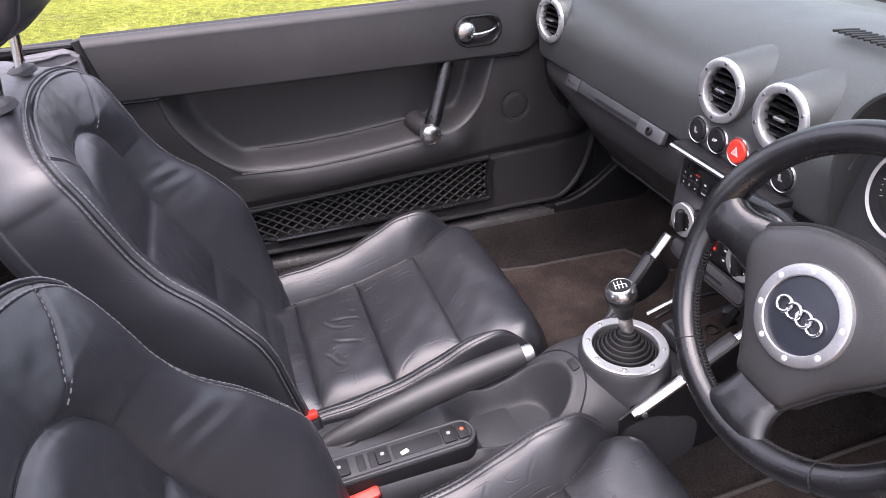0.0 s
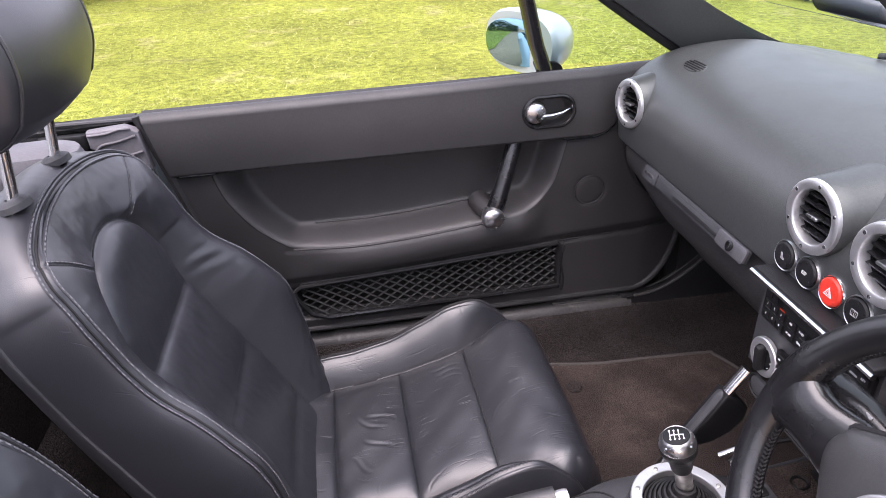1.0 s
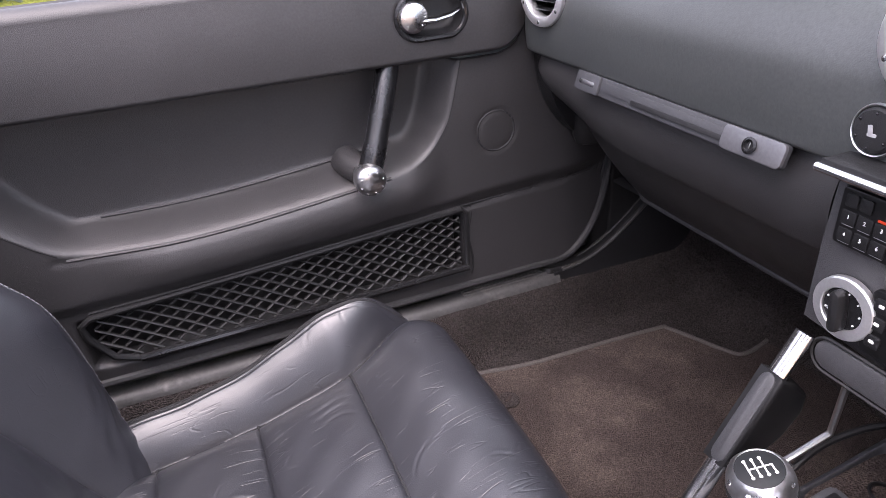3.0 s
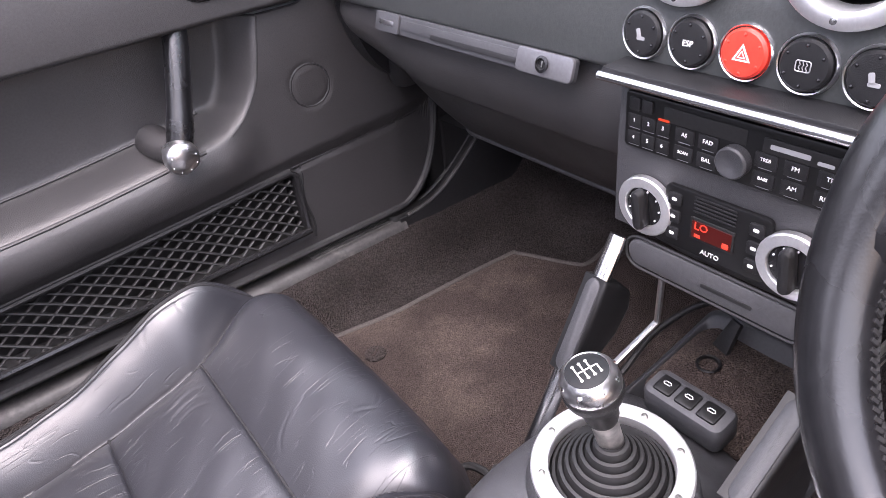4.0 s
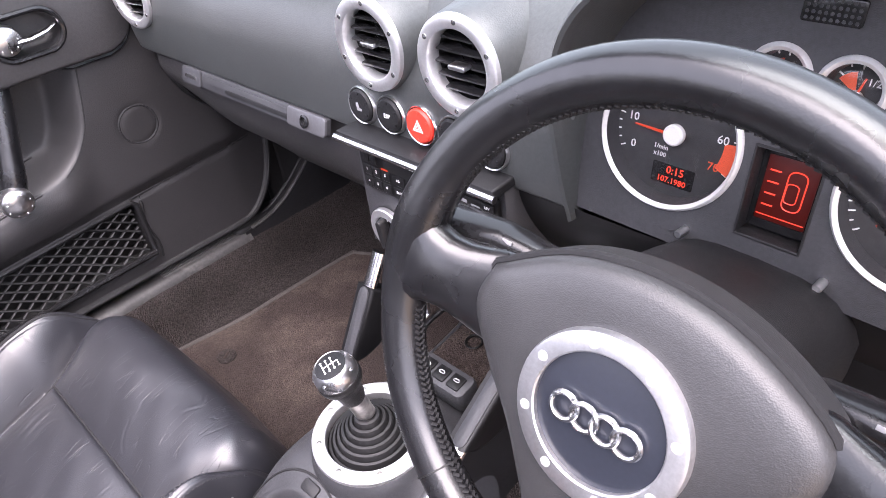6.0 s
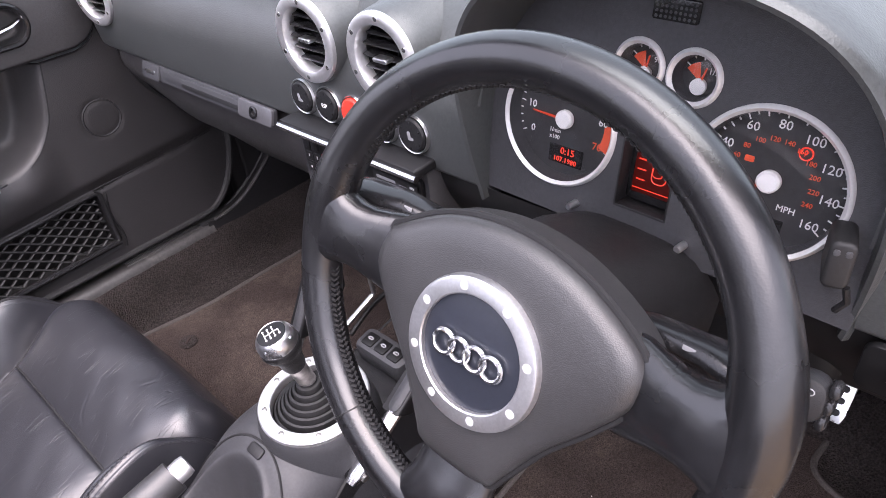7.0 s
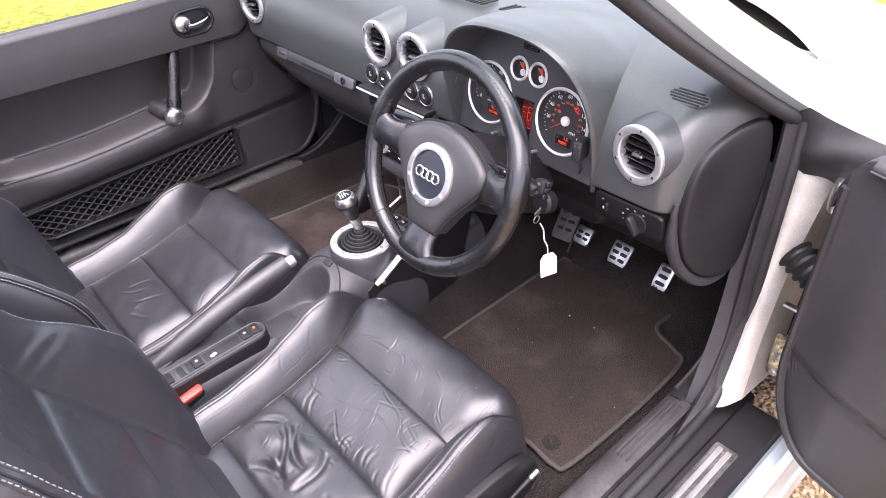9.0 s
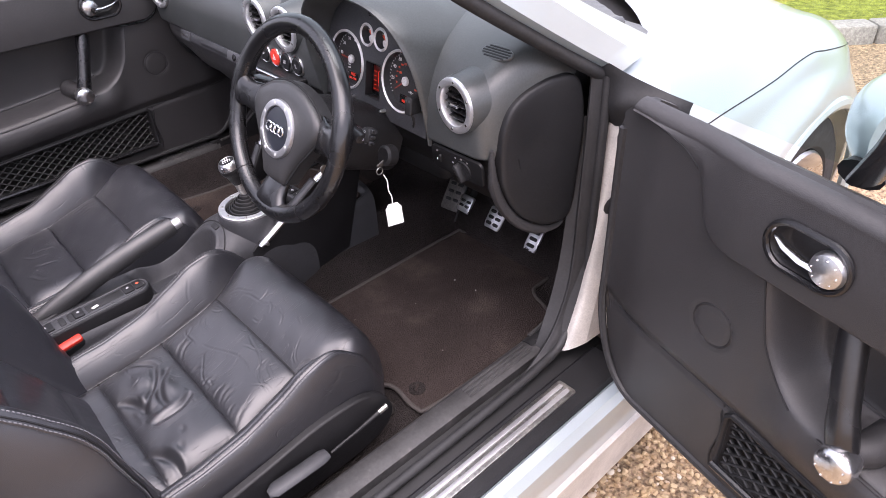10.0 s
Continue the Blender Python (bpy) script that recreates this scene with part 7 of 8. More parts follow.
part("paper_scrap", block(0.013, 0.007, 0.002, P @ pose(0.005, -0.006, 0.0078, 0, 4, 20), 0.0005), PAPER, pod)
for x, w in ((-0.095, 0.030), (-0.062, 0.012), (-0.044, 0.012), (-0.028, 0.020), (0.078, 0.022), (0.100, 0.018)):
    b = part("switch", slab(rounded(w, 0.030, 0.003), 0.0035 if w > 0.013 else 0.0015, P @ pose(x, 0, 0.0062), 0.001), PLASTIC if w > 0.013 else RUBBER, pod)
    if w > 0.017:
        part("symbol", slab(rounded(0.006, 0.006, 0.002), 0.0003, P @ pose(x, 0.002, 0.0098), 0.0001, 1), RED_PRINT if x > 0.09 else GREY_PRINT, b)

for s, at in ((-1, Vector((-0.024, -0.092, 0.392))), (1, Vector((-0.085, 0.066, 0.420)))):
    bk = thing("belt_buckle", at - Vector((0, 0, 0.08)), "seat belt buckle with a red release button", "belt buckle", group="belt buckles")
    mm = Matrix.Translation(at) @ pose(0, 0, 0, -18 * s, -6, 4)
    part("stem", block(0.055, 0.020, 0.11, mm @ pose(0, 0, -0.060), 0.006), PLASTIC, bk)
    part("release_button", block(0.050, 0.017, 0.012, mm @ pose(0, 0, 0.0), 0.003), RED_PLASTIC, bk, "red release button")

mir = thing("rear_view_mirror", (0.46, -0.12, 1.17), "black rear view mirror on the screen", "mirror")
part("housing", block(0.05, 0.22, 0.065, pose(0.455, -0.130, 1.192, 0, 12, -6), 0.02), PLASTIC, mir)
part("stem", tube([(0.47, -0.12, 1.20), (0.52, -0.06, 1.23), (0.50, -0.03, 1.255)], 0.009, 10), PLASTIC, mir)
part("glass", slab(rounded(0.20, 0.050, 0.018), 0.002, face_frame((0.427, -0.133, 1.186), (0.1, -1, 0), (0.2, 0, 1)), 0.0005), MIRROR, mir)


# ---------- seats ----------
SX = 0.320


PADS = (-0.20, -0.046, 0.092, 0.230, 0.46)
SEAM = 0.172


def seam_d(x):
    """Where the side seam runs: it bends outwards round the front pad."""
    t = np.clip((np.asarray(x, float) - 0.21) / 0.17, 0, 1)
    return SEAM + 0.056 * t * t * (3 - 2 * t)


def creases(wear, seed):
    """Folds and fine wrinkles in the leather: (x0, d0, x1, d1, depth, width)."""
    rng = np.random.default_rng(seed)
    out = []
    if wear > 0.5:
        for x0, d0, x1, d1, dep, w in ((0.040, 0.100, 0.000, 0.000, 0.0050, 0.0068), (0.060, 0.080, 0.025, -0.020, 0.0052, 0.0068), (-0.010, -0.045, 0.075, -0.020, 0.0062, 0.0074), (-0.038, 0.070, -0.004, -0.010, 0.0046, 0.0074), (-0.042, -0.085, -0.016, -0.170, 0.0058, 0.0074), (0.020, 0.150, 0.050, 0.085, 0.0036, 0.0062)):
            out.append((x0, d0, x1, d1, dep, w))
        for x0, d0, x1, d1 in ((0.159, 0.065, 0.162, -0.087), (0.228, -0.008, 0.178, -0.094), (0.190, -0.020, 0.222, -0.062), (0.145, 0.138, 0.127, 0.079), (0.125, 0.045, 0.107, -0.039), (0.20, -0.07, 0.17, -0.15), (0.215, -0.09, 0.185, -0.13), (0.26, 0.10, 0.30, 0.02), (0.27, 0.05, 0.31, 0.06), (0.30, 0.0, 0.27, -0.04), (0.25, 0.14, 0.29, 0.09)):
            out.append((x0, d0, x1, d1, 0.0010, 0.0020))
        for k in range(14):
            d = rng.uniform(-0.15, 0.15)
            out.append((0.094, d, 0.094 + rng.uniform(0.015, 0.045), d + rng.normal(0, 0.012), rng.uniform(0.0006, 0.0013), rng.uniform(0.0028, 0.0042)))
    else:
        for x0, d0, x1, d1 in ((-0.005, 0.045, 0.050, 0.005), (0.018, 0.050, 0.070, 0.022), (0.010, -0.010, 0.058, -0.048), (-0.02, -0.05, 0.02, -0.09)):
            out.append((x0, d0, x1, d1, 0.0008, 0.0040))
        for k in range(4):
            out.append((0.15 + 0.006 * k, 0.135 - 0.016 * k, 0.215, 0.125 - 0.015 * k, 0.0005, 0.0030))
    for k in range(int(20 + 20 * wear)):
        x, d, a, ln = rng.uniform(-0.10, 0.38), rng.uniform(-0.165, 0.165), rng.normal(0.3, 0.9), rng.uniform(0.012, 0.05)
        out.append((x, d, x + ln * math.cos(a), d + ln * math.sin(a), rng.uniform(0.0003, 0.0006) * (0.6 + wear), rng.uniform(0.0016, 0.0024)))
    for k in range(10):
        x, sg, ln = rng.uniform(-0.08, 0.33), rng.choice((-1, 1)), rng.uniform(0.015, 0.04)
        d = sg * rng.uniform(0.18, 0.24)
        a = rng.normal(1.45, 0.5)
        out.append((x, d, x + ln * math.cos(a), d + ln * math.sin(a), rng.uniform(0.0003, 0.0007), rng.uniform(0.002, 0.0032)))
    return out


def soft_interp(x, xs, ys):
    fine = np.linspace(xs[0], xs[-1], 300)
    return np.interp(x, fine, [glide(list(zip(xs, ys)), float(q)) for q in fine])


def cushion_top(x, d, wear=None, seed=3):
    """Height of the cushion at x, d from the seat's middle line; arrays are allowed."""
    x, d = np.asarray(x, float), np.asarray(d, float)
    zc = soft_interp(x, (-0.16, -0.05, 0.09, 0.16, 0.23, 0.30, 0.35, 0.385, 0.41, 0.425), (0.330, 0.340, 0.358, 0.377, 0.400, 0.422, 0.426, 0.416, 0.390, 0.36))
    ad, sd = np.abs(d), seam_d(x)
    puff = np.zeros_like(x * d)
    for a, b in zip(PADS, PADS[1:]):
        t = np.clip((x - a) / (b - a), 0, 1)
        f = 0.0185 * np.maximum(4 * t * (1 - t), 0) ** 0.36 if b < 0.4 else 0.020 * (1 - (1 - np.minimum(t / 0.62, 1)) ** 3.2)
        puff = np.where((x >= a) & (x < b), f, puff)
    e = 1 - (1 - np.clip((sd - ad) / 0.060, 0, 1)) ** 3.0
    inner = zc + puff * e - 0.009 * (1 - e)
    hb = soft_interp(x, (-0.16, -0.06, 0.05, 0.15, 0.24, 0.32, 0.38, 0.43), (0.046, 0.046, 0.048, 0.064, 0.071, 0.052, 0.022, 0.002))
    t = np.clip((ad - sd) / (0.27 - sd), 0, 1)
    outer = zc - 0.009 + (hb + 0.009) * np.sin(np.minimum(t / 0.62, 1) * math.pi / 2) ** 0.82
    z = np.where(ad < sd, inner, outer) - 0.0022 * np.exp(-(((ad - 0.2420) / 0.0028) ** 2)) - 0.0016 * np.exp(-(((ad - 0.2300) / 0.0026) ** 2))
    z = z + 0.0014 * np.sin(31 * x + 5 * d + 1) * np.sin(23 * d + 9 * x) + 0.0007 * np.sin(74 * x - 20 * d) * np.sin(61 * d + 3)
    if wear is not None:
        for x0, d0, x1, d1, dep, w in creases(wear, seed):
            ux, ud = x1 - x0, d1 - d0
            ln = math.hypot(ux, ud)
            ux, ud = ux / ln, ud / ln
            al = ((x - x0) * ux + (d - d0) * ud) / ln
            bend = 0.10 * ln * np.sin(math.pi * np.clip(al, 0, 1) * 1.3 + x0 * 90)
            pr = -(x - x0) * ud + (d - d0) * ux + bend
            taper = np.sqrt(np.clip(np.sin(math.pi * np.clip(al, 0, 1)), 0, 1))
            z = z + dep * taper * (-np.exp(-((pr / w) ** 2)) + 0.55 * np.exp(-(((pr - 1.7 * w) / (1.2 * w)) ** 2)) + 0.35 * np.exp(-(((pr + 1.7 * w) / (1.2 * w)) ** 2)))
    if wear is not None and wear > 0.5:
        # Pits pressed into the worn middle pad.
        for x0, d0, rx, rd, dep in ((-0.022, 0.025, 0.020, 0.040, 0.0085), (-0.028, -0.135, 0.014, 0.036, 0.0080), (0.020, 0.050, 0.014, 0.018, 0.0040), (0.023, -0.093, 0.006, 0.008, 0.0022), (0.004, -0.124, 0.006, 0.008, 0.0022), (0.050, 0.020, 0.012, 0.022, -0.0050), (0.030, -0.100, 0.030, 0.036, -0.0040), (0.012, 0.085, 0.014, 0.022, -0.0035)):
            z = z - dep * np.exp(-(((x - x0) / rx) ** 2) - ((d - d0) / rd) ** 2)
    q = np.clip((ad - 0.232) / 0.038, 0, 1)
    return np.where(ad > 0.232, 0.265 + (z - 0.265) * np.sqrt(np.maximum(1 - q**3.4, 0)), z)


def draw_in(x):
    """The cushion's front, pulled back smoothly."""
    return x - 0.0375 * max((x - 0.17) / 0.255, 0) ** 2.2


def narrow(x):
    return glide([(-0.16, 0.90), (0.05, 0.925), (0.20, 0.945), (0.30, 0.935), (0.43, 0.90)], x)


def front_x(x, ad):
    """The bolsters end a little before the front pad."""
    return draw_in(x) - 0.045 * min(max((ad - SEAM) / 0.098, 0), 1) ** 1.3 * smoothstep(0.10, 0.40, x)


def cushion(wear, seed):
    n, k = 330, 300
    a = np.linspace(-1, 1, k + 1)
    ds = 0.27 * (0.72 * a + 0.28 * np.sin(a * math.pi / 2))
    xs = np.linspace(-0.16, 0.425, n + 1)
    zz = cushion_top(xs[:, None], ds[None, :], wear, seed)
    rings = []
    for i, x in enumerate(xs):
        full, x = x, draw_in(x)
        r = [(front_x(full, abs(d)) + 0.012 * (1 - (d / 0.27) ** 2) * smoothstep(0.20, 0.36, x), d if abs(d) < SEAM else math.copysign(SEAM + (abs(d) - SEAM) * (1 - (1 - narrow(x)) * 2.75), d), z) for d, z in zip(ds.tolist(), zz[i].tolist())]
        xs_ = front_x(full, 0.27)
        rings.append(r + [(xs_, 0.262 * narrow(x), 0.235), (x, 0.13, 0.225), (x, -0.13, 0.225), (xs_, -0.262 * narrow(x), 0.235)])
    nose = []
    for q, (dx, f) in enumerate(((0.012, 0.80), (0.018, 0.55), (0.016, 0.30), (0.006, 0.08))):
        nose.append([(p[0] + dx, p[1] * (1 - 0.008 * (q + 1)), 0.228 + (p[2] - 0.228) * f) for p in rings[n]])
    return loft(rings + nose)


S0, SDIR, SOUT = Vector((-0.085, 0, 0.345)), Vector((-0.425, 0, 0.905)).normalized(), Vector((0.905, 0, 0.425)).normalized()
BACK_TOP = 0.640


def half_width(s):
    """Half the front panel's width, out to the stitched edge."""
    if s > 0.56:
        return 0.207 * math.sqrt(max(1 - ((s - 0.56) / (BACK_TOP - 0.56)) ** 2.2, 0.0))
    return glide([(-0.04, 0.222), (0.0, 0.232), (0.10, 0.247), (0.17, 0.251), (0.23, 0.248), (0.28, 0.242), (0.34, 0.232), (0.40, 0.223), (0.46, 0.217), (0.515, 0.214), (0.54, 0.211), (0.56, 0.207)], s)


BACK_PADS = (-0.10, 0.06, 0.217, 0.371, 0.60)


def insert_edge(s, ad):
    """Distance inside the padded middle panel (minus: outside)."""
    return 0.140 - ad if s < 0.42 else (1 - math.hypot(ad / 0.140, (s - 0.42) / 0.135)) * 0.135


def insert_half(s):
    return 0.140 if s < 0.42 else 0.140 * math.sqrt(max(1 - ((s - 0.42) / 0.135) ** 2, 0.0))


def edge_n(s):
    return glide([(-0.04, 0.020), (0.04, 0.034), (0.10, 0.050), (0.17, 0.067), (0.233, 0.078), (0.282, 0.071), (0.342, 0.054), (0.401, 0.032), (0.461, 0.026), (0.515, 0.029), (0.56, 0.029), (0.595, 0.024), (0.62, 0.016), (0.64, 0.006)], s)


def back_front(s, d):
    w, ad = half_width(s), abs(d)
    mid = glide([(-0.04, -0.004), (0.1, -0.008), (0.217, -0.012), (0.371, -0.022), (0.45, -0.014), (0.54, 0.002), (0.60, 0.008), (0.64, 0.006)], s)
    ins = min(0.140 if s < 0.46 else max(insert_half(s), 0.06), w * 0.75)
    t = min(max((ad - ins) / max(w - ins, 0.01), 0), 1)
    room = smoothstep(0.62, 0.50, s)
    n = mid + (edge_n(s) - mid) * math.sin(t * math.pi / 2) ** 1.25 + 0.034 * room * t * (1 - t)
    inside = insert_edge(s, ad)
    if inside > 0:
        e = 1 - (1 - min(inside / 0.060, 1)) ** 3.0
        for a, b in zip(BACK_PADS, BACK_PADS[1:]):
            if a <= s < b:
                q = (s - a) / (b - a)
                n += 0.014 * e * (max(4 * q * (1 - q), 0) ** 0.4 if b < 0.59 else 1 - (1 - min(q / 0.5, 1)) ** 3.0)
    n -= 0.005 * math.exp(-(inside / 0.005) ** 2)
    # Short seams from the panel's top corners to the shoulders.
    if s > 0.53:
        c = 0.088 + (s - 0.53) * 1.35
        n -= 0.0035 * math.exp(-((ad - c) / 0.004) ** 2) * (1 - smoothstep(0.595, 0.605, s))
    n -= 0.0045 * math.exp(-((w - ad) / 0.0045) ** 2) * smoothstep(0.64, 0.60, s)
    n += 0.0016 * noise.noise((s * 24, d * 20, 7.7)) + 0.0007 * noise.noise((s * 70, d * 70, 1.7))
    # Puckers where the wing meets the shoulder.
    u, v = s - 0.375, ad - 0.175
    n += 0.0022 * math.exp(-(u / 0.026) ** 2 - (v / 0.020) ** 2) * math.sin(210 * u + 90 * v)
    # Creased leather low on the wings.
    n += 0.0012 * math.sin(150 * s + 40 * noise.noise((s * 9, d * 9, 3.1))) * smoothstep(0.16, 0.04, s) * smoothstep(0.14, 0.20, ad)
    return n


BAND = ((0.0025, 0.012), (0.0050, 0.035), (0.0085, 0.09), (0.0115, 0.17), (0.0130, 0.28), (0.0130, 0.40), (0.0110, 0.52), (0.0075, 0.64), (0.0030, 0.74), (-0.0030, 0.82), (-0.012, 0.89), (-0.024, 0.945), (-0.040, 0.98))


def back_edge():
    """The stitched edge from one foot over the top to the other: (d, s) and the outward direction."""
    ss = [-0.04 + (BACK_TOP + 0.04) * math.sin(math.pi / 2 * k / 150) ** 0.82 for k in range(151)]
    ss[-1] = BACK_TOP - 1e-5
    return ss


def back_n(s):
    return glide([(-0.04, -0.095), (0.3, -0.125), (0.5, -0.120), (0.6, -0.105), (0.64, -0.095)], s)


def back_shape():
    ss, k = back_edge(), 180
    v, f = [], []
    for s in ss:
        w = half_width(s)
        for j in range(k + 1):
            a = -1 + 2 * j / k
            d = w * (0.75 * a + 0.25 * math.sin(a * math.pi / 2))
            p = S0 + SDIR * s + SOUT * back_front(s, d)
            v.append((p.x, d, p.z))
    n = len(ss)
    f += [(i * (k + 1) + j, i * (k + 1) + j + 1, (i + 1) * (k + 1) + j + 1, (i + 1) * (k + 1) + j) for i in range(n - 1) for j in range(k)]
    rim = [(i, 0) for i in range(n)] + [(n - 1, j) for j in range(1, k)] + [(i, k) for i in reversed(range(n))]
    flat = []
    for i, j in rim:
        a = -1 + 2 * j / k
        flat.append((half_width(ss[i]) * (0.75 * a + 0.25 * math.sin(a * math.pi / 2)), ss[i]))
    last = [i * (k + 1) + j for i, j in rim]
    m = len(rim)
    for off, frac in BAND:
        row = []
        for q in range(m):
            (d0, s0), (d1, s1) = flat[max(q - 3, 0)], flat[min(q + 3, m - 1)]
            ln = math.hypot(d1 - d0, s1 - s0) or 1
            od, os = -(s1 - s0) / ln, (d1 - d0) / ln
            d, s = flat[q]
            rise = 0.020 * smoothstep(0.60, 0.64, s) * math.sin(math.pi * min(frac * 0.9, 1)) + 0.0
            nn = (1 - frac) * (back_front(s, d) - 0.0) + frac * back_n(s)
            wob = 0.0012 * noise.noise((s * 16, frac * 5, d * 10))
            p = S0 + SDIR * (s + os * (off + wob) + rise) + SOUT * nn
            row.append(len(v))
            v.append((p.x, d + od * (off + wob), p.z))
        f += [(last[q], last[q + 1], row[q + 1], row[q]) for q in range(m - 1)]
        last = row
    f.append(tuple(last))
    return v, f


def seat_stitches(path, gap=0.0065, off=0.0045):
    out = []
    total = 0.0
    for a, b in zip(path, path[1:]):
        step = (b - a).length
        k = max(int(step / gap), 1)
        d = (b - a).normalized()
        side = d.cross(SOUT).normalized()
        for i in range(k):
            c = a.lerp(b, (i + 0.2) / k)
            e = a.lerp(b, (i + 0.75) / k)
            for w in (-off, off):
                out.append(tube([c + side * w, e + side * w], 0.00085, 4))
    return join(*out)


BACK_MESH = mesh("backrest", back_shape(), LEATHER_PLAIN, 75)


def seat(label, wear, seed, skew=0.0):
    t = thing("car_seat", (0.10, 0, 0.21), label, "car seat", group="front seats")
    cus = part("cushion", cushion(wear, seed), LEATHER if wear > 0.5 else LEATHER_FRESH, t, "black leather cushion, deeply creased with wear" if wear > 0.5 else "black leather cushion, lightly creased", sharp=75)
    back = part("backrest", BACK_MESH, LEATHER_PLAIN, t, "black leather backrest with raised side wings")
    for x in PADS[1:-1]:
        part("seam", tube([(x, d, float(cushion_top(x, d, wear, seed)) + 0.0002) for d in np.linspace(-0.1725, 0.1725, 44)], 0.0024, 6), SEAM_DARK, cus)
    for d in (-SEAM, SEAM):
        line = []
        for x in np.linspace(-0.12, 0.385, 60):
            e = float(seam_d(x))
            line.append((front_x(x, e), math.copysign(SEAM + (e - SEAM) * (1 - (1 - narrow(draw_in(x))) * 2.75), d), float(cushion_top(x, e, wear, seed)) + 0.0002))
        part("seam", tube(line, 0.0026, 6), SEAM_DARK, cus)
    at_back = lambda s, d, up: S0 + SDIR * s + SOUT * (back_front(s, d) + up) + Vector((0, d, 0))
    for s in BACK_PADS[1:-1]:
        part("seam", tube([at_back(s, d, 0.0002) for d in np.linspace(-0.138, 0.138, 30)], 0.0014, 5), SEAM_DARK, back)
    ring = [(s, -insert_half(s)) for s in np.linspace(-0.02, 0.42, 40)] + [(0.42 + 0.135 * math.sin(a), -0.140 * math.cos(a)) for a in np.linspace(0.05, math.pi - 0.05, 60)] + [(s, insert_half(s)) for s in np.linspace(0.42, -0.02, 40)]
    part("seam", tube([at_back(s, d, 0.0002) for s, d in ring], 0.0015, 5), SEAM_DARK, back)
    for sgn in (-1, 1):
        line = [(s, sgn * (0.088 + (s - 0.53) * 1.35)) for s in np.linspace(0.532, 0.597, 16)]
        part("seam", tube([at_back(s, d, 0.0004) for s, d in line], 0.0013, 5), SEAM_DARK, back)
        tagged(part("stitching", seat_stitches([at_back(s, d, 0.0026) for s, d in line], 0.006, 0.0042), THREAD, back), kind="stuff")
    ends = [s for s in back_edge() if s > 0.0]
    rim = [(s, -half_width(s)) for s in ends] + [(s, half_width(s)) for s in reversed(ends[:-1])]
    edge = []
    for s, d in rim:
        if not edge or (at_back(s, d, 0) - edge[-1]).length > 0.006:
            edge.append(at_back(s, d, 0.0))
    inner = []
    for i, p in enumerate(edge):
        t_ = (edge[min(i + 1, len(edge) - 1)] - edge[max(i - 1, 0)]).normalized()
        inner.append(t_.cross(SOUT).normalized())
    if inner[3].y < 0:
        inner = [-q for q in inner]
    part("piping", tube([p + SOUT * 0.0005 for p in edge], 0.0016, 6), SEAM_DARK, back, "sewn edge seam")
    for inset, up in ((0.0075, 0.0006), (-0.0050, -0.0030)):
        path = [p + q * inset + SOUT * (up + (0.0036 if inset > 0 else 0.0)) for p, q in zip(edge, inner)]
        part("raised_seam", tube(path, 0.0026, 6), LEATHER_PLAIN, back, "raised leather seam")
        out = []
        for i in range(len(path) - 1):
            a_, b_ = path[i], path[i + 1]
            c_ = max(int((b_ - a_).length / 0.0062), 1)
            nrm = (SOUT - inner[i] * (0.2 if inset > 0 else 0.9)).normalized()
            for j in range(c_):
                out.append(tube([a_.lerp(b_, (j + 0.15) / c_) + nrm * 0.0022, a_.lerp(b_, (j + 0.75) / c_) + nrm * 0.0022], 0.00095, 4))
        tagged(part("stitching", join(*out), THREAD, back, "row of grey stitches along the edge"), kind="stuff")
    for sgn in (-1, 1):
        for w in (0.2362, 0.2480):
            path = [Vector((front_x(x, w), sgn * (SEAM + (w - SEAM) * (1 - (1 - narrow(draw_in(x))) * 2.75)), float(cushion_top(x, w)) + 0.0008)) for x in np.linspace(-0.1, 0.39, 60)]
            if wear < 0.5 and sgn > 0:
                part("piping", tube(path, 0.0017, 6), SEAM_DARK, cus)
            else:
                tagged(part("stitching", seat_stitches(path, 0.0065, 0.0016), DARK_THREAD, t), kind="stuff")
    # Shell seam down the back of the side, a pale line.
    for sgn in (-1, 1):
        path = []
        for s in np.linspace(0.0, 0.57, 40):
            nn = 0.30 * edge_n(s) + 0.70 * back_n(s)
            p = S0 + SDIR * s + SOUT * nn
            path.append((p.x, sgn * (half_width(s) + 0.0055), p.z))
        part("shell_edge", tube(path, 0.0026, 6), SOFT_GREY, back)
    # Headrest on two posts.
    hc = Vector((-0.358, 0, 1.108))
    side = curve([(0.052, -0.060), (0.066, -0.010), (0.058, 0.045), (0.022, 0.082), (-0.026, 0.084), (-0.056, 0.050), (-0.062, -0.005), (-0.048, -0.062), (-0.012, -0.088), (0.026, -0.084), (0.052, -0.060)], 5)[:-1]
    rings = []
    for y, f, fwd in ((-0.146, 0.05, 0), (-0.1455, 0.5, 0), (-0.143, 0.82, 0), (-0.138, 0.94, 0.0), (-0.132, 0.985, 0.0), (-0.124, 1.0, 0.001), (-0.10, 1.03, 0.006), (-0.06, 1.06, 0.013), (0.0, 1.07, 0.016), (0.06, 1.06, 0.013), (0.10, 1.03, 0.006), (0.124, 1.0, 0.001), (0.132, 0.985, 0.0), (0.138, 0.94, 0.0), (0.143, 0.82, 0), (0.1455, 0.5, 0), (0.146, 0.05, 0)):
        rings.append([(hc.x + p.x * f + fwd * max(p.x, 0) / 0.066, y, hc.z + p.y * f) for p in side])
    hr = part("headrest", loft(rings), LEATHER_PLAIN, t, "rounded black leather headrest", sharp=75)
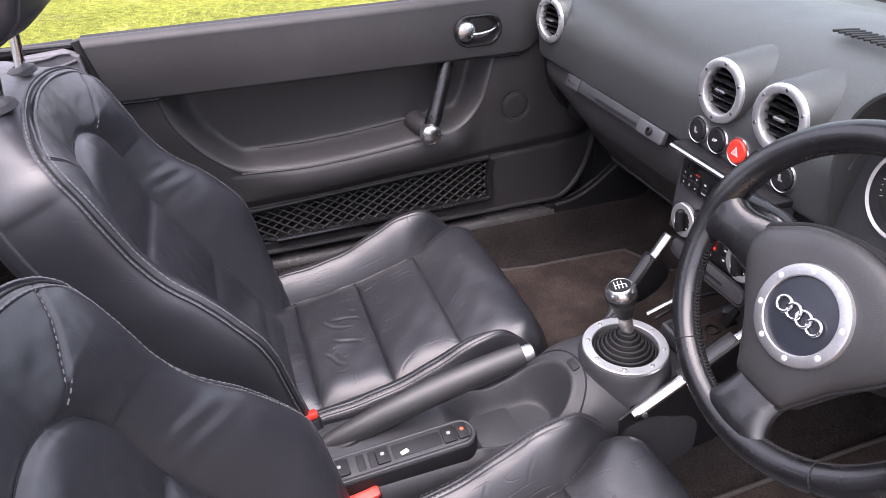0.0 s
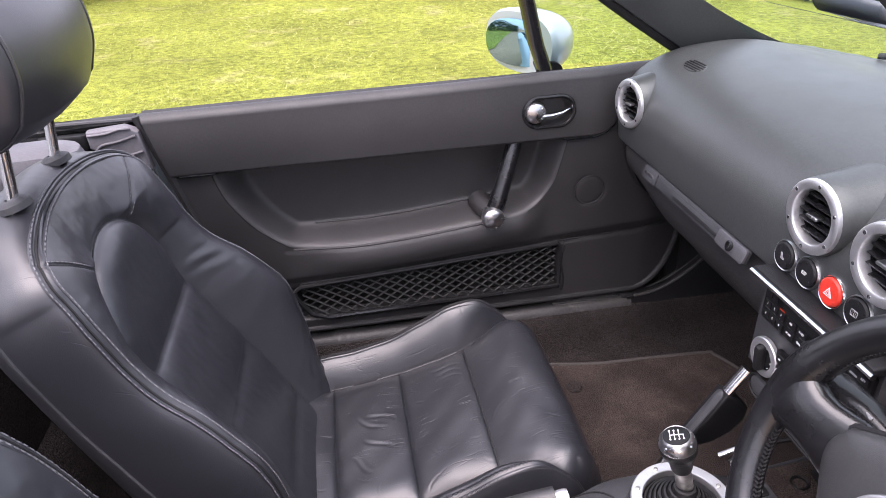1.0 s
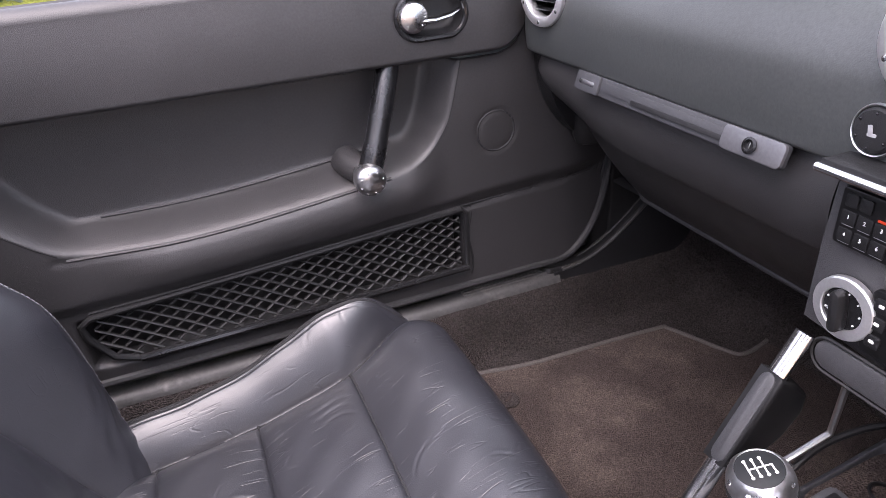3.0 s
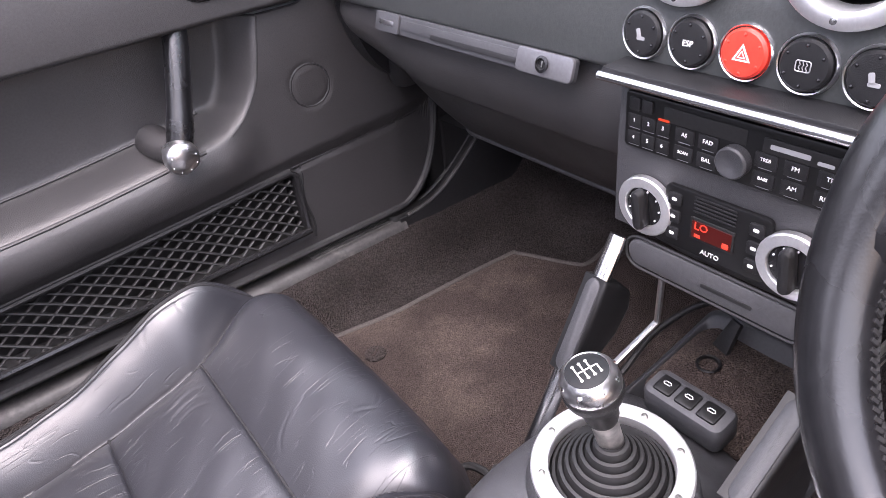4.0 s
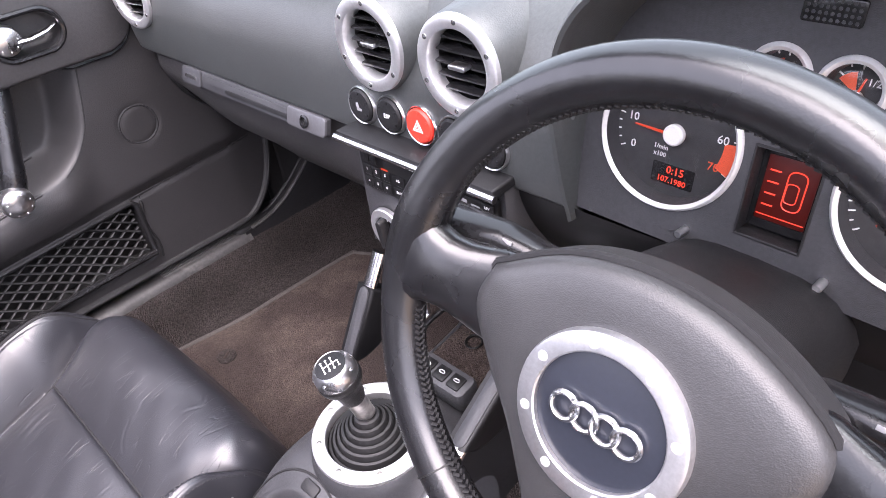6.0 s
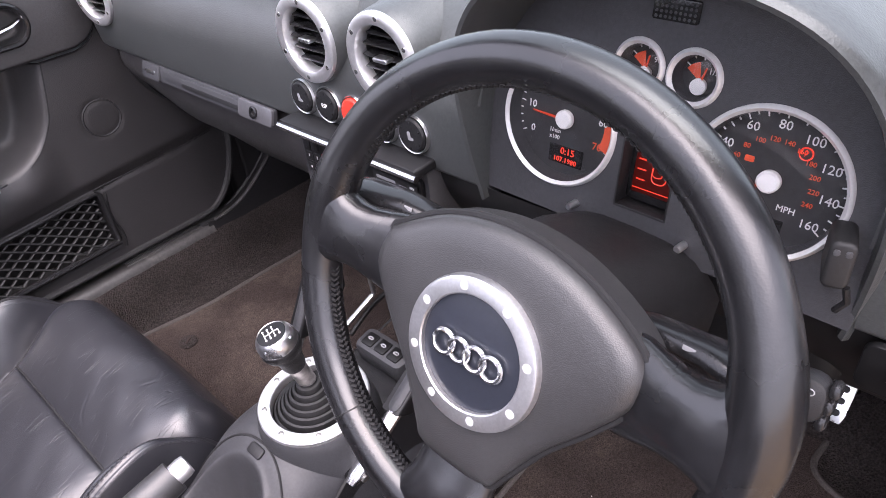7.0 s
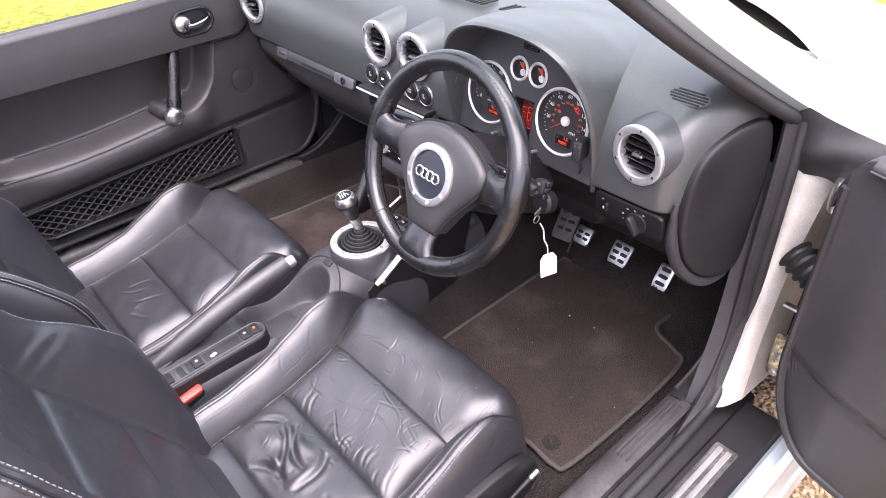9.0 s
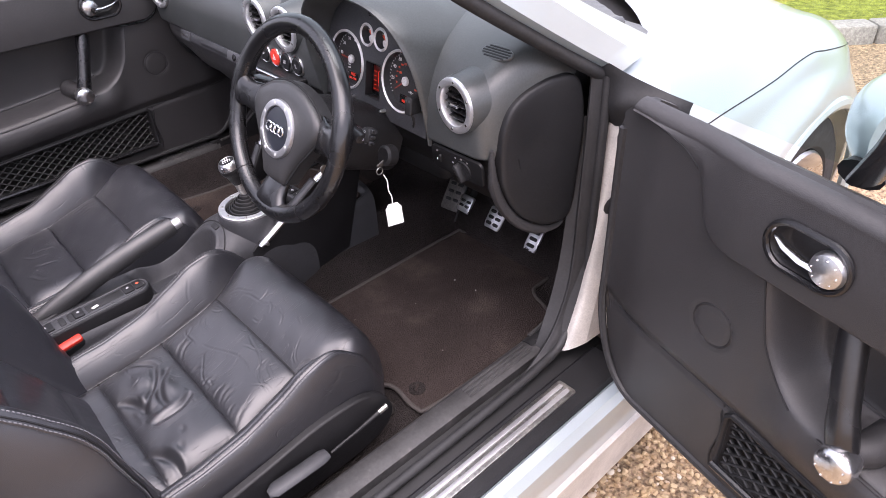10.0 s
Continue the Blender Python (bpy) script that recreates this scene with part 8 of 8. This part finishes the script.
    for y in (-0.131, 0.131):
        loop = [(hc.x + p.x * 0.992, y, hc.z + p.y * 0.992) for p in side]
        part("piping", tube(loop, 0.0026, 6, closed=True), LEATHER_PLAIN, hr, "sewn edge of the side panel")
    for y in (-0.075, 0.075):
        part("headrest_post", tube([(-0.380, y, 0.90), (-0.370, y, 0.95), (-0.354, y, 1.06)], 0.0070, 12), BRIGHT, hr, "chrome headrest post")
        part("post_collar", lathe([(0.021, -0.006), (0.020, 0.002), (0.014, 0.006), (0.007, 0.007)], pose(-0.372, y, 0.938, 0, -14, 0), 24), SOFT_GREY, hr, "dark post collar")
    back.location.y += skew
    hr.location.y += skew * 1.7
    # Side trim, rails and lever.
    for sgn in (-1, 1):
        o = curve([(-0.20, 0.235), (0.05, 0.225), (0.28, 0.232), (0.358, 0.270), (0.352, 0.330), (0.30, 0.366), (0.20, 0.370), (0.08, 0.350), (-0.06, 0.335), (-0.20, 0.36), (-0.22, 0.30), (-0.20, 0.235)], 5)[:-1]
        m = face_frame((0, sgn * 0.252, 0), (-sgn, 0, 0), (0, 0, 1))
        o2 = [(-sgn * p.x, p.y) for p in o]
        area = sum(a[0] * b[1] - b[0] * a[1] for a, b in zip(o2, o2[1:] + o2[:1]))
        trim = part("side_trim", slab(o2 if area > 0 else o2[::-1], 0.016, m, 0.005, 3), PLASTIC, t, "black plastic side trim")
        part("rail", block(0.56, 0.022, 0.03, pose(0.12, sgn * 0.21, 0.222), 0.004), STEEL, t, "steel seat rail")
    part("height_lever", tube(curve([(0.075, -0.286, 0.318), (0.135, -0.291, 0.324), (0.195, -0.289, 0.322)], 5), [0.008] + [0.016] * 9 + [0.012], 12, flat=0.55), SOFT_GREY, t, "grey height lever")
    part("slide_rod", tube([(0.205, -0.286, 0.312), (0.27, -0.286, 0.321), (0.335, -0.284, 0.330)], [0.003, 0.0035, 0.0055], 8), PLASTIC, t, "thin dark slide rod")
    part("rod_end", tube([(0.318, -0.2845, 0.3275), (0.338, -0.284, 0.3305)], [0.0055, 0.0060], 8), STEEL, t, "worn metal rod end")
    return t


driver_seat = seat("black leather driver's seat with a deeply creased cushion", 1.0, 3, 0.012)
driver_seat.matrix_basis = pose(0.128, -0.353, 0.21)
passenger_seat = seat("black leather passenger seat with stitched side wings", 0.2, 8, -0.018)
passenger_seat.matrix_basis = pose(0.10, SX, 0.21)

# ---------- mats, pedals ----------
def floor_mat(points, at, label, clip):
    t = thing("floor_mat", at, label, "floor mat", group="floor mats")
    o = curve(points + [points[0]], 6)[:-1]
    rise = lambda x: 0.42 * max(x - 0.97, 0) ** 1.35 if x > 0.97 else 0.0
    k = len(o)
    cx, cy = sum(p.x for p in o) / k, sum(p.y for p in o) / k
    rings = []
    for h, f in ((0.0, 1.0), (0.009, 1.0), (0.010, 0.992), (0.010, 0.95), (0.010, 0.8), (0.010, 0.6), (0.010, 0.4), (0.010, 0.2), (0.010, 0.02)):
        rings.append([(cx + (p.x - cx) * f, cy + (p.y - cy) * f, 0.2075 + h + rise(cx + (p.x - cx) * f)) for p in o])
    part("mat_top", loft(rings), MAT, t, "stained brown-black carpet pile", sharp=60)
    part("binding", tube([(p.x, p.y, 0.2165 + rise(p.x)) for p in o], 0.0052, 8, closed=True), MAT_EDGE, t, "paler stitched edge binding")
    c = part("mat_clip", lathe([(0.019, 0.0), (0.019, 0.003), (0.014, 0.0055), (0.010, 0.004), (0.0, 0.0045)], pose(*clip, 0.2175), 24), CARPET, t, "round worn mat clip")
    part("clip_grip", block(0.018, 0.005, 0.005, pose(*clip, 0.2215, 0, 0, 30), 0.0015), MAT, c)


floor_mat([(0.30, 0.150), (0.30, 0.590), (0.60, 0.588), (0.840, 0.575), (0.870, 0.560), (0.915, 0.462), (0.945, 0.440), (1.06, 0.455), (1.075, 0.40), (1.06, 0.16), (0.95, 0.140), (0.60, 0.140)], (0.7, 0.37, 0.207), "dark brown carpet floor mat in the passenger footwell", (0.496, 0.520))
floor_mat([(0.30, -0.180), (0.60, -0.178), (0.96, -0.176), (1.0, -0.20), (1.03, -0.30), (1.045, -0.40), (1.04, -0.490), (1.02, -0.515), (0.955, -0.512), (0.925, -0.535), (0.905, -0.590), (0.875, -0.622), (0.70, -0.630), (0.49, -0.622), (0.462, -0.595), (0.455, -0.50), (0.30, -0.48)], (0.7, -0.4, 0.207), "stained dark brown carpet floor mat in the driver's footwell", (0.500, -0.562))
litter = thing("grit", (0.60, -0.56, 0.217), "few white specks of grit on the mat", "grit")
random.seed(5)
for k in range(12):
    part("speck", lathe([(0.0, 0.0025), (0.0018, 0.0018), (0.002, 0.0)], pose(random.uniform(0.42, 0.85), random.uniform(-0.60, -0.25), 0.2172) @ Matrix.Scale(random.uniform(0.3, 0.9), 4), 6), PAPER if k % 2 else KERB, litter)


def pedal(x, y, z, w, h, holes, label, arm):
    t = thing("pedal", (x + 0.03, y, z - 0.03), label, "pedal", group="pedals")
    m = face_frame((x, y, z), (0, -1, 0), (0.62, 0, 0.78))
    pad = part("pad", slab([(-w * 0.42, -h / 2), (w * 0.42, -h / 2), (w / 2, -h * 0.3), (w / 2, h * 0.45), (w * 0.4, h / 2), (-w * 0.4, h / 2), (-w / 2, h * 0.45), (-w / 2, -h * 0.3)], 0.006, m, 0.002), ALU, t, "drilled aluminium pad")
    for i in range(holes[0]):
        for j in range(holes[1]):
            hx, hy = (i - (holes[0] - 1) / 2) * w * 0.44, (j - (holes[1] - 1) / 2) * h * 0.28
            part("rubber_stud", slab(rounded(w * (0.34 if holes[0] > 1 else 0.62), h * 0.15, h * 0.07, 4, hx, hy), 0.0022, m @ pose(0, 0, 0.006), 0.0008), RUBBER, pad)
    if arm:
        part("arm", tube(curve([(x + 0.012, y, z), (x + 0.06, y + 0.01, z + 0.05), (x + 0.09, y + 0.012, z + 0.2)], 5), 0.010, 10, flat=0.6), RUBBER, t)


pedal(0.921, -0.293, 0.392, 0.044, 0.046, (2, 2), "drilled aluminium clutch pedal", True)
pedal(0.913, -0.407, 0.400, 0.050, 0.056, (2, 3), "drilled aluminium brake pedal", True)
pedal(0.946, -0.508, 0.368, 0.038, 0.062, (1, 3), "drilled aluminium accelerator pedal", True)
foot = thing("foot_rest", (0.98, -0.20, 0.36), "drilled bare metal foot rest beside the pedals", "foot rest")
FM = face_frame((0.965, -0.212, 0.385), (0.15, -1, 0), (0.6, 0.1, 0.8))
# Aluminium plate; its dark reflection is put into the base colour.
part("plate", slab(rounded(0.060, 0.12, 0.008), 0.008, FM, 0.002), DULL_METAL, foot)
for i in range(2):
    for j in range(4):
        part("rib", slab(rounded(0.017, 0.009, 0.003, 4, -0.012 + 0.024 * i, -0.03 + 0.022 * j), 0.002, FM @ pose(0, 0, 0.008), 0.0008), MATT_BLACK, foot)
part("edge", tube([FM @ Vector((0.031, -0.085, 0.006)), FM @ Vector((0.031, 0.055, 0.006))], 0.003, 8), RUBBER, foot)
seat_catch = thing("seat_slide_bar", (0.43, -0.25, 0.23), "steel seat slide bar in front of the driver's seat", "seat lever")
part("bar", tube(curve([(0.40, -0.20, 0.235), (0.435, -0.205, 0.240), (0.445, -0.25, 0.240), (0.435, -0.30, 0.240), (0.40, -0.305, 0.235)], 5), 0.004, 8), STEEL, seat_catch)
clip = thing("dash_clip", (0.577, -0.506, 0.80), "small black clip on the edge of the instrument cluster", "clip")
CM = face_frame((0.584, -0.504, 0.835), (0.25, -1, 0), (0.15, 0, 1)) @ Matrix.Scale(0.78, 4)
part("body", slab(rounded(0.021, 0.044, 0.007), 0.044, CM @ pose(0, 0, -0.036), 0.004, 3), RUBBER, clip)
for x in (-0.006, 0.006):
    part("mark", slab(rounded(0.005, 0.006, 0.002, 4, x * 0.75, 0.012), 0.0006, CM @ pose(0, 0, 0.008), 0.0002), SOFT_GREY, clip)
part("hook", tube([CM @ Vector((0.010, -0.020, 0.004)), CM @ Vector((0.014, -0.034, 0.002)), CM @ Vector((0.008, -0.048, -0.004))], 0.0025, 8), PLASTIC, clip)
bracket = thing("seat_slide_bar", (0.42, 0.16, 0.24), "black seat slide lever and bracket in front of the passenger seat", "seat lever")
part("bar", tube(curve([(0.42, 0.22, 0.238), (0.452, 0.215, 0.250), (0.462, 0.18, 0.256), (0.455, 0.145, 0.252), (0.42, 0.14, 0.240)], 5), 0.0055, 8), RUBBER, bracket)
part("plate", block(0.075, 0.030, 0.012, pose(0.445, 0.150, 0.262, 0, -18, 25), 0.003), PLASTIC, bracket)
part("clip", block(0.050, 0.008, 0.010, pose(0.452, 0.158, 0.271, 0, -18, 25), 0.002), SOFT_GREY, bracket)
